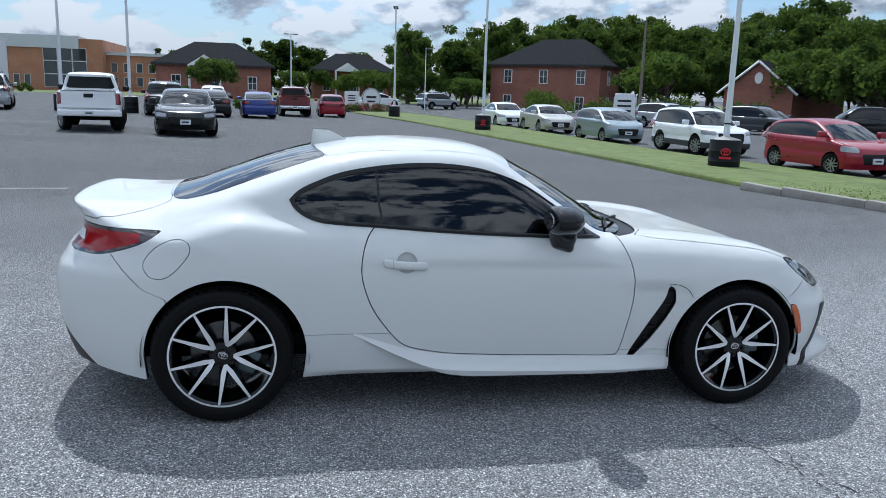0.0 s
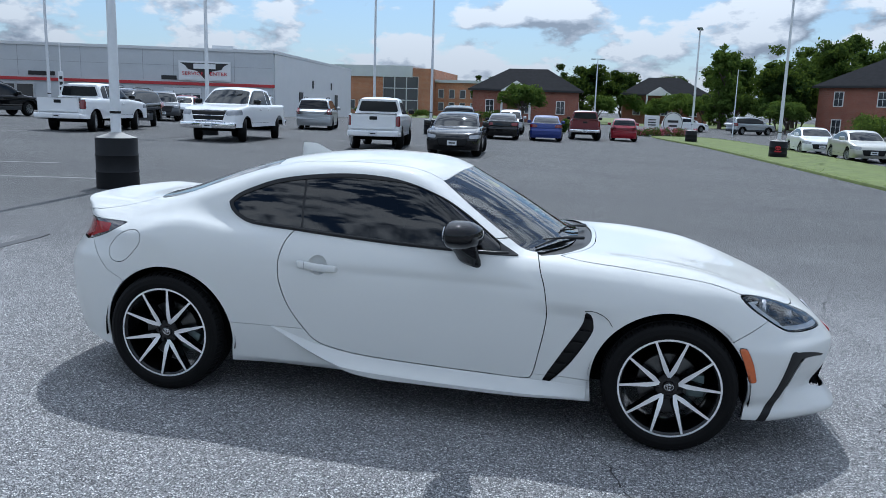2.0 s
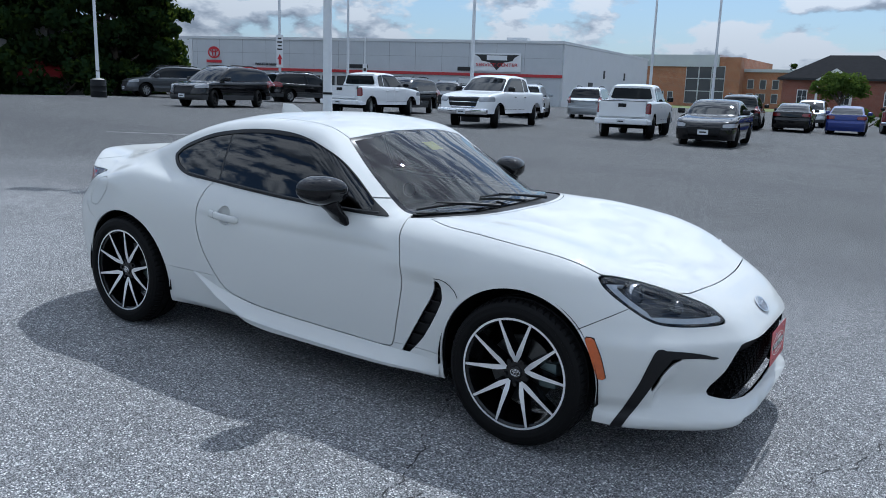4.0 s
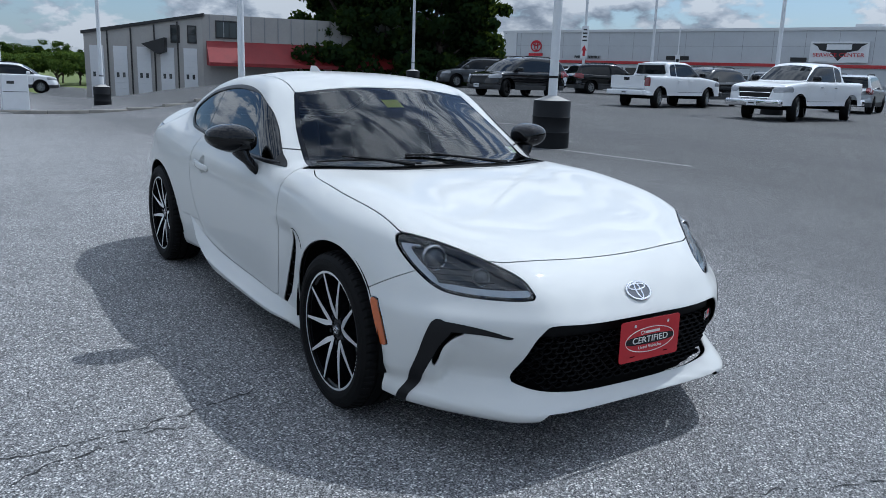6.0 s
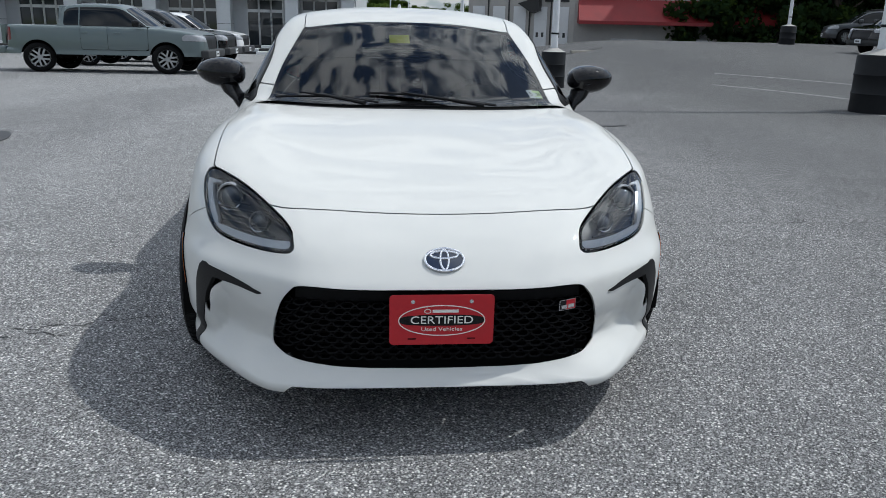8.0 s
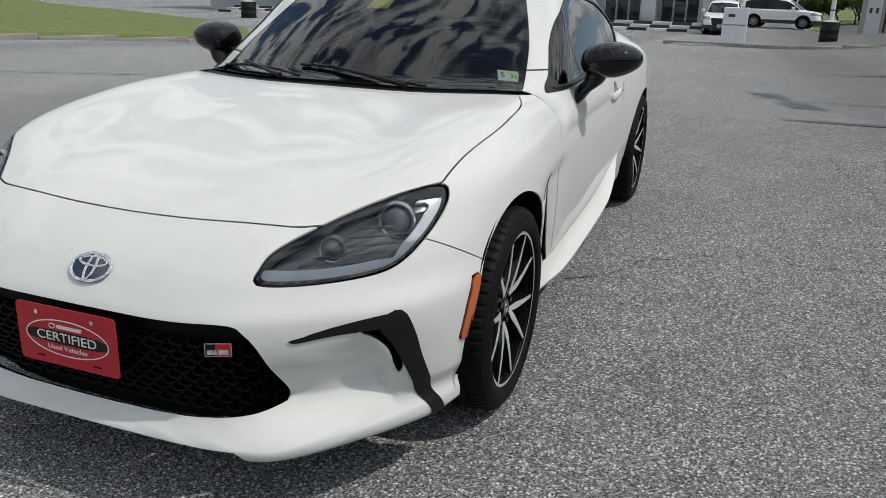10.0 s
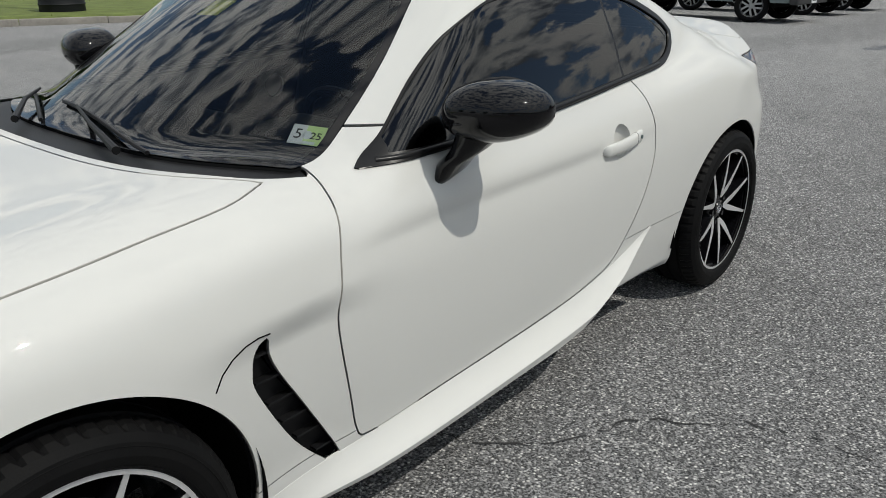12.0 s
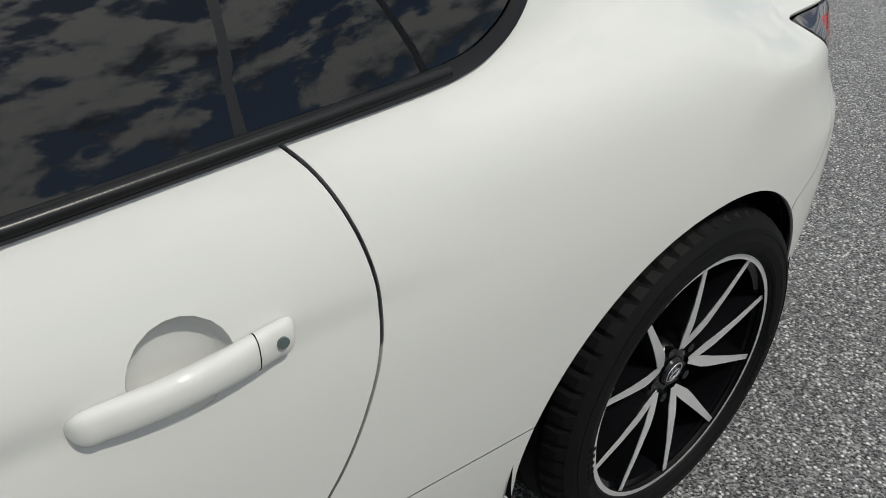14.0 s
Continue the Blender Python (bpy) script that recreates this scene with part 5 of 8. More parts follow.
    plate = part("front_plate", bm, PLATE_RED, car, "red dealer plate with an oval badge")
    plate.matrix_basis = pl
    bm = bmesh.new()
    add_disc(bm, 0.126, 0.046, 0.0015, 0.0022, Matrix.Translation((0, -0.002, 0)))
    part("oval_field", bm, PLATE_RED, plate)
    bm = bmesh.new()
    outl2 = [(0.124 * math.cos(q), -0.001 + 0.0172 * math.copysign(abs(math.sin(q)) ** 0.5, math.sin(q))) for q in (2 * math.pi * k / 40 for k in range(40))]
    add_prism(bm, outl2, 0.0022, 0.0027)
    part("oval_band", bm, BLACK_GLOSS, plate)
    bm = bmesh.new()
    ellipse_ring(bm, 0.126, 0.046, 0.0016, Matrix.Translation((0, -0.002, 0.0022)), 56)
    part("oval_line", bm, PLATE_LINE, plate)
    text_mesh("CERTIFIED", 0.033, PLATE_LINE, "plate_word", plate, Matrix.Translation((0, -0.001, 0.0033)), wide=0.182)
    text_mesh("Used Vehicles", 0.0165, PLATE_LINE, "plate_word", plate, Matrix.Translation((0, -0.0285, 0.0033)), wide=0.12)
    bm = bmesh.new()
    add_box(bm, (-0.028, 0.0225, 0.0022), (0.048, 0.0315, 0.0032))
    ellipse_ring(bm, 0.009, 0.006, 0.0012, Matrix.Translation((-0.042, 0.027, 0.003)), 20)
    part("brand_bar", bm, PLATE_LINE, plate)
    for sx in (-1, 1):
        bm = bmesh.new()
        add_cyl(bm, (sx * 0.085, 0.057, 0.001), (sx * 0.085, 0.057, 0.006), 0.006, seg=12)
        part("plate_screw", bm, CHROME, plate)
        bm = bmesh.new()
        add_box(bm, (sx * 0.087 - 0.012, -0.060, 0.0012), (sx * 0.087 + 0.012, -0.0565, 0.002))
        part("plate_slot", bm, DARK_VOID, plate)
    bm = bmesh.new()
    xg = x_at(s, 0.385, 0.46) - 0.022
    g = Matrix.Translation((xg, 0.385, 0.452)) @ Matrix.Rotation(radians(115), 4, "Z") @ Matrix.Rotation(radians(90), 4, "X")
    add_box(bm, (-0.031, -0.017, 0), (0.031, 0.017, 0.003), 0.001, g)
    badge = part("grille_badge", bm, CHROME, car, "small black and red badge with a silver edge")
    for nm, lo, hi, mat in (("badge_field", (-0.029, -0.015, 0.003), (-0.006, 0.015, 0.0042), BLACK_GLOSS), ("badge_field", (-0.006, -0.015, 0.003), (0.029, 0.015, 0.0042), SIGN_RED), ("badge_bar", (-0.025, -0.011, 0.0042), (-0.003, 0.001, 0.0055), CHROME), ("badge_bar", (0.001, -0.011, 0.0042), (0.024, 0.001, 0.0055), CHROME)):
        bm = bmesh.new()
        add_box(bm, lo, hi, m=g)
        part(nm, bm, mat, badge, smooth=False)


def coupe_details(s, P, car):
    # wheel wells and floor
    bm = bmesh.new()
    add_box(bm, (-1.85, -0.50, 0.20), (1.80, 0.50, 0.34))
    # last two boxes are added inside the nose to stop sun leaking through
    add_box(bm, (-0.88, -0.74, 0.21), (0.90, 0.74, 0.30)), add_box(bm, (1.6, -0.53, 0.22), (1.90, 0.53, 0.52)), add_box(bm, (1.66, -0.74, 0.21), (1.745, 0.74, 0.52))
    part("underbody", bm, DARK_VOID, car)
    for x in (1.279, -1.272):
        for sg in (1, -1):
            bm = bmesh.new()
            seg = 40
            arc = [(x + 0.372 * math.cos(radians(-8 + 196 * k / seg)), 0.313 + 0.372 * math.sin(radians(-8 + 196 * k / seg))) for k in range(seg + 1)]
            a = [bm.verts.new((px, sg * 0.845, pz)) for px, pz in arc]
            b = [bm.verts.new((px, sg * 0.50, pz)) for px, pz in arc]
            for k in range(seg):
                bm.faces.new((a[k], a[k + 1], b[k + 1], b[k]))
            bm.faces.new(b)
            part("wheel_well", bm, DARK_VOID, car)
    # cabin: floor, dash, seats, wheel
    bm = bmesh.new()
    add_box(bm, (-1.2, -0.66, 0.30), (0.7, 0.66, 0.36))
    add_box(bm, (-1.30, -0.60, 0.36), (-0.95, 0.60, 0.93), 0.05)
    add_box(bm, (-1.6, -0.52, 0.80), (-1.2, 0.52, 0.90), 0.03)
    part("cabin_floor", bm, INTERIOR, car)
    bm = bmesh.new()
    add_box(bm, (0.26, -0.66, 0.55), (0.74, 0.66, 0.845), 0.06, seg=4)
    add_box(bm, (0.22, 0.20, 0.60), (0.42, 0.52, 0.875), 0.05, seg=4)
    part("dashboard", bm, INTERIOR, car)
    for sg in (1, -1):
        bm = bmesh.new()
        add_box(bm, (-0.38, sg * 0.36 - 0.24, 0.40), (0.12, sg * 0.36 + 0.24, 0.54), 0.06, seg=3)
        tilt = Matrix.Translation((-0.36, sg * 0.36, 0.50)) @ Matrix.Rotation(radians(-18), 4, "Y")
        add_box(bm, (-0.07, -0.235, 0), (0.07, 0.235, 0.52), 0.06, tilt, 3)
        add_box(bm, (-0.05, -0.13, 0.50), (0.05, 0.13, 0.70), 0.045, tilt, 3)
        part("seat", bm, SEAT_CLOTH, car)
    bm = bmesh.new()
    sm = Matrix.Translation((0.17, 0.36, 0.78)) @ Matrix.Rotation(radians(-66), 4, "Y")
    ellipse_ring(bm, 0.18, 0.18, 0.015, sm, 40, flat=1.0)
    add_box(bm, (-0.05, -0.17, -0.02), (0.05, 0.17, 0.01), 0.01, sm)
    part("steering_wheel", bm, INTERIOR, car)
    bm = bmesh.new()
    add_box(bm, (0.12, -0.11, 1.135), (0.15, 0.11, 1.195), 0.014, seg=3)
    add_tube(bm, [(0.14, 0, 1.17), (0.17, 0, 1.21)], 0.012, 8)
    part("rear_view_mirror", bm, INTERIOR, car)
    # roof fin
    bm = bmesh.new()
    rings = []
    for k in range(9):
        u = k / 8
        w, x0, x1 = 0.030 * (1 - u) ** 0.55 + 0.004, -0.875 + 0.008 * u, -0.655 - 0.13 * u**1.4
        z = z_at(s, -0.78, 0.0) - 0.012 + 0.074 * u
        ring = []
        for i in range(20):
            t = 2 * math.pi * i / 20
            c, d = math.cos(t), math.sin(t)
            ring.append(bm.verts.new(((x0 + x1) / 2 + (x1 - x0) / 2 * c, w * d * (0.5 - 0.42 * c), z + (0.02 * (x1 - x0) * c if u < 0.5 else 0))))
        rings.append(ring)
    for a, b in zip(rings, rings[1:]):
        for i in range(20):
            bm.faces.new((a[i], a[(i + 1) % 20], b[(i + 1) % 20], b[i]))
    bm.faces.new(rings[-1])
    bmesh.ops.recalc_face_normals(bm, faces=bm.faces)
    part("shark_fin_aerial", bm, PEARL, car)
    # wipers
    for y0, y1, xa, xb in ((0.36, -0.20, 0.80, 0.715), (-0.16, -0.62, 0.80, 0.615)):
        bm = bmesh.new()
        mid = (y0 + y1) / 2
        add_tube(bm, [(xa + 0.03, y0 - 0.06, z_at(s, xa + 0.03, abs(y0)) + 0.016), ((xa + xb) / 2 + 0.02, mid, z_at(s, (xa + xb) / 2 + 0.02, abs(mid)) + 0.030), (xb + 0.02, (mid + y1) / 2, z_at(s, xb + 0.02, abs(mid + y1) / 2) + 0.026)], 0.006, 8, (0.010, 0.006, 0.004))
        w = part("wiper_arm", bm, BLACK_SATIN, car)
        bm = bmesh.new()
        pts = []
        for u in np.linspace(0, 1, 9):
            y = y0 + (y1 - y0) * u
            x = xa + (xb - xa) * u - 0.01
            pts.append((x, y, z_at(s, x, abs(y)) + 0.010 + 0.006 * math.sin(math.pi * u)))
        add_tube(bm, pts, 0.0055, 6)
        part("wiper_blade", bm, BLACK_SATIN, w)
    # belt moulding under the side glass
    for sg in (1, -1):
        bm = bmesh.new()
        line = [(x, z) for x, z in DLO[3:9]] + [(0.50, 0.861)]
        pts = []
        for (xa, za), (xb, zb) in zip(line, line[1:]):
            pts += [(xa + (xb - xa) * k / 4, za + (zb - za) * k / 4) for k in range(4)]
        add_tube(bm, [(x, sg * (y_at(s, x, z + 0.010) + 0.001), z + 0.010) for x, z in pts], 0.0085, 10)
        part("belt_moulding", bm, BELT_TRIM, car, "satin black belt moulding")
    # fins in the side vents, and the joint from each vent to its wheel arch
    for sg in (1, -1):
        for z, xa, xb in ((0.60, 0.868, 0.908), (0.54, 0.840, 0.900), (0.48, 0.806, 0.872), (0.42, 0.772, 0.838), (0.36, 0.735, 0.800), (0.30, 0.705, 0.752)):
            bm = bmesh.new()
            yv = y_at(s, (xa + xb) / 2, z)
            add_box(bm, (xa, min(sg * (yv - 0.028), sg * (yv - 0.010)), z - 0.0025), (xb, max(sg * (yv - 0.028), sg * (yv - 0.010)), z + 0.0025))
            part("vent_fin", bm, BLACK_SATIN, car, smooth=False)
        bm = bmesh.new()
        add_tube(bm, [(x, sg * (y_at(s, x, z) + 0.0002), z) for x, z in ((0.872, 0.646), (0.90, 0.649), (0.93, 0.645), (0.96, 0.632), (0.985, 0.612), (1.003, 0.585))], 0.0016, 6)
        part("arch_joint", bm, DARK_VOID, car)
    # stickers inside the screen
    def sticker(name, x, y, w, h, mat, turn=0.0):
        p = (x, y, z_at(s, x, abs(y)))
        n = Vector(s.grad(np.array([[x, abs(y), p[2]]]))[0]).normalized()
        if y < 0:
            n.y = -n.y
        across = Vector((0, 1, 0)) - n * n.y
        across.normalize()
        up = n.cross(across)
        m4 = Matrix((across, up, n)).transposed().to_4x4()
        m4.translation = Vector(p) - n * 0.004
        m4 = m4 @ Matrix.Rotation(radians(turn), 4, "Z")
        bm2 = bmesh.new()
        add_box(bm2, (-w / 2, -h / 2, -0.0006), (w / 2, h / 2, 0.0))
        ob = part(name, bm2, mat, car)
        ob.matrix_basis = m4
        return ob
    t1 = sticker("inspection_sticker", 0.530, 0.588, 0.080, 0.056, STICKER, 20)
    tagged(t1, "pale green month and year sticker")
    bm = bmesh.new()
    add_box(bm, (-0.040, -0.028, 0.0), (-0.006, 0.028, 0.0005))
    part("sticker_half", bm, SIGN_WHITE, t1, smooth=False)
    text_mesh("5", 0.040, INK, "sticker_figure", t1, Matrix.Translation((-0.022, 0.0, 0.0008)), 0.0003)
    text_mesh("25", 0.028, INK, "sticker_figure", t1, Matrix.Translation((0.021, -0.002, 0.0008)), 0.0003)
    bm = bmesh.new()
    add_disc(bm, 0.012, 0.012, 0, 0.0005, Matrix.Identity(4), 20), add_box(bm, (-0.008, -0.026, 0), (0.024, -0.018, 0.0005))
    part("sticker_print", bm, LAMP_GREY, t1)
    tagged(sticker("service_sticker", 0.300, -0.050, 0.098, 0.080, YELLOW, 0), "yellow service sticker behind the glass")


coupe = build_coupe()


# ---- the other vehicles: one builder, several body types ----
CAR_GLASS = pbr("dark_car_glass", (0.008, 0.010, 0.012), 0.03, spec=0.35)
CAR_LAMP = pbr("clear_lamp", (0.32, 0.33, 0.35), 0.12, coat=0.8, vary=0.2, scale=12)
CAR_RED = pbr("red_lamp", (0.16, 0.004, 0.006), 0.15, coat=1.0, vary=0.2, scale=12)
ALLOY = pbr("silver_alloy", (0.46, 0.47, 0.48), 0.3, 0.9, vary=0.1, scale=8)
PLATE_WHITE = pbr("licence_plate", (0.62, 0.64, 0.66), 0.4, vary=0.1, scale=20)
TRIM_GREY = pbr("bumper_grey", (0.03, 0.031, 0.033), 0.6, vary=0.2, scale=10)

KINDS = {}
KINDS["sedan"] = dict(end=(-2.36, 2.30), half=0.91, axle=(-1.36, 1.34), r=0.335, low=0.22, belt=0.98, girth=0.82, post=(-0.25, 0.62), glass=(-1.62, 1.05), ws=0.42, rw=-1.0,
                  deck=[(-2.6, 0.98), (-2.3, 1.03), (-1.7, 1.05), (-0.8, 1.0), (0.4, 0.98), (1.0, 0.97), (1.7, 0.88), (2.1, 0.78), (2.5, 0.6)],
                  roof=[(-2.6, 0.6), (-1.85, 1.02), (-1.0, 1.36), (-0.3, 1.46), (0.2, 1.43), (0.5, 1.34), (1.2, 0.96), (1.9, 0.55)], lamps=(0.62, 0.75), grille=(0.34, 0.60), tails=(0.78, 0.96))
KINDS["suv"] = dict(end=(-2.28, 2.32), half=0.94, axle=(-1.36, 1.36), r=0.37, low=0.30, belt=1.08, girth=0.87, post=(-0.95, 0.0), glass=(-1.95, 1.10), ws=0.50, rw=-1.75,
                deck=[(-2.6, 1.08), (-2.2, 1.12), (-0.8, 1.08), (0.4, 1.06), (1.0, 1.06), (1.7, 1.0), (2.1, 0.9), (2.5, 0.7)],
                roof=[(-2.6, 0.9), (-2.25, 1.15), (-1.95, 1.60), (-1.4, 1.68), (-0.3, 1.71), (0.25, 1.67), (0.6, 1.54), (1.3, 1.08), (2.0, 0.6)], lamps=(0.78, 0.94), grille=(0.50, 0.84), tails=(0.85, 1.15))
KINDS["hatch"] = dict(end=(-1.95, 2.08), half=0.86, axle=(-1.25, 1.28), r=0.305, low=0.22, belt=1.02, girth=0.80, post=(-0.55, 0.30), glass=(-1.75, 1.30), ws=0.55, rw=-1.35,
                  deck=[(-2.2, 1.0), (-1.9, 1.04), (-0.8, 1.02), (0.4, 1.0), (1.1, 0.98), (1.6, 0.90), (2.0, 0.76), (2.3, 0.6)],
                  roof=[(-2.2, 0.8), (-1.9, 1.08), (-1.55, 1.40), (-1.0, 1.49), (-0.2, 1.52), (0.3, 1.47), (0.6, 1.36), (1.45, 0.95), (2.0, 0.6)], lamps=(0.68, 0.84), grille=(0.36, 0.64), tails=(0.80, 1.15))
KINDS["van"] = dict(end=(-2.55, 2.55), half=0.99, axle=(-1.50, 1.53), r=0.36, low=0.24, belt=1.10, girth=0.92, post=(-0.9, 0.35), glass=(-2.25, 1.45), ws=0.85, rw=-2.1,
                deck=[(-2.8, 1.08), (-2.4, 1.12), (-0.8, 1.1), (0.4, 1.08), (1.3, 1.06), (1.9, 0.98), (2.3, 0.86), (2.8, 0.65)],
                roof=[(-2.8, 1.0), (-2.5, 1.2), (-2.25, 1.62), (-1.6, 1.73), (-0.3, 1.76), (0.4, 1.72), (0.85, 1.58), (1.7, 1.05), (2.3, 0.6)], lamps=(0.76, 0.94), grille=(0.42, 0.74), tails=(0.85, 1.2))
KINDS["pickup"] = dict(end=(-2.75, 2.75), half=0.98, axle=(-1.72, 1.72), r=0.41, low=0.50, belt=1.28, girth=0.89, post=(0.16, -0.62), glass=(-1.02, 1.32), ws=0.62, rw=-0.72,
                   deck=[(-3.0, 1.26), (-2.7, 1.29), (-1.0, 1.29), (0.4, 1.28), (1.2, 1.27), (1.9, 1.22), (2.45, 1.14), (2.8, 1.0)],
                   roof=[(-3.0, 0.6), (-1.35, 0.85), (-1.14, 1.25), (-1.02, 1.74), (-0.85, 1.86), (-0.3, 1.895), (0.3, 1.885), (0.55, 1.83), (0.8, 1.68), (1.40, 1.25), (2.0, 0.8)], lamps=(0.92, 1.10), grille=(0.70, 1.08), tails=(0.86, 1.22))
WHEELS = {}


def road_wheel(parent, x, y, sgn, r, dark=False):
    """A tyre with a five-spoke alloy in it; meshes are shared and scaled."""
    if not WHEELS:
        bm = bmesh.new()
        add_lathe(bm, [(0.62, 0.02), (0.70, 0.06), (0.86, 0.055), (0.96, 0.0), (1.0, -0.10), (1.0, -0.52), (0.95, -0.62), (0.66, -0.64)], 32)
        WHEELS["tyre"] = bm
        bm = bmesh.new()
        add_lathe(bm, [(0.66, 0.045), (0.63, 0.02), (0.60, -0.05), (0.58, -0.5)], 32)
        add_lathe(bm, [(0.0, 0.03), (0.14, 0.03), (0.18, -0.02), (0.0, -0.03)], 16)
        for k in range(5):
            m = Matrix.Rotation(2 * math.pi * k / 5, 4, "Z")
            for d in (-0.10, 0.10):
                add_box(bm, (0.10, d - 0.055, -0.06), (0.62, d + 0.055, 0.02), 0.0, m @ Matrix.Rotation(d * 0.8, 4, "Z"))
        WHEELS["rim"] = bm
        bm = bmesh.new()
        add_lathe(bm, [(0.6, -0.12), (0.0, -0.12)], 24)
        WHEELS["disc"] = bm
        for k, mat in (("tyre", RUBBER), ("rim", ALLOY), ("disc", DARK_VOID)):
            ob = mesh_ob(k, WHEELS[k], mat)
            WHEELS[k] = ob.data
            bpy.data.objects.remove(ob)
    w = new("wheel", WHEELS["tyre"])
    w.parent, w.matrix_basis = parent, pose(x, sgn * y, r, -90 * sgn, 0, 20) @ Matrix.Diagonal((r, r, r, 1))
    rim = new("rim", WHEELS["rim"])
    rim.parent = w
    if dark:
        rim.material_slots[0].link, rim.material_slots[0].material = "OBJECT", RIM_BLACK
    new("hub", WHEELS["disc"]).parent = w


def vehicle(name, kind, paint, label, category, at, turn, scale=(1, 1, 1), group="", dark_rims=False, plate=True, chrome=False):
    k = KINDS[kind]
    x0, x1 = k["end"]
    W = k["half"]
    deck, roof = curve(k["deck"]), curve(k["roof"])
    ridge = k["roof"]
    zmax = max(z for _, z in ridge)
    pick = kind == "pickup"
    nose = curve([(0, 0), (W * 0.5, 0.03), (W * 0.75, 0.10), (W * 0.92, 0.24), (W, 0.5), (W * 1.2, 1.2)])
    blunt = curve([(0, 0), (W * 0.5, 0.015), (W * 0.8, 0.05), (W * 0.94, 0.13), (W, 0.3), (W * 1.2, 0.9)])
    fr, ba = (blunt, blunt) if pick else (nose, blunt)

    def field(x, y, z):
        Y = W - 0.10 * np.maximum(z - 0.78, 0) ** 2 - 0.16 * np.maximum(0.62 - z, 0) ** 2 - 0.012 * np.exp(-(((z - 0.62) / 0.09) ** 2))
        fz = z - (deck(x) - 0.35 * np.maximum(y - W * 0.72, 0) ** 2)
        front = x1 - 0.14 * np.maximum(z - 0.72, 0) ** 1.5 - 0.10 * step(0.42, 0.2, z) - (0 if pick else 0.08 * step(0.55, 0.8, z))
        rear = x0 + 0.10 * np.maximum(z - 0.8, 0) + 0.05 * step(0.45, 0.2, z) + (0.05 * step(0.62, 0.70, z) if not pick else 0.10 * step(0.62, 0.66, z))
        low = smax(0.028, (x - front + fr(y)) * 0.85, (rear + ba(y) - x) * 0.85, y - Y, fz)
        g = k["girth"] - 0.30 * (z - k["belt"])
        cab = smax(0.03, (z - roof(x + 0.12 * y * y) + 0.07 * y * y) * 0.8, (y - g) * 0.95, k["belt"] - 0.2 - z)
        return np.minimum(low, cab)

    s = Shell(field, k["axle"][0], k["axle"][1], 0.62, 44, 20, 52, -40)
    car = thing(name, label, category, group, Matrix.Translation(at) @ Matrix.Rotation(radians(turn), 4, "Z") @ Matrix.Diagonal((*scale, 1)))
    s.cut("below", lambda x, y, z: k["low"] - z)
    for ax in k["axle"]:
        s.cut("arch", circle_cut(ax, k["r"], k["r"] * 1.17, W * 0.6))
    b = k["belt"]
    gx0, gx1 = k["glass"]
    on_side = lambda x, y, z: y - (k["girth"] - 0.30 * (z - b)) + 0.055
    win = s.cut("win", lambda x, y, z: np.minimum.reduce([z - b - 0.005, roof(x) - 0.11 - z, x - gx0, gx1 - x, on_side(x, y, z)]), 0.0)
    keep, s.rest = s.rest, win
    post = s.cut("post", lambda x, y, z: np.maximum(0.03 - np.abs(x - k["post"][0]), 0.03 - np.abs(x - k["post"][1])) if len(k["post"]) else x - 99, 0.0)
    panes = s.rest
    s.rest = keep
    on_top = lambda x, y, z: -on_side(x, y, z) - 0.02
    ws = s.cut("ws", lambda x, y, z: np.minimum.reduce([on_top(x, y, z), z - deck(x) - 0.03, x - k["ws"]]), 0.0)
    rw = s.cut("rw", lambda x, y, z: np.minimum.reduce([on_top(x, y, z), z - b - 0.03, k["rw"] - x, zmax - 0.12 - z]), 0.0)
    la, lb = k["lamps"]
    lamp = s.cut("lamp", lambda x, y, z: np.minimum.reduce([z - la + 0.05 * (W - y), lb - z - 0.10 * (W - y), y - W * 0.60, x - x1 + (0.48 if kind == "hatch" else 0.60)]) , 0.003)
    ga, gb = k["grille"]
    grille = s.cut("grille", lambda x, y, z: np.minimum.reduce([z - ga, gb - z, W * (0.56 if not pick else 0.62) - y - 0.3 * (gb - z), x - x1 + 0.4]), 0.002)
    ta, tb = k["tails"]
    tail = s.cut("tail", lambda x, y, z: np.minimum.reduce([z - ta, tb - z, y - W * (0.55 if kind == "sedan" else 0.80 if pick else 0.74), x0 + (0.34 if pick else 0.42) - x]), 0.003)
    cladding = s.cut("cladding", lambda x, y, z: (0.36 if kind in ("sedan", "hatch", "van") else 0.50) - z + (0 if kind != "sedan" else -0.06), 0.0)
    bed = s.cut("bed", lambda x, y, z: np.minimum.reduce([-1.28 - x, x - x0 - 0.16, W - 0.16 - y, z - 1.1]), 0.0) if pick else []
    doors = []
    p0, p1 = k["post"]
    for xa, xb in ((p0 + 0.0, gx1 - 0.08), (p0 - 0.85 if not pick else p0 - 0.72, p0)):
        doors.append(s.cut("door", lambda x, y, z, xa=xa, xb=xb: np.minimum.reduce([x - xa, xb - x, z - k["low"] - 0.14, b + 0.0 - z, y - W * 0.7]), 0.005))
    bonnet = s.cut("bonnet", lambda x, y, z: np.minimum.reduce([x - gx1 + 0.05, x1 - 0.20 - x, W * 0.80 - y, z - deck(x) + 0.06]), 0.005)
    P = lambda nm, polys, mat, mir=0, th=0.01, lift=0.0, lab="": s.panel(nm, polys, mat, car, mir, th, lift, lab) if polys else None
    P("body", s.rest, paint)
    P("bonnet", bonnet, paint)
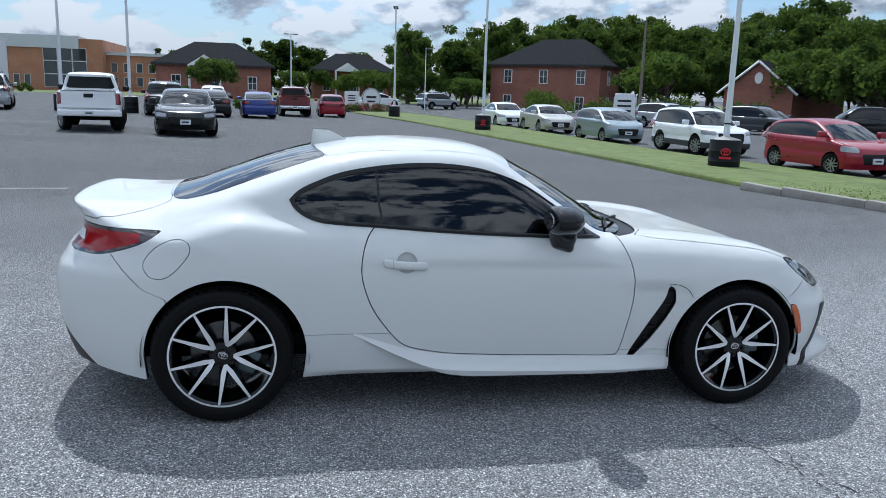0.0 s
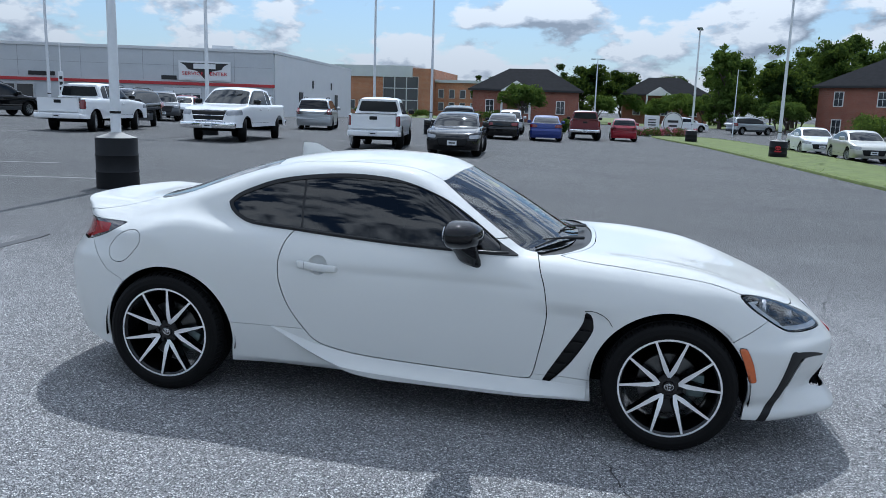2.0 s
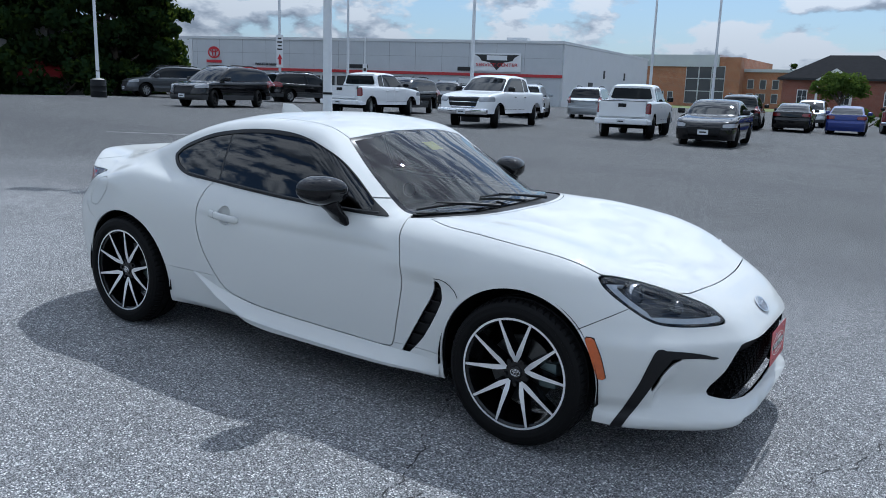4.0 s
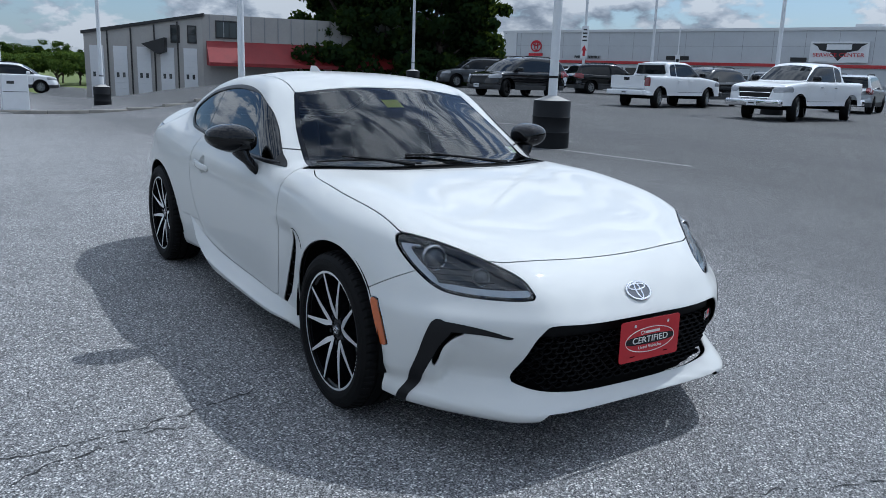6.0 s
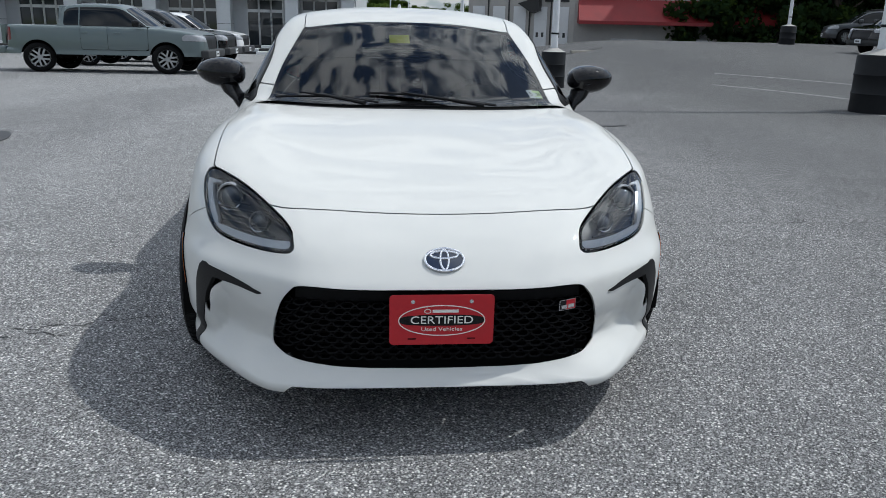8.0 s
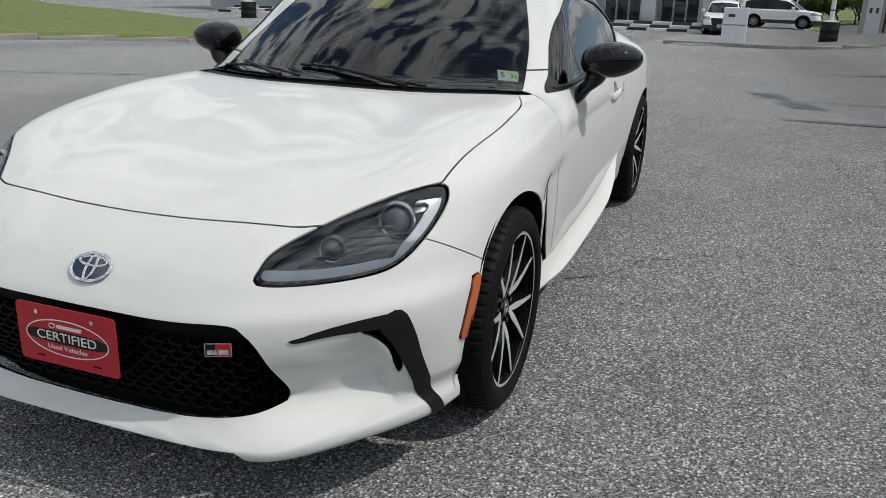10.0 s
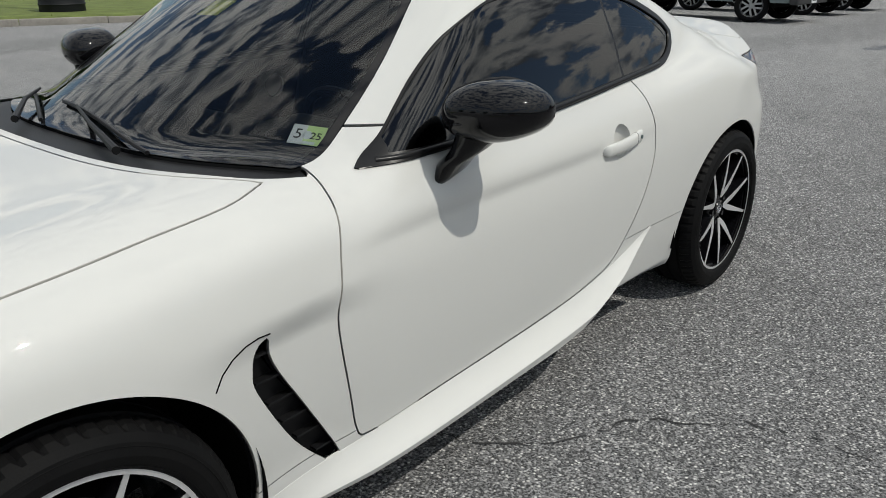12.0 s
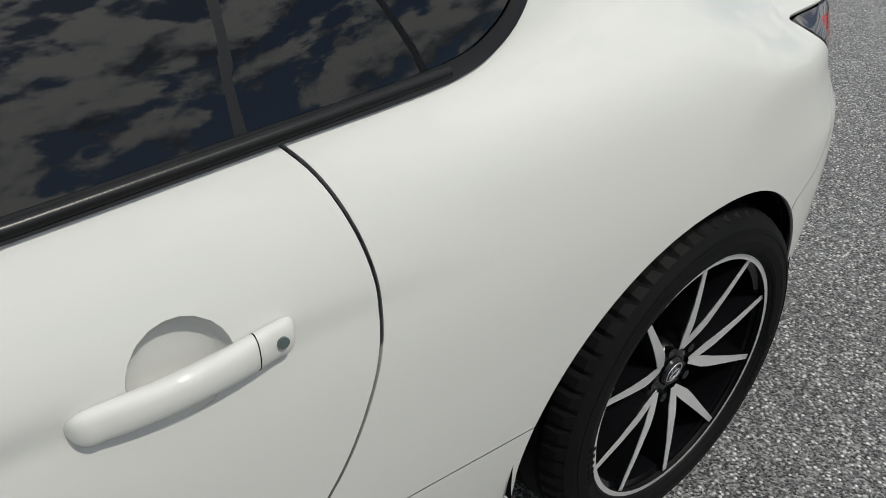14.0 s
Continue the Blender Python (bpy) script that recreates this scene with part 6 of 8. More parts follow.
    for m in (1, -1):
        for d in doors:
            dr = P("door", d, paint, m)
            if dr and d:
                c = s.v[sorted({i for q in d for i in q})].mean(0)
                bm = bmesh.new()
                add_box(bm, (c[0] - 0.36, m * (W - 0.012), b - 0.20), (c[0] - 0.18, m * (W + 0.022), b - 0.165), 0.008)
                part("door_handle", bm, CHROME if chrome else paint, dr)
        P("side_window", panes, CAR_GLASS, m, 0.0)
        P("pillar", post, paint if pick else BLACK_GLOSS, m, 0.0)
        P("headlight", lamp, CAR_LAMP, m, 0.01, 0.002)
        P("tail_light", tail, CAR_RED, m, 0.01, 0.003)
        bm = bmesh.new()
        add_box(bm, (gx1 - 0.42, m * (W - 0.02), b + 0.0), (gx1 - 0.24, m * (W + 0.20), b + 0.17), 0.04, seg=3)
        part("door_mirror", bm, paint if not pick else BLACK_GLOSS, car)
        for ax in k["axle"]:
            road_wheel(car, ax, W - 0.06, m, k["r"], dark_rims)
    P("windscreen", ws, CAR_GLASS, 0, 0.0)
    if not pick:
        P("rear_window", rw, CAR_GLASS, 0, 0.0)
    else:
        P("cab_back", rw, paint, 0, 0.0)
        turned = Matrix(((0, 0, 1, 0), (1, 0, 0, 0), (0, 1, 0, 0), (0, 0, 0, 1)))
        for nm, lo, hi, z0, z1, xx, mat in (("cab_rear_wall", 0.87, 0.70, 1.24, 1.80, -1.16, paint), ("rear_window", 0.76, 0.64, 1.36, 1.73, -1.175, CAR_GLASS), ("tailgate", 0.80, 0.80, 0.76, 1.27, x0 + 0.02, paint)):
            bm = bmesh.new()
            add_prism(bm, [(-lo, z0), (lo, z0), (hi, z1), (-hi, z1)], 0.0, 0.10 if nm != "rear_window" else 0.03, Matrix.Translation((xx, 0, 0)) @ turned)
            part(nm, bm, mat, car, smooth=False)
    P("lower_cladding", cladding, TRIM_GREY if kind in ("suv", "pickup") else paint)
    P("grille", grille, BLACK_SATIN, 0, 0.0, -0.02)
    if chrome:
        for zz in (ga + 0.03, (ga + gb) / 2, gb - 0.02):
            bm = bmesh.new()
            add_tube(bm, [(float(x1 - fr(abs(y)) - 0.14 * max(zz - 0.72, 0) ** 1.5 + 0.012), y, zz) for y in np.linspace(-W * 0.55, W * 0.55, 9)], 0.018, 6)
            part("grille_bar", bm, CHROME, car)
    if pick:
        P("bed_floor", bed, DARK_VOID, 0, 0.0, -0.38)
        for nm, lo, hi, mat in (("rear_bumper", (x0 - 0.10, -W * 0.94, 0.50), (x0 + 0.14, W * 0.94, 0.70), CHROME if chrome else paint), ("front_bumper", (x1 - 0.12, -W * 0.96, 0.46), (x1 + 0.10, W * 0.96, 0.68), CHROME if chrome else TRIM_GREY)):
            bm = bmesh.new()
            add_box(bm, lo, hi, 0.05, seg=3)
            part(nm, bm, mat, car)
        bm = bmesh.new()
        add_box(bm, (x0 + 0.005, -0.14, 1.08), (x0 + 0.06, 0.14, 1.20), 0.01)
        part("tailgate_latch", bm, BLACK_SATIN, car)
    bm = bmesh.new()
    add_box(bm, (x0 + 0.25, -W * 0.6, k["low"] + 0.02), (x1 - 0.25, W * 0.6, k["low"] + 0.3))
    part("underbody", bm, DARK_VOID, car)
    low, (xa, xb), rr = k["low"], k["axle"], k["r"]
    pans = [((x0 + 0.2, -W * 0.9, low + 0.1), (xa - rr, W * 0.9, low + 0.2)), ((xa + rr, -W * 0.9, low + 0.04), (xb - rr, W * 0.9, low + 0.2)), ((xb + rr, -W * 0.8, low + 0.06), (x1 - 0.3, W * 0.8, low + 0.2))]
    for ax in (xa, xb):
        pans += [((ax - rr * 1.2, -W * 0.68, rr * 0.9), (ax + rr * 1.2, W * 0.68, rr * 2.15)), ((ax - rr * 1.2, -W * 0.93, rr * 2.12), (ax + rr * 1.2, W * 0.93, rr * 2.2))]
    for lo, hi in pans:
        bm = bmesh.new()
        add_box(bm, lo, hi)
        part("floor_pan", bm, DARK_VOID, car, smooth=False)
    for ax in k["axle"]:
        bm = bmesh.new()
        add_cyl(bm, (ax, -W * 0.7, k["r"]), (ax, W * 0.7, k["r"]), 0.07, seg=10)
        part("axle", bm, DARK_VOID, car)
    for sx, zz in ((x0, 0.58 if not pick else 0.60), (x1, 0.46 if not pick else 0.56)):
        d = 1 if sx > 0 else -1
        off = 0.0 if not pick else 0.105
        bm = bmesh.new()
        xx = (x1 if d > 0 else x0 + (0.08 if not pick else 0)) + d * (off + 0.012)
        add_box(bm, (min(xx, xx - d * 0.03), -0.155, zz - 0.075), (max(xx, xx - d * 0.03), 0.155, zz + 0.075))
        pl = part("licence_plate", bm, PLATE_WHITE, car)
        bm = bmesh.new()
        add_box(bm, (xx + d * 0.001, -0.10, zz - 0.022), (xx + d * 0.003, 0.10, zz + 0.022))
        part("plate_bar", bm, TRIM_GREY, pl)
    if kind in ("suv", "van", "pickup") and not pick:
        for m in (1, -1):
            bm = bmesh.new()
            zz = zmax - 0.0
            add_tube(bm, [(-1.6, m * (k["girth"] - 0.30), zz - 0.03), (-1.3, m * (k["girth"] - 0.28), zz + 0.03), (0.0, m * (k["girth"] - 0.28), zz + 0.03), (0.25, m * (k["girth"] - 0.30), zz - 0.03)], 0.022, 8)
            part("roof_rail", bm, BLACK_SATIN, car)
    return car


# ---- ground ----
def ground_z(x, y):
    """The car park falls gently forward of the coupe and rises behind it."""
    x, y = np.asarray(x, float), np.asarray(y, float)
    near = -0.02 * x - 0.005 * y
    w = step(2.0, 14.0, y)
    up = np.clip(near, -0.36, 0.55) * step(95.0, 60.0, y)
    west = -(0.38 * step(-7.0, -18.0, x) + 0.22 * step(-18.0, -34.0, x)) * step(16.0, 5.0, y)
    dip = -2.1 * step(-36.0, -56.0, x) * step(3.0, 8.0, y) * step(34.0, 22.0, y)
    k = step(4.5, 11.0, np.hypot(x, y))
    return near * (1 - k) + (w * up + (1 - w) * west + dip) * k


def gz(x, y):
    return float(ground_z(x, y))


def sheet(name, xs, ys, mat, lift=0.0, inside_of=None):
    X, Y = np.meshgrid(xs, ys, indexing="ij")
    Z = ground_z(X, Y) + lift
    n, m = X.shape
    idx = np.arange(n * m).reshape(n, m)
    quads = np.stack([idx[:-1, :-1], idx[1:, :-1], idx[1:, 1:], idx[:-1, 1:]], -1).reshape(-1, 4)
    me = bpy.data.meshes.new(name)
    me.from_pydata(np.stack([X, Y, Z], -1).reshape(-1, 3).tolist(), [], quads.tolist())
    me.materials.append(mat)
    me.shade_smooth()
    return new(name, me)


def build_ground():
    a = np.r_[-2500, -900, -300, -150, np.arange(-100, -20, 4.0), np.arange(-20, 20, 0.8), np.arange(20, 101, 4.0), 150, 300, 900, 2500]
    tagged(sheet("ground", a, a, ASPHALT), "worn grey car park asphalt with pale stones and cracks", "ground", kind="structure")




def turf(name, pts, label, rise=0.10, blades=0, seed=1, mat=None):
    """A raised lawn with a soft outline, and blades of grass on it."""
    p = rounded(pts, 6)
    bm = bmesh.new()
    c = p.mean(0)
    rings = []
    for s, h in ((1.0, -0.05), (0.997, 0.02), (0.985, rise * 0.8), (0.95, rise), (0.7, rise * 1.1), (0.35, rise * 1.1)):
        rings.append([bm.verts.new((c[0] + (x - c[0]) * s, c[1] + (y - c[1]) * s, gz(c[0] + (x - c[0]) * s, c[1] + (y - c[1]) * s) + h)) for x, y in p])
    n = len(p)
    for a, b in zip(rings, rings[1:]):
        for i in range(n):
            bm.faces.new((a[i], a[(i + 1) % n], b[(i + 1) % n], b[i]))
    bm.faces.new(rings[-1])
    ob = mesh_ob(name, bm, mat or GRASS)
    tagged(ob, label, "grass" if not mat else "island", kind="structure")
    if blades:
        rng = np.random.default_rng(seed)
        lo, hi = p.min(0), p.max(0)
        q = rng.uniform(lo, hi, (blades * 3, 2))
        g = inside(p)(q[:, 0], q[:, 1])
        q = q[g > 0.03][:blades]
        z = ground_z(q[:, 0], q[:, 1]) + rise * 0.9
        a = rng.uniform(0, 2 * np.pi, len(q))
        h, w = rng.uniform(0.012, 0.035, len(q)), rng.uniform(0.010, 0.022, len(q))
        d = np.stack([np.cos(a), np.sin(a)], -1)
        lean = rng.normal(0, 0.03, (len(q), 2))
        v = np.zeros((len(q), 3, 3))
        v[:, 0, :2], v[:, 1, :2], v[:, 2, :2] = q - d * w[:, None], q + d * w[:, None], q + lean
        v[:, 0, 2] = v[:, 1, 2] = z
        v[:, 2, 2] = z + h
        me = bpy.data.meshes.new("grass_blades")
        me.from_pydata(v.reshape(-1, 3).tolist(), [], np.arange(len(q) * 3).reshape(-1, 3).tolist())
        me.materials.append(LEAF_GRASS)
        tagged(new("grass_blades", me), "short mown grass blades on the verge", "grass", kind="stuff")
    return ob


def kerb(pts, label):
    """A concrete kerb along a line, with worn rounded edges, in lengths."""
    par = thing("kerb", label, "kerb")
    pts = [Vector((x, y, 0)) for x, y in pts]
    for a, b in zip(pts, pts[1:]):
        d = (b - a)
        n = max(1, round(d.length / 1.5))
        for i in range(n):
            p, q = a + d * (i / n), a + d * ((i + 1) / n)
            bm = bmesh.new()
            add_box(bm, (0.004, -0.08, -0.05), (d.length / n - 0.004, 0.08, 0.13), 0.018)
            o = part("kerb_stone", bm, KERB_STONE, par)
            o.matrix_basis = Matrix.Translation((p.x, p.y, gz(p.x, p.y))) @ Matrix.Rotation(math.atan2(d.y, d.x), 4, "Z")


def light_pole(x, y, label, height=7.7, drum=(0.41, 0.84), heads=2, turn=0.0, band=True, r=0.085, category="lamp post", mat=None, mark=False):
    z = gz(x, y)
    par = thing("light_pole", label, category, "car park light poles", Matrix.Translation((x, y, z)) @ Matrix.Rotation(radians(turn), 4, "Z"))
    base = 0.0
    if drum:
        R, H = drum
        bm = bmesh.new()
        add_lathe(bm, [(R * 0.98, -0.05), (R, 0.02), (R * 0.985, H * 0.30), (R * 1.02, H * 0.33), (R * 0.985, H * 0.36), (R * 0.98, H * 0.63), (R * 1.02, H * 0.66), (R * 0.98, H * 0.69), (R * 0.98, H * 0.97), (R * 0.95, H), (R * 0.75, H + 0.01)], 40)
        ob = part("base_cover", bm, DRUM, par, "black drum cover round the foot")
        bm = bmesh.new()
        add_lathe(bm, [(R * 0.94, H + 0.005), (r * 1.6, H + 0.07), (r * 1.2, H + 0.09)], 32)
        part("cover_cone", bm, CONCRETE, ob)
        base = H
        if mark:
            a = math.atan2(-4.3 - y, 0.3 - x) - radians(turn)
            face_m = Matrix.Rotation(a, 4, "Z") @ Matrix.Translation((R * 1.01, 0, H * 0.64)) @ Matrix.Rotation(radians(90), 4, "Z") @ Matrix.Rotation(radians(90), 4, "X")
            bm = bmesh.new()
            ellipse_ring(bm, 0.11, 0.085, 0.016, face_m, 28), ellipse_ring(bm, 0.035, 0.075, 0.012, face_m, 20), ellipse_ring(bm, 0.075, 0.03, 0.012, face_m, 20, cy=0.04)
            add_box(bm, (-0.15, -0.19, -0.02), (0.15, -0.13, 0.012), m=face_m)
            part("red_emblem", bm, SIGN_RED, ob)
    bm = bmesh.new()
    add_cyl(bm, (0, 0, base * 0.9), (0, 0, height), r, r * 0.55, 20)
    part("pole", bm, mat or POLE_WHITE, par)
    if band:
        bm = bmesh.new()
        add_lathe(bm, [(r * 1.04, base + 0.40), (r * 1.06, base + 0.41), (r * 1.06, base + 0.43), (r * 1.04, base + 0.44)], 20)
        part("band", bm, BLACK_SATIN, par)
    for i in range(heads):
        a = Matrix.Rotation(math.pi * i, 4, "Z")
        bm = bmesh.new()
        add_box(bm, (0.03, -0.03, height - 0.12), (0.22, 0.03, height - 0.06), 0.01, a)
        add_box(bm, (0.18, -0.17, height - 0.13), (0.72, 0.17, height - 0.05), 0.025, a)
        h = part("lamp_head", bm, CAST, par)
        bm = bmesh.new()
        add_box(bm, (0.26, -0.13, height - 0.137), (0.66, 0.13, height - 0.131), 0.0, a)
        part("lamp_glass", bm, CAR_LAMP, h)
    return par


# ---- trees ----
def leaf_cloud(rng, centres, radii, count, size, flat=0.75):
    """Small leaf quads scattered over many clumps, so that the outline is ragged and has gaps."""
    pick = rng.integers(0, len(centres), count)
    d = rng.normal(size=(count, 3))
    d /= np.linalg.norm(d, axis=1, keepdims=True)
    rad = radii[pick] * (rng.uniform(0.25, 1.0, count) ** 0.5 + (rng.random(count) < 0.12) * rng.uniform(0, 0.5, count))
    p = centres[pick] + d * rad[:, None] * np.array([1, 1, flat])
    u = rng.normal(size=(count, 3))
    u /= np.linalg.norm(u, axis=1, keepdims=True)
    t = np.cross(u, d + rng.normal(0, 0.5, (count, 3)))
    t /= np.linalg.norm(t, axis=1, keepdims=True) + 1e-9
    s = size * rng.uniform(0.6, 1.3, count)[:, None]
    v = np.stack([p - u * s * 0.55, p + t * s * 0.35, p + u * s * 0.55, p - t * s * 0.35], 1).reshape(-1, 3)
    return v, np.arange(count * 4).reshape(-1, 4)


def tree(name, label, height, spread, at, seed, mat, leaves=7000, size=0.34, trunk_h=0.28, columnar=False, category="tree", group=""):
    rng = np.random.default_rng(seed)
    par = thing(name, label, category, group, Matrix.Translation(at))
    bm = bmesh.new()
    top = height * (0.55 if not columnar else 0.85)
    bends = [(rng.normal(0, 0.05) * height * k / 5, rng.normal(0, 0.05) * height * k / 5, top * k / 5) for k in range(6)]
    bends[0] = (0, 0, -0.2)
    r0 = 0.022 * height + 0.06
    add_tube(bm, bends, r0, 9, [r0 * (1 - 0.16 * k) for k in range(6)])
    cents, rads = [], []
    limbs = 11 if not columnar else 16
    for k in range(limbs):
        a, u = 2.4 * k + rng.uniform(-0.4, 0.4), rng.uniform(0.35, 1.0)
        z0 = height * (trunk_h + (0.55 - trunk_h) * u) if not columnar else height * (0.03 + 0.79 * k / limbs)
        reach = spread * rng.uniform(0.55, 1.0) * (1 - 0.5 * max(0, u - 0.5)) * (1 if not columnar else 1.05 - 0.85 * k / limbs)
        e = np.array([math.cos(a) * reach, math.sin(a) * reach, z0 + height * rng.uniform(0.12, 0.34) * (1 if not columnar else 0.2)])
        mid = e * np.array([0.45, 0.45, 1]) + np.array([0, 0, -0.06 * height])
        add_tube(bm, [(0, 0, z0 * 0.85), mid.tolist(), e.tolist()], 0.05, 6, [r0 * 0.5, r0 * 0.3, r0 * 0.08])
        for _ in range(6):
            cents.append(e * np.array([rng.uniform(0.5, 1.08), rng.uniform(0.5, 1.08), rng.uniform(0.88, 1.1)]) + rng.normal(0, 0.06 * height, 3))
            rads.append(spread * rng.uniform(0.10, 0.30))
    for _ in range(7):
        cents.append(np.array([rng.normal(0, spread * 0.3), rng.normal(0, spread * 0.3), height * rng.uniform(0.74, 0.95)]))
        rads.append(spread * rng.uniform(0.14, 0.28))
    part("trunk", bm, BARK, par)
    v, f = leaf_cloud(rng, np.array(cents), np.array(rads), leaves, size)
    v[:, 2] = np.clip(v[:, 2], 0.1, height)
    me = bpy.data.meshes.new("crown")
    me.from_pydata(v.tolist(), [], f.tolist())
    me.materials.append(mat)
    c = new("crown", me)
    c.parent = par
    return par


def shrub(name, label, w, h, at, seed, mat, leaves=1500, size=0.16):
    rng = np.random.default_rng(seed)
    par = thing(name, label, "shrub", "", Matrix.Translation(at))
    cents = np.stack([rng.uniform(-w, w, 9), rng.uniform(-w * 0.5, w * 0.5, 9), rng.uniform(0.25, 0.75, 9) * h], -1)
    v, f = leaf_cloud(rng, cents, rng.uniform(0.3, 0.5, 9) * h, leaves, size)
    v[:, 2] = np.maximum(v[:, 2], 0.0)
    me = bpy.data.meshes.new("foliage")
    me.from_pydata(v.tolist(), [], f.tolist())
    me.materials.append(mat)
    c = new("foliage", me)
    c.parent = par
    bm = bmesh.new()
    for k in range(5):
        add_tube(bm, [(0, 0, -0.1), tuple(cents[k] * np.array([0.6, 0.6, 0.7]))], 0.02, 5)
    part("stems", bm, BARK, par)
    return par


# ---- buildings ----
def wall_box(par, name, lo, hi, mat, label=""):
    bm = bmesh.new()
    add_box(bm, lo, hi)
    return part(name, bm, mat, par, label, smooth=False)


def window(par, x, y, z, w, h, axis, mat=None, deep=0.06, bars=1, rows=1, name="window"):
    """A framed window proud of a wall; axis is the way that it faces (+x, -x, +y or -y)."""
    turn = {"-y": 0, "+x": 90, "+y": 180, "-x": 270}[axis]
    m = Matrix.Translation((x, y, z)) @ Matrix.Rotation(radians(turn), 4, "Z")
    bm = bmesh.new()
    t = 0.09
    add_box(bm, (-w / 2 - t, -deep, -t), (-w / 2, 0.02, h + t)), add_box(bm, (w / 2, -deep, -t), (w / 2 + t, 0.02, h + t))
    add_box(bm, (-w / 2, -deep, h), (w / 2, 0.02, h + t)), add_box(bm, (-w / 2, -deep - 0.03, -t), (w / 2, 0.02, 0))
    for k in range(1, bars + 1):
        add_box(bm, (-w / 2 + w * k / (bars + 1) - 0.02, -deep * 0.7, 0), (-w / 2 + w * k / (bars + 1) + 0.02, 0.02, h))
    for k in range(1, rows + 1):
        add_box(bm, (-w / 2, -deep * 0.7, h * k / (rows + 1) - 0.02), (w / 2, 0.02, h * k / (rows + 1) + 0.02))
    fr = part(name, bm, mat or WHITE_TRIM, par, smooth=False)
    fr.matrix_basis = m
    bm = bmesh.new()
    add_box(bm, (-w / 2, -0.012, 0), (w / 2, 0.012, h))
    part("pane", bm, ROOM_GLASS, fr, smooth=False)
    return fr


def hip_roof(par, x0, y0, x1, y1, z0, z1, over=0.5, ridge=0.35):
    bm = bmesh.new()
    x0, y0, x1, y1 = x0 - over, y0 - over, x1 + over, y1 + over
    cx, cy, rx = (x0 + x1) / 2, (y0 + y1) / 2, (x1 - x0) / 2 * ridge
    low = [bm.verts.new(p) for p in ((x0, y0, z0 - 0.18), (x1, y0, z0 - 0.18), (x1, y1, z0 - 0.18), (x0, y1, z0 - 0.18))]
    mid = [bm.verts.new(p) for p in ((x0, y0, z0), (x1, y0, z0), (x1, y1, z0), (x0, y1, z0))]
    a, b = bm.verts.new((cx - rx, cy, z1)), bm.verts.new((cx + rx, cy, z1))
    bm.faces.new(low[::-1])
    for k in range(4):
        bm.faces.new((low[k], low[(k + 1) % 4], mid[(k + 1) % 4], mid[k]))
    bm.faces.new((mid[0], mid[1], b, a)), bm.faces.new((mid[1], mid[2], b)), bm.faces.new((mid[2], mid[3], a, b)), bm.faces.new((mid[3], mid[0], a))
    bmesh.ops.recalc_face_normals(bm, faces=bm.faces)
    roof = part("roof", bm, SHINGLE, par, smooth=False)
    bm = bmesh.new()
    add_box(bm, (x0 - 0.05, y0 - 0.05, z0 - 0.24), (x1 + 0.05, y0 + 0.06, z0 - 0.02)), add_box(bm, (x1 - 0.06, y0, z0 - 0.24), (x1 + 0.05, y1, z0 - 0.02))
    add_box(bm, (x0 - 0.05, y0, z0 - 0.24), (x0 + 0.06, y1, z0 - 0.02))
    part("gutter", bm, SIGN_BLACK, roof, smooth=False)


def brick_house(name, label, at, turn, w, d, eave, ridge, cols, two=True, portico=False):
    par = thing(name, label, "house", "", Matrix.Translation(at) @ Matrix.Rotation(radians(turn), 4, "Z"))
    wall_box(par, "wall", (0, 0, -1.5), (w, d, eave), BRICK_RED)
    hip_roof(par, 0, 0, w, d, eave + 0.12, ridge)
    levels = (1.0, eave - 2.1) if two else (1.2,)
    for z in levels:
        for k in range(cols):
            window(par, w * (k + 0.5) / cols, 0, z, 0.95, 1.5, "-y")
        for k in range(2):
            window(par, w, d * (k + 0.6) / 2.4, z, 0.7, 1.5, "+x")
    if portico:
        bm = bmesh.new()
        x, hw = w * 0.42, 2.0
        for pts, z0 in (((-hw, hw), eave - 0.1),):
            v = [bm.verts.new(p) for p in ((x - hw, -1.4, z0), (x + hw, -1.4, z0), (x, -1.4, z0 + 1.3), (x - hw, 0, z0), (x + hw, 0, z0), (x, 0, z0 + 1.3))]
            bm.faces.new((v[0], v[1], v[2])), bm.faces.new((v[0], v[2], v[5], v[3])), bm.faces.new((v[1], v[4], v[5], v[2])), bm.faces.new((v[0], v[3], v[4], v[1]))
        gable = part("porch_gable", bm, WHITE_TRIM, par, smooth=False)
        for sx in (-1, 1):
            bm = bmesh.new()
            add_cyl(bm, (x + sx * (hw - 0.2), -1.2, -1), (x + sx * (hw - 0.2), -1.2, eave), 0.14, seg=14)
            part("column", bm, WHITE_TRIM, gable)
    return par


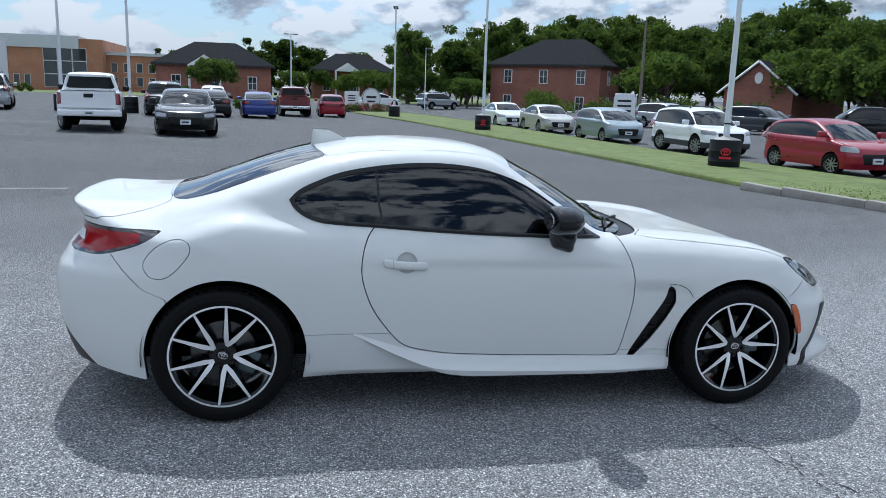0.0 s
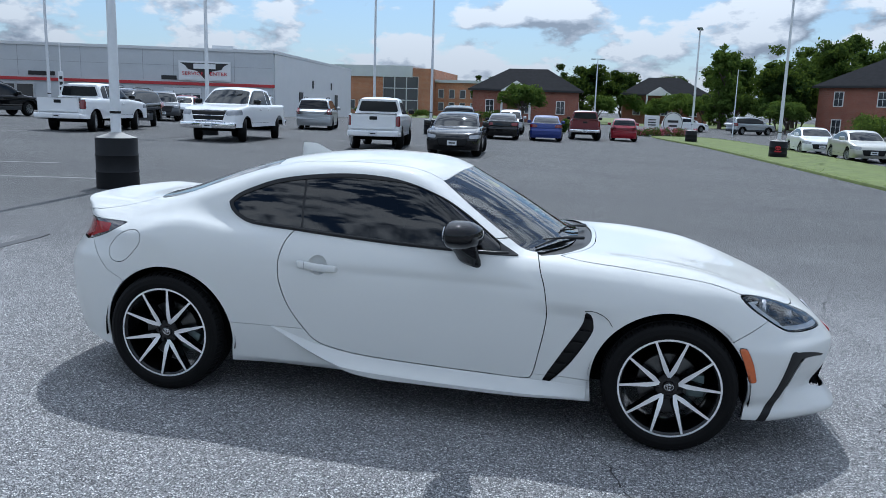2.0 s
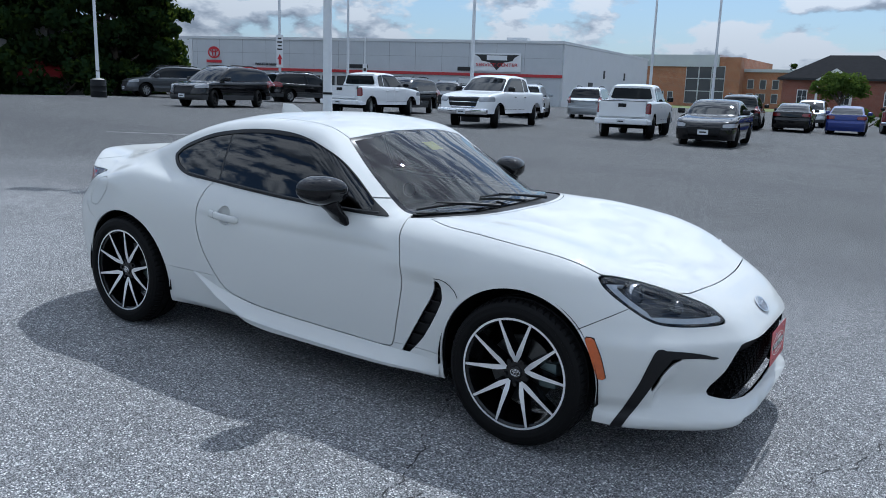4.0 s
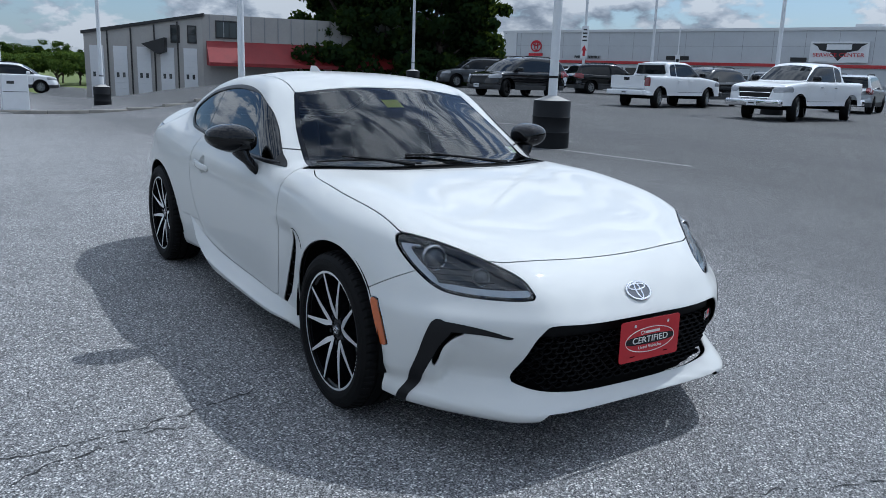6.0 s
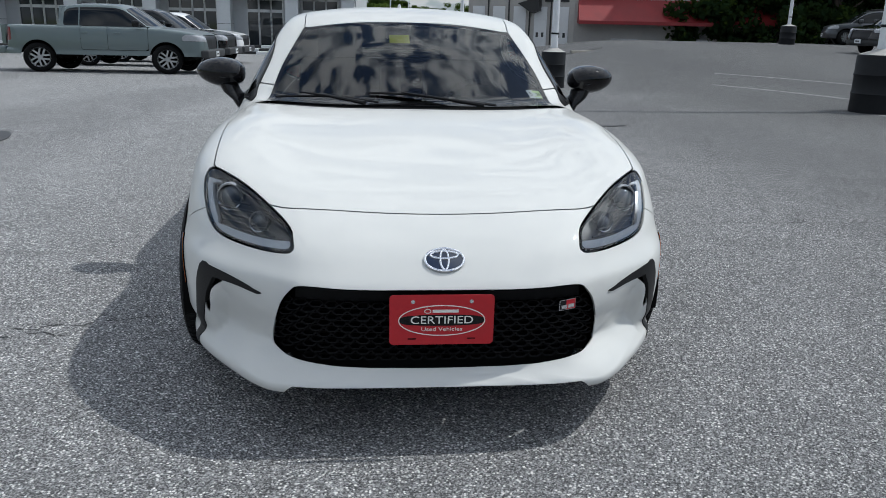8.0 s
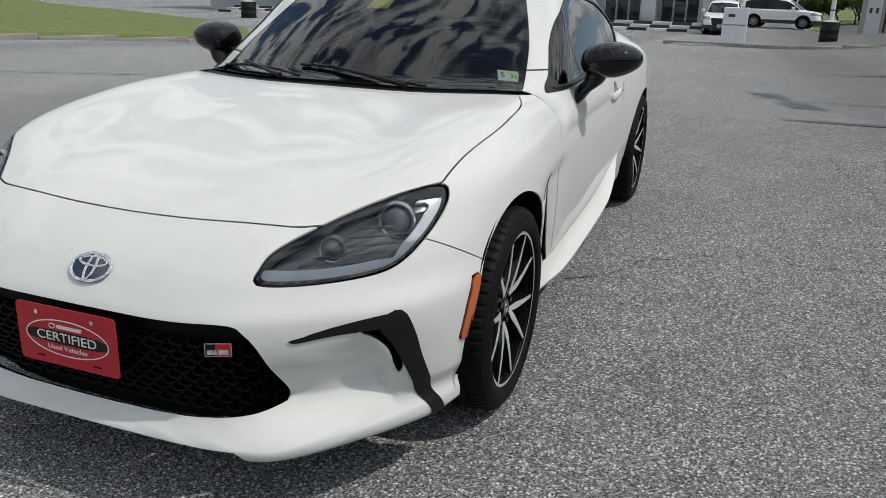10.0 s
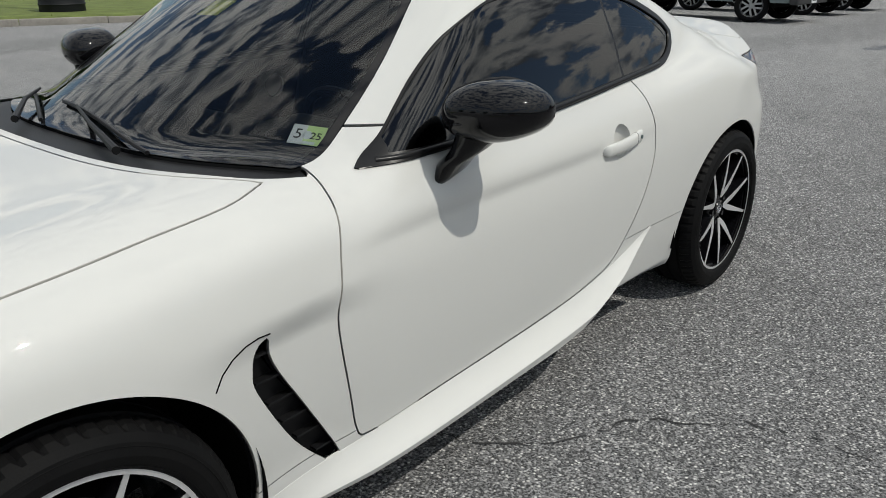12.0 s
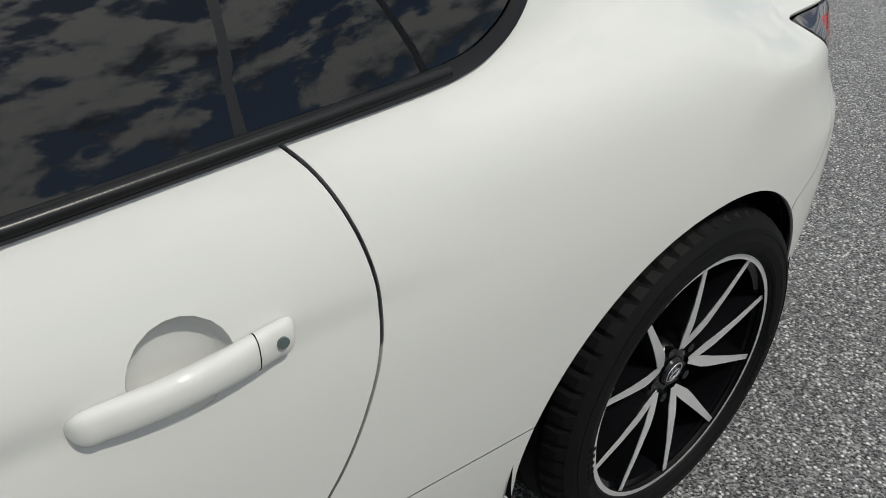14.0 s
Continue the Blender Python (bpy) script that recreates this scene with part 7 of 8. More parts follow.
def service_building():
    """Long pale dealership service building with a red band along its front."""
    a, b = Vector((-66.0, 51.5, 0)), Vector((-28.0, 63.0, 0))
    d = b - a
    L = d.length
    par = thing("service_building", "long pale grey metal service building with a red stripe", "building", "", Matrix.Translation((a.x, a.y, -0.3)) @ Matrix.Rotation(math.atan2(d.y, d.x), 4, "Z"))
    back = (46.1, 31.5)
    for nm, g, z0, z1, mat in (("wall", 0.0, -1.0, 6.1, PANEL_GREY), ("parapet", 0.1, 6.1, 6.35, PANEL_PALE)):
        bm = bmesh.new()
        add_prism(bm, [(-g, -g), (L + g, -g), (back[0] + g, back[1] + g), (-g, back[1] + g)], z0, z1)
        part(nm, bm, mat, par, smooth=False)
    way = Matrix.Translation((L, 0, 0)) @ Matrix.Rotation(math.atan2(back[1], back[0] - L), 4, "Z")
    flank = wall_box(par, "side_cladding", (0.3, -0.06, -1), (31.5, 0.0, 6.08), PANEL_PALE)
    flank.matrix_basis = way
    wall_box(par, "end_panel", (0.02, -0.10, -1), (1.7, 0.0, 6.08), PANEL_PALE, "plain white end panel")
    for k in range(14):
        wall_box(par, "panel_joint", (2.2 + k * (L - 3) / 14, -0.012, 3.5), (2.23 + k * (L - 3) / 14, 0.0, 6.08), JOINT_GREY)
    wall_box(par, "panel_joint", (1.8, -0.012, 4.78), (L - 0.1, 0.0, 4.80), JOINT_GREY)
    wall_box(par, "red_band", (6.4, -0.14, 3.10), (L + 0.12, 0.0, 3.36), STRIPE_RED, "red band along the wall")
    wall_box(par, "roof_unit", (L - 6.4, 6, 6.3), (L - 4.4, 8, 7.0), PANEL_GREY)
    # shopfront under the band
    for k in range(8):
        window(par, 7.6 + k * 1.55, 0, 0.35, 1.35, 2.4, "-y", FRAME_ALU, 0.08, 0, 1, "shopfront_window")
    for x in (23.5, L - 9.5):
        door = wall_box(par, "garage_door", (x, -0.03, 0.3), (x + 3.2, 0.01, 2.9), TRIM_GREY, "sectional garage door with windows")
        for r in range(5):
            bm = bmesh.new()
            add_box(bm, (x, -0.05, 0.3 + r * 0.52), (x + 3.2, -0.028, 0.3 + r * 0.52 + 0.49), 0.008)
            part("door_section", bm, PANEL_PALE, door, smooth=False)
        for r in (1, 2, 3):
            for c in range(4):
                bm = bmesh.new()
                add_box(bm, (x + 0.12 + c * 0.77, -0.06, 0.36 + r * 0.52), (x + 0.77 + c * 0.77, -0.045, 0.72 + r * 0.52))
                part("pane", bm, ROOM_GLASS, door, smooth=False)
    for x in (8.0, 23.0):
        wall_box(flank, "side_door", (x, -0.12, 0.2), (x + 1.3, -0.05, 2.9), TRIM_GREY)
    for x in (13.0, 21.0):
        wall_box(flank, "vent_louvre", (x, -0.13, 3.4), (x + 0.4, -0.05, 4.2), TRIM_GREY)
    # lettering and emblem shapes
    up = Matrix.Rotation(radians(90), 4, "X")
    text_mesh("PARTS & SERVICE", 0.36, SIGN_BLACK, "wall_letters", par, Matrix.Translation((10.4, -0.10, 3.70)) @ up, 0.04, wide=2.9)
    for x, w in ((18.8, 2.2), (30.0, 1.3)):
        wall_box(par, "wall_letter_bar", (x, -0.10, 3.55), (x + w, -0.02, 3.9), SIGN_BLACK)
    em = Matrix.Translation((4.2, -0.06, 4.75)) @ up
    bm = bmesh.new()
    ellipse_ring(bm, 0.62, 0.52, 0.075, em, 40), ellipse_ring(bm, 0.18, 0.46, 0.06, em, 28), ellipse_ring(bm, 0.42, 0.17, 0.06, em, 28, cy=0.24)
    logo = part("red_oval_emblem", bm, SIGN_RED, par)
    bm = bmesh.new()
    add_box(bm, (3.35, -0.12, 3.74), (5.05, -0.02, 4.02))
    part("emblem_bar", bm, SIGN_RED, logo, smooth=False)
    # service sign with a winged shield
    sx = L - 8.2
    bm = bmesh.new()
    add_box(bm, (sx, -0.16, 3.5), (sx + 4.5, -0.06, 5.2), 0.02)
    sign = part("service_sign", bm, SIGN_WHITE, par, "white service centre sign with black wings", smooth=False)
    bm = bmesh.new()
    add_prism(bm, [(sx + 0.15, 5.05), (sx + 4.35, 5.05), (sx + 3.9, 4.8), (sx + 3.7, 4.5), (sx + 2.9, 4.35), (sx + 2.25, 3.65), (sx + 1.6, 4.35), (sx + 0.8, 4.5), (sx + 0.6, 4.8)], 0.0, 0.02, Matrix.Translation((0, -0.165, 0)) @ up)
    part("winged_shield", bm, SIGN_BLACK, sign, smooth=False)
    bm = bmesh.new()
    add_box(bm, (sx + 1.3, -0.21, 4.55), (sx + 3.2, -0.19, 4.98)), add_box(bm, (sx + 0.4, -0.21, 3.6), (sx + 1.6, -0.19, 3.75)), add_box(bm, (sx + 2.9, -0.21, 3.6), (sx + 4.1, -0.19, 3.75))
    part("sign_bar", bm, SIGN_WHITE, sign, smooth=False)
    text_mesh("SERVICE CENTER", 0.42, SIGN_RED, "sign_letters", sign, Matrix.Translation((sx + 2.25, -0.205, 4.12)) @ up, 0.01, wide=3.9)


def brick_offices():
    par = thing("brick_offices", "modern orange brick office block with tall glazing", "building", "", Matrix.Translation((-46.6, 136, -0.6)))
    wall_box(par, "wall", (0, 0, -1), (17.5, 26, 8.9), BRICK_ORANGE)
    wall_box(par, "grey_cornice", (-14, -0.3, 7.3), (14.0, 6, 9.3), PANEL_GREY)
    wall_box(par, "grey_wing", (-14, 0.4, -1), (-0.05, 24, 7.3), PANEL_GREY)
    wall_box(par, "lower_wing", (17.5, 3, -1), (28, 24, 6.6), BRICK_ORANGE)
    wall_box(par, "wing_cornice", (17.4, 2.7, 6.6), (28.2, 24, 7.1), PANEL_GREY)
    for r in range(3):
        for c in range(3):
            window(par, 9.6 + c * 2.2, 0, 1.2 + r * 2.1, 2.0, 1.95, "-y", FRAME_ALU, 0.05, 0, 0)
    for c in range(5):
        for r in range(2):
            window(par, 18.7 + c * 2.0, 3, 1.6 + r * 2.3, 0.9, 1.4, "-y", FRAME_ALU, 0.05, 0, 0)
    for c in range(4):
        window(par, 1.2 + c * 1.6, 0, 1.4, 0.8, 1.6, "-y", FRAME_ALU, 0.05, 0, 0)


def workshop():
    """Taupe metal shed with roller doors and a long red awning."""
    a, b = Vector((-55.6, 7.6, 0)), Vector((-51.9, 14.6, 0))
    d = b - a
    L, z = 9.93, -1.75
    par = thing("workshop", "taupe metal workshop with roller doors and red awning", "building", "", Matrix.Translation((a.x, a.y, z)) @ Matrix.Rotation(math.atan2(d.y, d.x), 4, "Z") @ Matrix.Diagonal((0.80, 0.9, 0.93, 1)))
    bm = bmesh.new()
    v = [bm.verts.new(p) for p in ((0, 0, -1), (L, 0, -1), (L, 0, 6.8), (0, 0, 5.3), (0, 26, -1), (L, 26, -1), (L, 26, 6.8), (0, 26, 5.3))]
    for q in ((0, 1, 2, 3), (5, 4, 7, 6), (1, 5, 6, 2), (4, 0, 3, 7), (3, 2, 6, 7)):
        bm.faces.new([v[i] for i in q])
    part("wall", bm, SIDING, par, smooth=False)
    bm = bmesh.new()
    v = [bm.verts.new(p) for p in ((-0.15, -0.2, 5.28), (L + 0.15, -0.2, 6.83), (L + 0.15, 0.1, 6.83), (-0.15, 0.1, 5.28), (-0.15, -0.2, 5.5), (L + 0.15, -0.2, 7.05), (L + 0.15, 0.1, 7.05), (-0.15, 0.1, 5.5))]
    for q in ((0, 3, 2, 1), (4, 5, 6, 7), (0, 1, 5, 4), (2, 3, 7, 6)):
        bm.faces.new([v[i] for i in q])
    part("eave_trim", bm, SIGN_BLACK, par, smooth=False)
    for k in range(5):
        x = 0.45 + k * 1.95
        dr = wall_box(par, "roller_door", (x, -0.04, 0.0), (x + 1.15, 0.0, 4.5), PANEL_PALE, "pale roller door")
        for r in range(10):
            bm = bmesh.new()
            add_box(bm, (x, -0.06, 0.2 + r * 0.42), (x + 1.15, -0.038, 0.2 + r * 0.42 + 0.40), 0.008)
            part("slat", bm, PANEL_PALE, dr, smooth=False)
        bm = bmesh.new()
        add_box(bm, (x + 0.2, -0.075, 2.25), (x + 0.42, -0.055, 2.6)), add_box(bm, (x + 0.7, -0.075, 2.25), (x + 0.92, -0.055, 2.6))
        part("door_light", bm, ROOM_GLASS, dr, smooth=False)
    for x in (7.6, 9.0):
        window(par, x, 0, 4.95, 0.6, 1.1, "-y", SIGN_BLACK, 0.06, 0, 1)
    for k in range(1, 5):
        wall_box(par, "downpipe", (-0.05 + k * 1.95, -0.09, 0), (0.05 + k * 1.95, 0.0, 5.3 + k * 0.27), SIGN_BLACK)
    bm = bmesh.new()
    add_prism(bm, [(5.0, 4.7), (6.9, 5.2), (6.9, 4.2), (6.3, 4.0)], 0.0, 0.9, Matrix.Rotation(radians(90), 4, "X"))
    part("door_hood", bm, SIGN_BLACK, par, smooth=False)
    # the wing to its right, set at an angle, with the awning
    par2 = thing("workshop_office", "taupe metal office wing under a long red awning", "building", "", Matrix.Translation((b.x, b.y, z)) @ Matrix.Rotation(radians(80), 4, "Z") @ Matrix.Diagonal((0.9, 0.9, 0.93, 1)))
    wall_box(par2, "wall", (0, 0.02, -1), (24, 14, 7.0), SIDING)
    for k in range(22):
        wall_box(par2, "siding_rib", (0.5 + k * 1.05, -0.03, 3.6), (0.56 + k * 1.05, 0.02, 6.98), JOINT_GREY)
    window(par2, 2.0, 0, 5.4, 1.9, 1.1, "-y", SIGN_BLACK, 0.06, 1, 0)
    bm = bmesh.new()
    v = [bm.verts.new(p) for p in ((0.25, -1.6, 3.55), (16.0, -1.6, 3.55), (16.0, 0.0, 5.1), (0.25, 0.0, 5.1), (0.25, -1.6, 3.3), (16.0, -1.6, 3.3), (16.0, 0.0, 3.35), (0.25, 0.0, 3.35))]
    for q in ((0, 1, 2, 3), (4, 7, 6, 5), (0, 4, 5, 1), (1, 5, 6, 2), (3, 7, 4, 0)):
        bm.faces.new([v[i] for i in q])
    part("awning", bm, AWNING, par2, "sloping red metal awning", smooth=False)
    for x in (4.0, 9.8):
        window(par2, x, 0, 0.9, 1.9, 1.3, "-y", FRAME_ALU, 0.06, 1, 0)
    wall_box(par2, "office_door", (6.6, -0.08, 0.0), (7.7, 0.0, 2.15), SIGN_RED, "bright red door")


def showroom():
    """Grey panelled showroom with square columns and glass entrances."""
    par = thing("showroom", "grey panelled showroom with glass entrance doors", "building", "", Matrix.Translation((-41.8, -0.6, -0.52)) @ Matrix.Rotation(radians(-93.0), 4, "Z"))
    # local x runs along the front to the south, +y looks out to the car park
    wall_box(par, "back_wall", (0, -14, -1), (34, -0.9, 6.6), PANEL_GREY)
    wall_box(par, "fascia", (-0.2, -0.9, 2.95), (34, 0.5, 6.6), PANEL_GREY, "grey panelled fascia")
    for r in range(3):
        wall_box(par, "panel_joint", (-0.2, 0.5, 3.0 + r * 1.2), (34, 0.512, 3.02 + r * 1.2), JOINT_GREY)
    for c in range(23):
        wall_box(par, "panel_joint", (c * 1.5, 0.5, 2.96), (c * 1.5 + 0.02, 0.512, 6.58), JOINT_GREY)
    wall_box(par, "fascia_band", (-0.25, 0.5, 2.82), (34, 0.6, 2.95), PANEL_PALE)
    for x in (0.0, 3.1, 6.8, 10.8, 15.0, 19.2, 23.4):
        col = wall_box(par, "column", (x, -0.3, -0.4), (x + 0.72, 0.48, 2.94), PANEL_GREY)
        wall_box(col, "column_joint", (x - 0.004, -0.3, 1.4), (x + 0.724, 0.486, 1.42), TRIM_GREY)
    for x, n in ((1.0, 3), (4.1, 3), (7.8, 4), (11.8, 4), (16.0, 4), (20.2, 4)):
        w = 0.68
        for k in range(n):
            window(par, x + w * (k + 0.5), -0.88, 0.06, w - 0.10, 2.0, "+y", FRAME_ALU, 0.08, 0, 0, "glass_door")
            window(par, x + w * (k + 0.5), -0.88, 2.22, w - 0.10, 0.5, "+y", FRAME_ALU, 0.08, 0, 0, "top_light")
    # chequered paving that climbs to the doors in three low steps
    for k in range(31):
        for r in range(3):
            wall_box(par, "white_paver" if (k + r) % 2 else "dark_paver", (-1.0 + k * 1.0, 0.8 + r * 0.8, -0.4), (-0.004 + k * 1.0, 1.596 + r * 0.8, 0.32 - 0.14 * r), SIGN_WHITE if (k + r) % 2 else SIGN_BLACK)


def chapel():
    par = thing("gabled_brick_building", "brick building with a white-edged gable behind trees", "building", "", Matrix.Translation((39.1, 62.5, -0.3)) @ Matrix.Rotation(radians(-55), 4, "Z"))
    bm = bmesh.new()
    v = [bm.verts.new(p) for p in ((0, 0, -1), (6.2, 0, -1), (6.2, 0, 2.9), (3.1, 0, 5.3), (0, 0, 2.9), (0, 14, -1), (6.2, 14, -1), (6.2, 14, 2.9), (3.1, 14, 5.3), (0, 14, 2.9))]
    for q in ((0, 1, 2, 3, 4), (1, 6, 7, 2), (0, 4, 9, 5)):
        bm.faces.new([v[i] for i in q])
    part("wall", bm, BRICK_RED, par, smooth=False)
    for sx in (-1, 1):
        bm = bmesh.new()
        a, b = Vector((3.1 + sx * 3.6, -0.3, 2.55)), Vector((3.1, -0.3, 5.42))
        q = [bm.verts.new(p) for p in (a, b, b + Vector((0, 14.6, 0)), a + Vector((0, 14.6, 0)), a + Vector((0, 0, 0.16)), b + Vector((0, 0, 0.16)), b + Vector((0, 14.6, 0.16)), a + Vector((0, 14.6, 0.16)))]
        for f in ((0, 1, 2, 3), (4, 7, 6, 5), (0, 4, 5, 1), (0, 3, 7, 4)):
            bm.faces.new([q[i] for i in f])
        bmesh.ops.recalc_face_normals(bm, faces=bm.faces)
        roof = part("roof", bm, SHINGLE, par, smooth=False)
        bm = bmesh.new()
        add_tube(bm, [a + Vector((0, -0.06, 0.02)), b + Vector((0, -0.06, 0.02))], 0.11, 4)
        part("barge_board", bm, WHITE_TRIM, roof, smooth=False)
    bm = bmesh.new()
    add_disc(bm, 0.35, 0.5, 0, 0.08, Matrix.Translation((3.1, -0.02, 4.0)) @ Matrix.Rotation(radians(90), 4, "X"))
    part("gable_vent", bm, WHITE_TRIM, par)


def strip(name, pts, w, mat, label, category, lift=0.004, seed=0, rough=0.0):
    """A thin flat ribbon on the ground, with an uneven edge."""
    rng = np.random.default_rng(seed)
    fine = []
    for (x0, y0), (x1, y1) in zip(pts, pts[1:]):
        n = max(2, int(math.hypot(x1 - x0, y1 - y0) / (0.03 if rough else 0.6)))
        fine += [(x0 + (x1 - x0) * k / n, y0 + (y1 - y0) * k / n) for k in range(n)]
    fine.append(pts[-1])
    bm, prev = bmesh.new(), None
    off = 0.0
    for i, (x, y) in enumerate(fine):
        a, b = fine[max(i - 1, 0)], fine[min(i + 1, len(fine) - 1)]
        d = Vector((b[0] - a[0], b[1] - a[1], 0)).normalized()
        off = 0.82 * off + rng.normal(0, rough)
        n = Vector((-d.y, d.x, 0))
        ww = w * (1 if not rough else rng.uniform(0.25, 1.2))
        c = Vector((x, y, 0)) + n * off
        l, r = c + n * ww / 2, c - n * ww / 2
        cur = [bm.verts.new((p.x, p.y, gz(p.x, p.y) + lift)) for p in (l, r)]
        if prev and not (rough and rng.random() < 0.27):
            bm.faces.new((prev[0], prev[1], cur[1], cur[0]))
        prev = cur
    bmesh.ops.recalc_face_normals(bm, faces=bm.faces)
    ob = mesh_ob(name, bm, mat, smooth=False)
    return tagged(ob, label, category, kind="structure")


# ---- put the place together ----
build_ground()
car_park_cracks = (
    [(1.25, -2.6), (1.20, -1.90), (1.18, -1.67), (1.12, -1.41), (1.08, -1.26), (1.01, -1.09), (0.94, -0.83), (0.6, -0.2), (0.25, 0.5), (0.10, 0.925), (-0.02, 1.01), (-0.17, 1.14), (-0.39, 1.34), (-0.44, 1.58), (-0.43, 1.86), (-0.5, 2.9), (-0.3, 4.2)],
    [(-4.4, 1.6), (-3.12, 2.10), (-2.41, 2.20), (-1.86, 2.30), (-0.9, 2.5), (0.4, 3.1), (1.6, 3.0)],
    [(1.22, -1.41), (1.24, -1.62), (1.28, -1.84), (1.5, -2.3), (1.6, -3.2)],
    [(2.4, -0.4), (3.0, 1.2), (2.8, 2.4), (3.3, 3.8), (3.1, 6.0)],
    [(-6.0, -3.0), (-4.0, -2.2), (-2.6, -2.4), (-1.9, -3.0)],
    [(-2.8, 3.2), (-3.4, 4.6), (-3.1, 6.6), (-3.9, 9.0)],
)
for i, pts in enumerate(car_park_cracks):
    strip("asphalt_crack", pts, 0.0075, CRACK, "thin dark crack in the asphalt", "crack", 0.003, 30 + i, 0.012)
for i, pts in enumerate(([(-6.6, 7.33), (-4.0, 7.75)], [(-7.6, 8.6), (-13.0, 7.6)], [(-3.9, -9.0), (-4.62, -5.7)], [(-16.0, 9.0), (-10.5, 10.6)], [(-9.5, -7.0), (-10.4, -3.6)], [(-20.0, 16.0), (-19.0, 21.0)], [(-3.0, 26.5), (-12.0, 27.5)])):
    strip("parking_line", pts, 0.09, PAINT_LINE, "faded white parking line", "road marking", 0.004, 50 + i)
for x, y, a, b, t in ((-4.82, 2.3, 0.07, 0.62, 4), (-3.6, -3.8, 0.5, 0.22, 20)):
    bm = bmesh.new()
    add_disc(bm, a, b, 0.0, 0.0035, Matrix.Translation((x, y, gz(x, y))) @ Matrix.Rotation(radians(t), 4, "Z"))
    tagged(mesh_ob("oil_stain", bm, STAIN), "dark oil stain on the asphalt", "stain", kind="structure")

turf("grass_verge", [(8.9, 3.0), (8.25, 8.3), (8.5, 14.5), (8.3, 21), (7.9, 31), (7.2, 45), (5.2, 62), (6.2, 66), (10.4, 64), (12.0, 48), (12.4, 34), (12.8, 22), (13.4, 15), (13.6, 8), (13.2, 3)], "mown green grass verge beside the car park", 0.10, 26000, 5)
turf("grass_bank", [(-38, -40), (-29, -24), (-23, -17), (-18, -13.2), (-15, -11.3), (-12.5, -11.5), (-8.0, -13.6), (-2.0, -16.0), (6, -17.5), (30, -20), (60, -24), (60, -80), (-50, -80)], "green grass bank behind a low kerb", 0.14, 26000, 6)
kerb([(8.5, 3.2), (8.15, 6.4), (7.9, 8.2), (7.85, 9.4)], "worn concrete kerb at the end of the verge")
kerb([(-18.1, -13.0), (-15, -11.1), (-12.5, -11.3), (-8.0, -13.45), (-2.0, -15.85)], "low concrete kerb along the grass bank")
turf("far_lawn", [(-120, 112), (-40, 108), (10, 100), (60, 96), (120, 80), (200, 60), (200, 220), (-120, 220)], "distant green lawn", 0.05)
turf("west_lawn", [(-90, -60), (-88, 8), (-92, 30), (-140, 60), (-240, 60), (-240, -60)], "distant green lawn", 0.05)

POLE_LABEL = "tall white car park light pole in a black drum"
light_pole(-7.05, 7.5, POLE_LABEL, 8.6, drum=(0.345, 0.84), turn=20)
light_pole(10.6, 14.7, POLE_LABEL, 8.6, turn=10, mark=True)
light_pole(9.2, 35.0, POLE_LABEL, 7.7, turn=80, mark=True)
light_pole(7.2, 53.0, POLE_LABEL, 7.8, turn=80)
light_pole(-8.8, 41.0, POLE_LABEL, 9.5)
light_pole(-11.9, 39.8, POLE_LABEL, 9.5)
light_pole(-14.7, 25.3, POLE_LABEL, 9.0)
light_pole(-26.7, 31.6, POLE_LABEL, 9.0)
light_pole(-14.5, 4.3, POLE_LABEL, 8.6, drum=(0.29, 0.84))
light_pole(-30.1, 4.0, POLE_LABEL, 8.6, drum=(0.33, 0.84))
light_pole(-32.9, 20.1, POLE_LABEL, 8.6, drum=(0.37, 0.84))
light_pole(-6.6, -16.2, POLE_LABEL, 8.6, drum=(0.48, 0.90))
light_pole(-34.0, -24.2, POLE_LABEL, 8.6)
light_pole(0.3, 80.5, "slim pale street light pole beyond the lawn", 7.2, None, 2, band=False)
light_pole(-86.0, 2.9, "slim distant light pole", 6.2, None, 1, band=False), light_pole(-86.0, 4.9, "slim distant light pole", 5.4, None, 1, band=False)
light_pole(24.8, 49.8, "weathered timber utility pole with one lamp arm", 7.4, None, 1, band=False, r=0.14, category="utility pole", mat=WOOD_POLE, turn=150)
light_pole(12.9, 72.0, "slim pale street light pole beyond the lawn", 6.0, None, 1, band=False, r=0.06)

# direction sign on a pole
sgn = thing("direction_sign", "white direction sign with a red arrow on a pole", "sign", "", Matrix.Translation((-30.6, 30.2, gz(-30.6, 30.2))) @ Matrix.Rotation(radians(44), 4, "Z"))
bm = bmesh.new()
add_cyl(bm, (0, 0, -0.1), (0, 0, 8.4), 0.075, seg=14)
part("post", bm, POLE_WHITE, sgn)
bm = bmesh.new()
add_lathe(bm, [(0.36, -0.05), (0.36, 0.8), (0.3, 0.84)], 28)
part("base_cover", bm, DRUM, sgn)
bm = bmesh.new()
add_box(bm, (-0.19, -0.14, 1.95), (0.19, -0.07, 3.75), 0.01)
face_board = part("board", bm, SIGN_WHITE, sgn, smooth=False)
bm = bmesh.new()
add_prism(bm, [(-0.07, 2.1), (0.07, 2.1), (0.07, 2.4), (0.15, 2.4), (0, 2.7), (-0.15, 2.4), (-0.07, 2.4)], 0.0, 0.012, Matrix.Translation((0, -0.142, 0)) @ Matrix.Rotation(radians(90), 4, "X"))
part("arrow", bm, SIGN_RED, face_board, smooth=False)
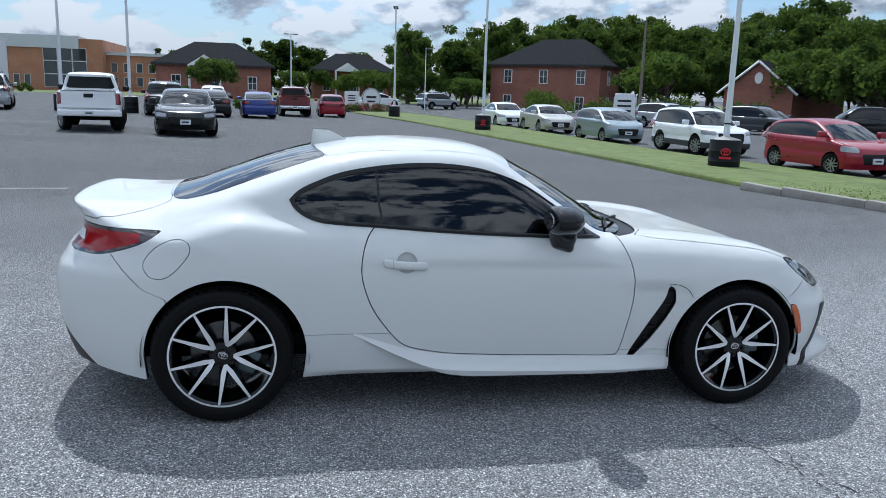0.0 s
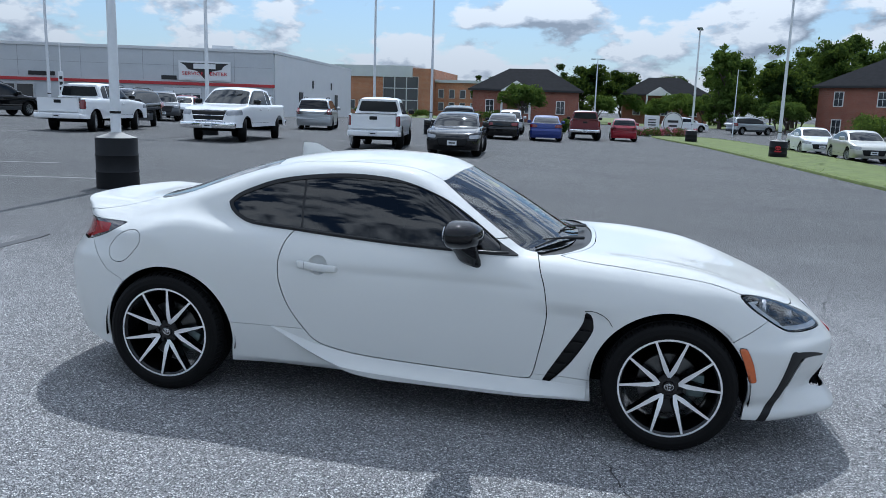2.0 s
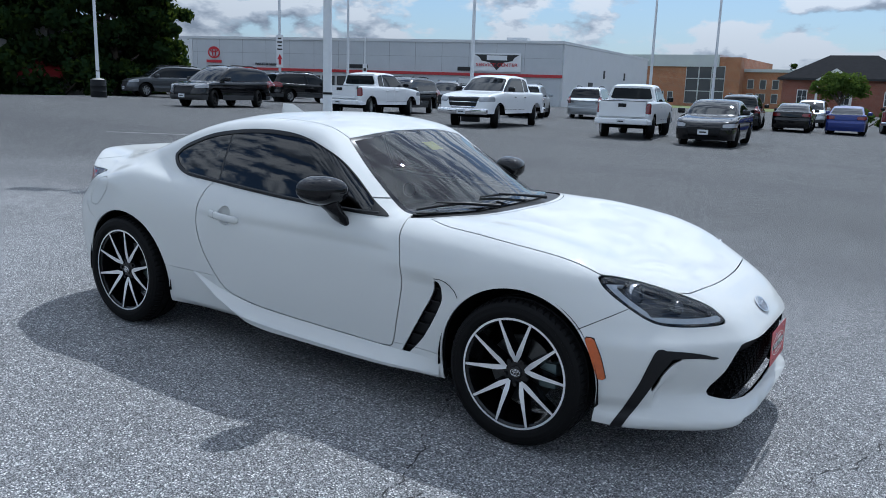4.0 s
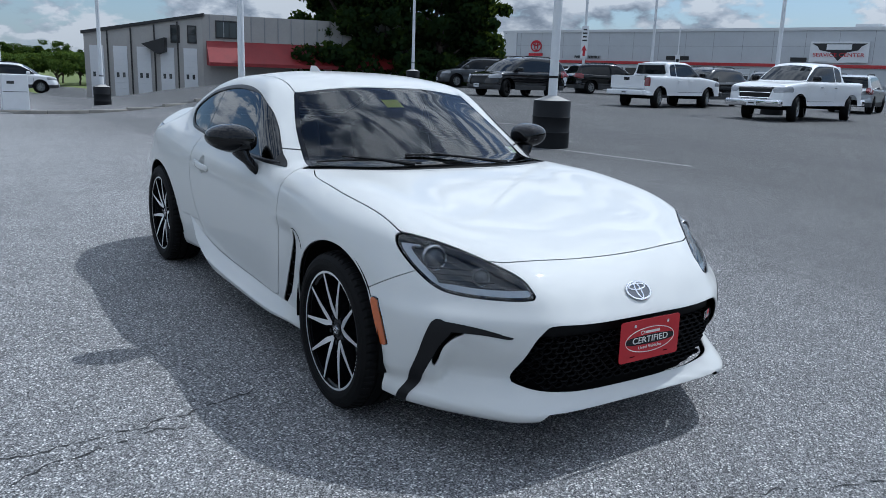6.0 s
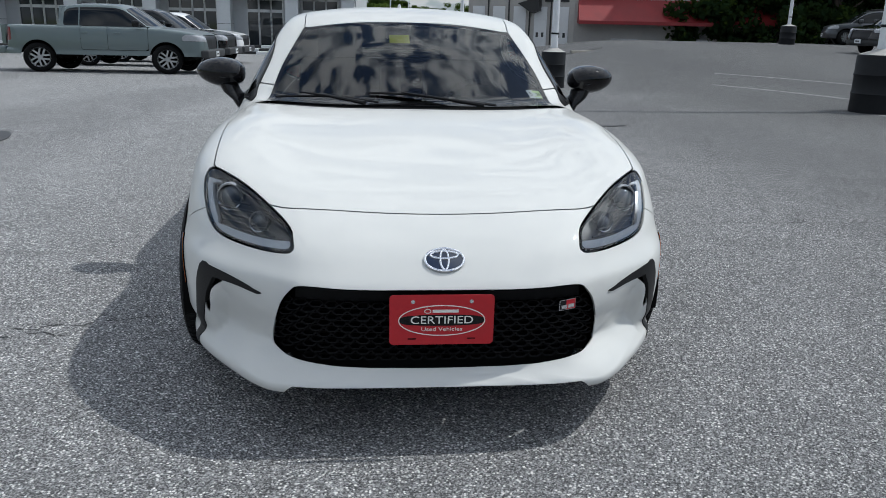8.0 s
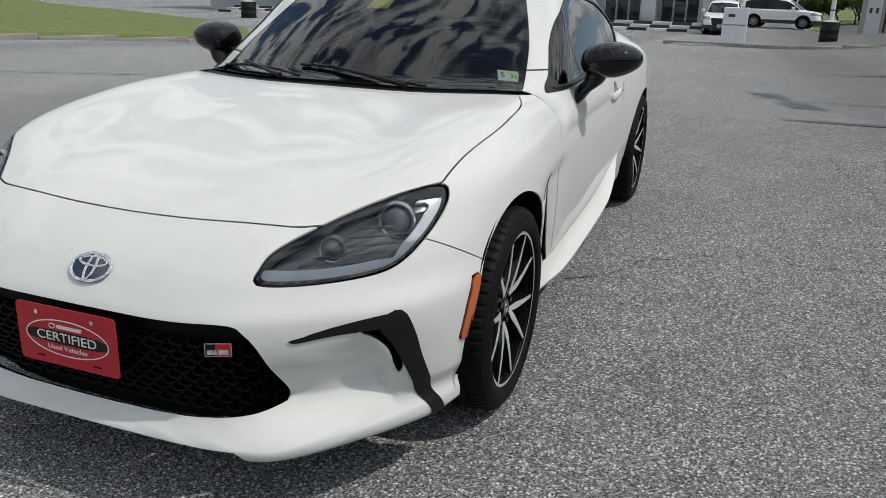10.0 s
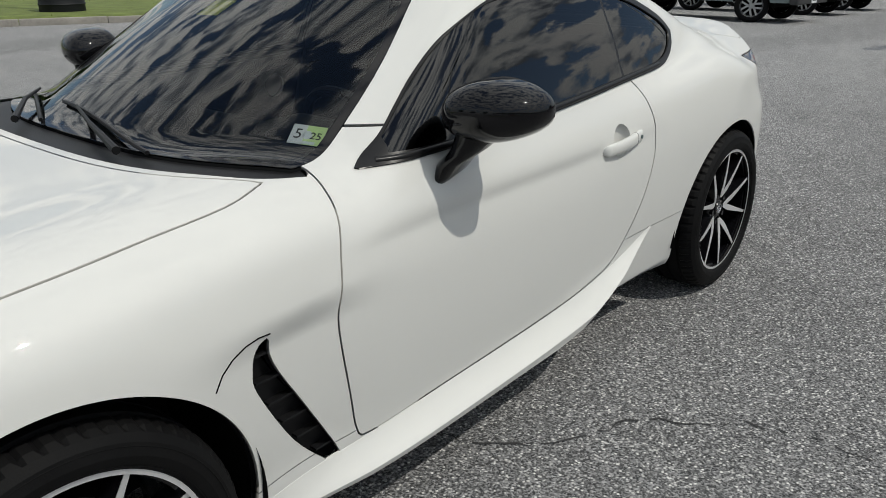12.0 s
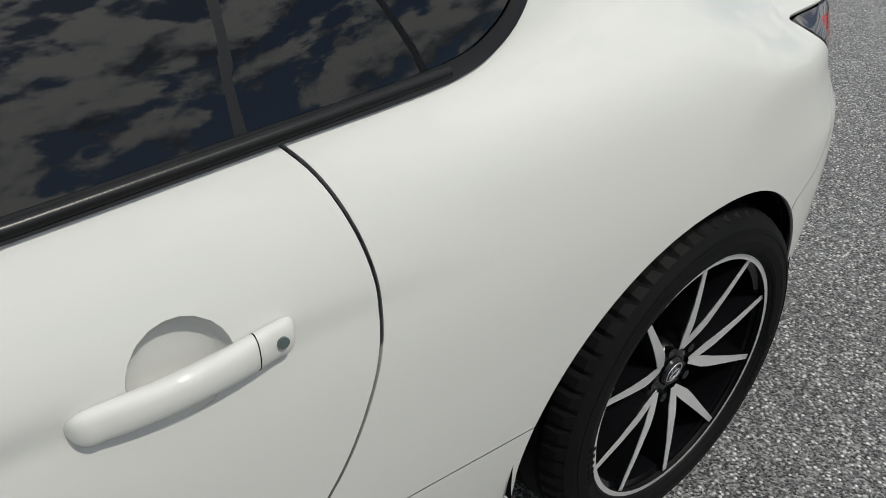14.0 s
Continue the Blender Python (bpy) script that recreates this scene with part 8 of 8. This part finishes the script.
for k, w in enumerate((0.14, 0.11, 0.13, 0.10)):
    bm = bmesh.new()
    add_box(bm, (-w, -0.152, 2.92 + k * 0.2), (w, -0.142, 3.0 + k * 0.2))
    part("sign_bar", bm, SIGN_BLACK, face_board, smooth=False)
bs = thing("banner_sign", "slim pale vertical banner sign on the car park", "sign", "", Matrix.Translation((-33.0, 41.0, gz(-33, 41))) @ Matrix.Rotation(radians(38), 4, "Z"))
bm = bmesh.new()
add_box(bm, (-0.15, -0.05, 0.5), (0.15, 0.05, 2.6), 0.02)
add_cyl(bm, (0, 0.08, 0), (0, 0.08, 4.4), 0.04, seg=10)
bb = part("board", bm, SIGN_WHITE, bs, smooth=False)
for k in range(5):
    bm = bmesh.new()
    add_box(bm, (-0.09, -0.062, 0.75 + k * 0.34), (0.09, -0.05, 0.95 + k * 0.34))
    part("sign_bar", bm, SIGN_BLACK, bb, smooth=False)

service_building()
brick_offices()
workshop()
showroom()
chapel()
brick_house("brick_office_house", "two-storey red brick office with dark hip roof", (25.4, 94.2, -1.0), -42, 14.4, 12.0, 6.2, 9.7, 3)
brick_house("brick_lodge", "red brick house with dark hip roof among trees", (-15.5, 98.0, 0.0), 2, 13.6, 11, 4.0, 7.0, 3, False, True)
brick_house("brick_lodge", "red brick house with a white gabled porch", (4.2, 121.0, 0.2), 0, 12.5, 10, 4.2, 7.0, 3, False, True)

# gate signs and flower bed
gate = thing("entrance_sign", "white entrance sign boards on the lawn", "sign", "", Matrix.Translation((5.6, 66.5, gz(5.6, 66.5))))
bm = bmesh.new()
add_box(bm, (-0.9, -0.1, 0.0), (0.35, 0.1, 1.75), 0.03)
board = part("board", bm, SIGN_WHITE, gate, smooth=False)
for k in range(3):
    bm = bmesh.new()
    add_box(bm, (-0.6, -0.115, 0.9 + k * 0.22), (0.05, -0.1, 1.0 + k * 0.22))
    part("sign_bar", bm, SIGN_BLACK, board, smooth=False)
bm = bmesh.new()
add_disc(bm, 0.85, 0.95, -0.06, 0.06, Matrix.Translation((1.5, 0.3, 1.15)) @ Matrix.Rotation(radians(90), 4, "X"))
ov = part("oval_board", bm, SIGN_WHITE, gate)
bm = bmesh.new()
ellipse_ring(bm, 0.78, 0.88, 0.025, Matrix.Translation((1.5, 0.22, 1.15)) @ Matrix.Rotation(radians(90), 4, "X"), 40)
add_box(bm, (1.05, 0.22, 1.2), (1.95, 0.235, 1.4)), add_box(bm, (1.15, 0.22, 0.85), (1.85, 0.235, 1.0))
part("sign_bar", bm, SIGN_BLACK, ov)
for i, (x, y) in enumerate(((4.4, 65.6), (5.6, 65.3), (6.9, 65.3), (8.0, 65.5))):
    shrub("flower_bed", "pink and green flowering bed under the sign", 0.8, 0.8, (x, y, gz(x, y)), 70 + i, LEAF_B, 700, 0.14)
    shrub("flowers", "pink blossom in the flower bed", 0.8, 0.85, (x, y - 0.15, gz(x, y)), 90 + i, FLOWER, 260, 0.10)
ws_sign = thing("monument_sign", "white monument sign with dark lettering bars", "sign", "", Matrix.Translation((19.7, 41.2, gz(19.7, 41.2))) @ Matrix.Rotation(radians(-35), 4, "Z"))
bm = bmesh.new()
add_box(bm, (-0.6, -0.1, 0.75), (0.6, 0.1, 2.2), 0.03)
add_box(bm, (-0.65, -0.12, 0), (-0.5, 0.12, 2.0)), add_box(bm, (0.5, -0.12, 0), (0.65, 0.12, 2.0))
b2 = part("board", bm, SIGN_WHITE, ws_sign, smooth=False)
for k in range(3):
    bm = bmesh.new()
    add_box(bm, (-0.42, -0.115, 1.1 + k * 0.3), (0.42, -0.1, 1.22 + k * 0.3))
    part("sign_bar", bm, SIGN_BLACK, b2, smooth=False)
# island with the white cabinet by the showroom
isl = thing("cabinet", "plain white metal utility cabinet on an island", "cabinet", "", Matrix.Translation((-27.8, 0.7, gz(-27.8, 0.7))))
bm = bmesh.new()
add_box(bm, (-0.35, -0.42, 0.1), (0.35, 0.42, 1.32), 0.02)
cb = part("body", bm, SIGN_WHITE, isl, smooth=False)
bm = bmesh.new()
add_box(bm, (0.35, -0.38, 0.72), (0.358, 0.38, 0.74)), add_box(bm, (0.35, -0.25, 1.0), (0.358, -0.02, 1.1))
part("label_bar", bm, TRIM_GREY, cb, smooth=False)
turf("paved_island", [(-26.6, -1.6), (-26.4, 1.5), (-27.2, 5.6), (-29.0, 9.6), (-31.0, 9.6), (-31.5, 4.8), (-33.0, 2.0), (-31.0, -1.0)], "low island of worn asphalt behind a kerb", 0.07, mat=ASPHALT)
kerb([(-26.5, -1.6), (-26.3, 1.5), (-27.1, 5.6), (-28.9, 9.7)], "low concrete kerb round the island")

# ---- parked vehicles ----
def park(name, kind, paint, label, category, x, y, heading, **k):
    return vehicle(name, kind, paint, label, category, (x, y, gz(x, y)), heading, **k)


N, S = 90.0, -90.0
park("pickup_truck", "pickup", P_WHITE, "white crew-cab pickup truck seen from behind", "truck", -7.1, 24.25, N + 9, scale=(0.95, 0.95, 0.97))
park("sedan", "sedan", P_BLACK, "glossy black sedan facing the coupe", "car", -4.0, 23.2, S + 5, dark_rims=True)
park("pickup_truck", "pickup", P_WHITE, "large white pickup truck with chrome front", "truck", -12.55, 23.6, S + 5, scale=(1.05, 1.03, 1.02), chrome=True)
park("pickup_truck", "pickup", P_WHITE, "white crew-cab pickup truck with alloy wheels", "truck", -18.75, 23.87, N + 6, scale=(0.97, 0.96, 0.96))
park("suv", "suv", P_BLACK, "black three-row sport utility vehicle", "car", -24.9, 20.8, S + 7, scale=(1.06, 1.02, 1.03), dark_rims=True)
park("suv", "suv", P_BLACK, "black compact sport utility vehicle", "car", -30.0, 31.6, N - 20)
park("minivan", "van", P_SILVER, "silver minivan seen from behind", "car", -15.2, 39.6, N + 14)
park("suv", "suv", P_DARK, "graphite sport utility vehicle", "car", -24.6, 38.8, S + 30)
park("sedan", "sedan", P_SILVER, "silver sedan in the far row", "car", -26.9, 45.2, S + 20)
park("hatchback", "hatch", P_RED, "small red hatchback in the far row", "car", -29.0, 49.5, S + 25)
park("suv", "suv", P_SILVER, "silver sport utility vehicle in the far row", "car", -16.6, 34.5, N + 20)
park("suv", "suv", P_BLACK, "black sport utility vehicle in the far row", "car", -20.2, 28.0, S + 8)
park("minivan", "van", P_BLACK, "dark minivan seen from behind", "car", -6.9, 40.0, N + 8)
park("sedan", "sedan", P_BLACK, "black sedan seen from behind", "car", -4.6, 41.6, N + 5)
park("suv", "suv", P_SILVER, "silver sport utility vehicle facing forward", "car", -5.4, 52.5, S + 4)
park("sedan", "sedan", P_BLUE, "bright blue sedan seen from behind", "car", -2.2, 42.6, N + 4)
park("pickup_truck", "pickup", P_MAROON, "dark red pickup truck seen from behind", "truck", -0.1, 49.4, N + 2, chrome=True)
park("hatchback", "hatch", P_RED, "red hatchback seen from behind", "car", 2.5, 51.0, N)
park("suv", "suv", P_DARK, "dark grey sport utility vehicle near the conifers", "car", -35.0, 25.7, S - 20)
park("sedan", "sedan", P_WHITE, "white sedan by the service building", "car", -37.5, 36.5, 40)
park("hatchback", "hatch", P_RED, "bright red hatchback parked along the verge", "car", 14.6, 15.9, S, group="cars along the verge")
park("suv", "suv", P_WHITE, "white sport utility vehicle parked along the verge", "car", 14.3, 22.6, S, scale=(0.98, 0.98, 0.98), group="cars along the verge")
park("sedan", "hatch", P_TEAL, "blue-grey five-door hybrid parked along the verge", "car", 13.6, 29.4, S, scale=(1.08, 1.02, 0.98), group="cars along the verge")
park("sedan", "sedan", P_BEIGE, "champagne sedan parked along the verge", "car", 13.2, 36.7, S, group="cars along the verge")
park("sedan", "sedan", P_WHITE, "white sedan parked along the verge", "car", 12.6, 43.0, S, group="cars along the verge")
park("suv", "suv", P_DARK, "grey sport utility vehicle in the next car park", "car", 27.5, 39.0, S + 25)
park("pickup_truck", "pickup", P_BLACK, "black pickup truck in the next car park", "truck", 27.8, 30.5, 150)
park("suv", "suv", P_SILVER, "silver sport utility vehicle in the next car park", "car", 24.6, 45.0, S + 20)
park("sedan", "sedan", P_DARK, "dark sedan in the next car park", "car", 31.0, 43.0, S + 20)
park("suv", "suv", P_SILVER, "pale sport utility vehicle beyond the lawn", "car", 15.5, 78.0, 20)
park("sedan", "sedan", P_WHITE, "white sedan beyond the lawn", "car", 9.5, 80.0, 15)
park("pickup_truck", "pickup", P_GREY, "grey-green pickup truck by the showroom", "truck", -20.6, -7.5, N - 4, scale=(1.05, 1.03, 1.02), group="trucks by the showroom")
park("pickup_truck", "pickup", P_BLACK, "black pickup truck by the showroom", "truck", -25.0, -7.6, N - 4, scale=(1.05, 1.03, 1.02), group="trucks by the showroom")
park("pickup_truck", "pickup", P_WHITE, "white pickup truck by the showroom", "truck", -29.2, -7.7, N - 4, scale=(1.05, 1.03, 1.02), group="trucks by the showroom")
park("suv", "suv", P_WHITE, "white compact sport utility vehicle facing out", "car", -38.9, -0.15, 0, scale=(0.92, 0.9, 0.92))
park("suv", "suv", P_WHITE, "white sport utility vehicle seen from the side", "car", -49.2, 2.7, 80, scale=(1.0, 0.98, 1.0))

# ---- trees and shrubs ----
TREE = "leafy green deciduous tree with an uneven crown"
protos = [tree("tree", TREE, 11.0, 4.6, (36.0, 112.0, 0), 11, LEAF_A, 17000, 0.34, 0.10),
          tree("tree", TREE, 9.0, 3.6, (43.5, 100.0, 0), 12, LEAF_A, 15000, 0.30, 0.10),
          tree("tree", "tall light green columnar tree", 10.2, 2.6, (15.2, 97.0, 0.2), 13, LEAF_B, 9000, 0.32, 0.10, True),
          tree("tree", "dark leafy tree with a dense crown", 8.6, 4.4, (-2.0, 118.0, 0), 14, LEAF_C, 13000, 0.36, 0.12),
          tree("tree", "low spreading light green tree", 4.4, 3.0, (-8.0, 88.0, 0.2), 15, LEAF_B, 7000, 0.26, 0.06)]
west_trees = ((3, -104, 2, 0.62), (3, -110, 8, 0.55), (1, -112, 14, 0.5), (3, -118, 20, 0.5), (1, -106, -4, 0.7), (3, -120, 30, 0.6), (0, -112, -14, 0.7), (0, -108, -26, 0.8), (0, -100, -40, 0.8)) + tuple(((3, 1, 3, 0)[i % 4], -107 - 3 * (i % 3), -1 + 2.9 * i, 0.52 + 0.05 * (i % 3)) for i in range(12)) + tuple((4, -101 - (i % 2), 1.5 + 2.6 * i, 0.95) for i in range(10))
east_wood = ((0, 46, 104, 1.25), (0, 44, 124, 1.25), (0, 51, 122, 1.2), (1, 56, 112, 1.3), (1, 60, 100, 1.3), (0, 48, 90, 1.05), (1, 46, 82, 1.1), (0, 49, 76, 1), (1, 44, 68, 1), (0, 52, 62, 0.95), (1, 47, 55, 1), (1, 42, 46, 0.9), (0, 50, 47, 0.9), (1, 38.5, 38, 0.78), (0, 58, 90, 1.2), (0, 66, 74, 1.1), (1, 60, 52, 1.1), (0, 64, 40, 1.1), (1, 41, 94, 1.2))
wood_edge = ((4, 40, 76, 1.3), (4, 37, 70, 1.4), (4, 45, 60, 1.6), (4, 48, 54, 1.5), (4, 44, 50, 1.5), (4, 52, 68, 1.7), (4, 54, 56, 1.7), (4, 58, 62, 1.8), (4, 46, 72, 1.6), (4, 40, 78, 1.6), (4, 50, 84, 1.7), (4, 56, 74, 1.7), (4, 47, 50, 1.35), (4, 42, 45, 1.5), (4, 40, 38, 1.5), (4, 41, 92, 0.9))
far_wood = tuple(((0, 1)[i % 2], 62 + 7.5 * i + 3 * (i % 3), 128 - 8.5 * i + 4 * (i % 2), 1.5 + 0.1 * (i % 3)) for i in range(10)) + ((0, 34, 118, 1.25), (1, 30, 126, 1.4), (0, 22, 134, 1.1), (0, 52, 136, 1.5), (1, 58, 80, 1.35), (0, 62, 62, 1.3))
north_trees = ((3, 4, 126, 0.95), (3, -8, 124, 0.9), (3, 12, 130, 0.9), (3, -16, 122, 0.8), (1, 20, 128, 0.9), (3, 22, 96, 0.85), (1, 24.5, 104, 1), (4, 0.5, 104, 0.9), (4, 8.5, 112, 0.9), (4, 15, 112, 1), (4, 20, 84, 0.8), (4, 17, 98, 1), (4, 21, 94, 1), (4, 25.5, 101, 1.1), (3, 27, 110, 0.7), (4, 23, 107, 1.1), (4, 12, 116, 1.1), (4, 6, 122, 1.1))
# woods that close the place behind the camera
south_trees = tuple(((0, 1, 3)[i % 3], -46 + 12.5 * i, -62 + 2.0 * math.sin(i * 2.1), 0.92 + 0.08 * (i % 2)) for i in range(8)) + tuple(((0, 3, 0, 1)[i], 62 + 2 * i, -30 + 18 * i, 1.0) for i in range(4))
spots = west_trees + east_wood + far_wood + wood_edge + north_trees + south_trees
for i, (k, x, y, s) in enumerate(spots):
    g = protos[k]
    c = copy_thing(g, Matrix.Translation((x, y, gz(x, y) - 0.1)) @ Matrix.Rotation(i * 1.7, 4, "Z"))
    c.scale = (s * (0.9 + 0.2 * ((i * 7) % 5) / 4), s * (0.9 + 0.2 * ((i * 3) % 5) / 4), s)
for i, (x, y, h, w) in enumerate(((-51.5, 24.8, 13.5, 4.0), (-50.0, 28.0, 14.5, 4.4), (-47.8, 31.5, 13.0, 4.0), (-46.8, 34.0, 11.0, 3.0), (-54.0, 28.0, 14.0, 4.4))):
    tree("conifer", "dense dark evergreen tree", h, w, (x, y, gz(x, y)), 40 + i, LEAF_C, 22000, 0.46, 0.05, True, group="evergreens")
for i, (x, y, w, h) in enumerate(((-3.0, 62.0, 1.2, 1.2), (-36.0, 110.0, 3, 1.2), (-26.0, 110, 3, 1.2), (22.0, 62.0, 1.8, 2.2), (26.0, 58.0, 1.8, 2.0), (24.0, 68.0, 1.6, 2.6), (30.0, 54.0, 1.8, 2.4), (34.0, 50.0, 1.8, 2.2), (-12, 88, 1.5, 1.6))):
    shrub("shrub", "rounded green shrub on the lawn", w, h, (x, y, gz(x, y)), 60 + i, LEAF_A, 1300, 0.22)
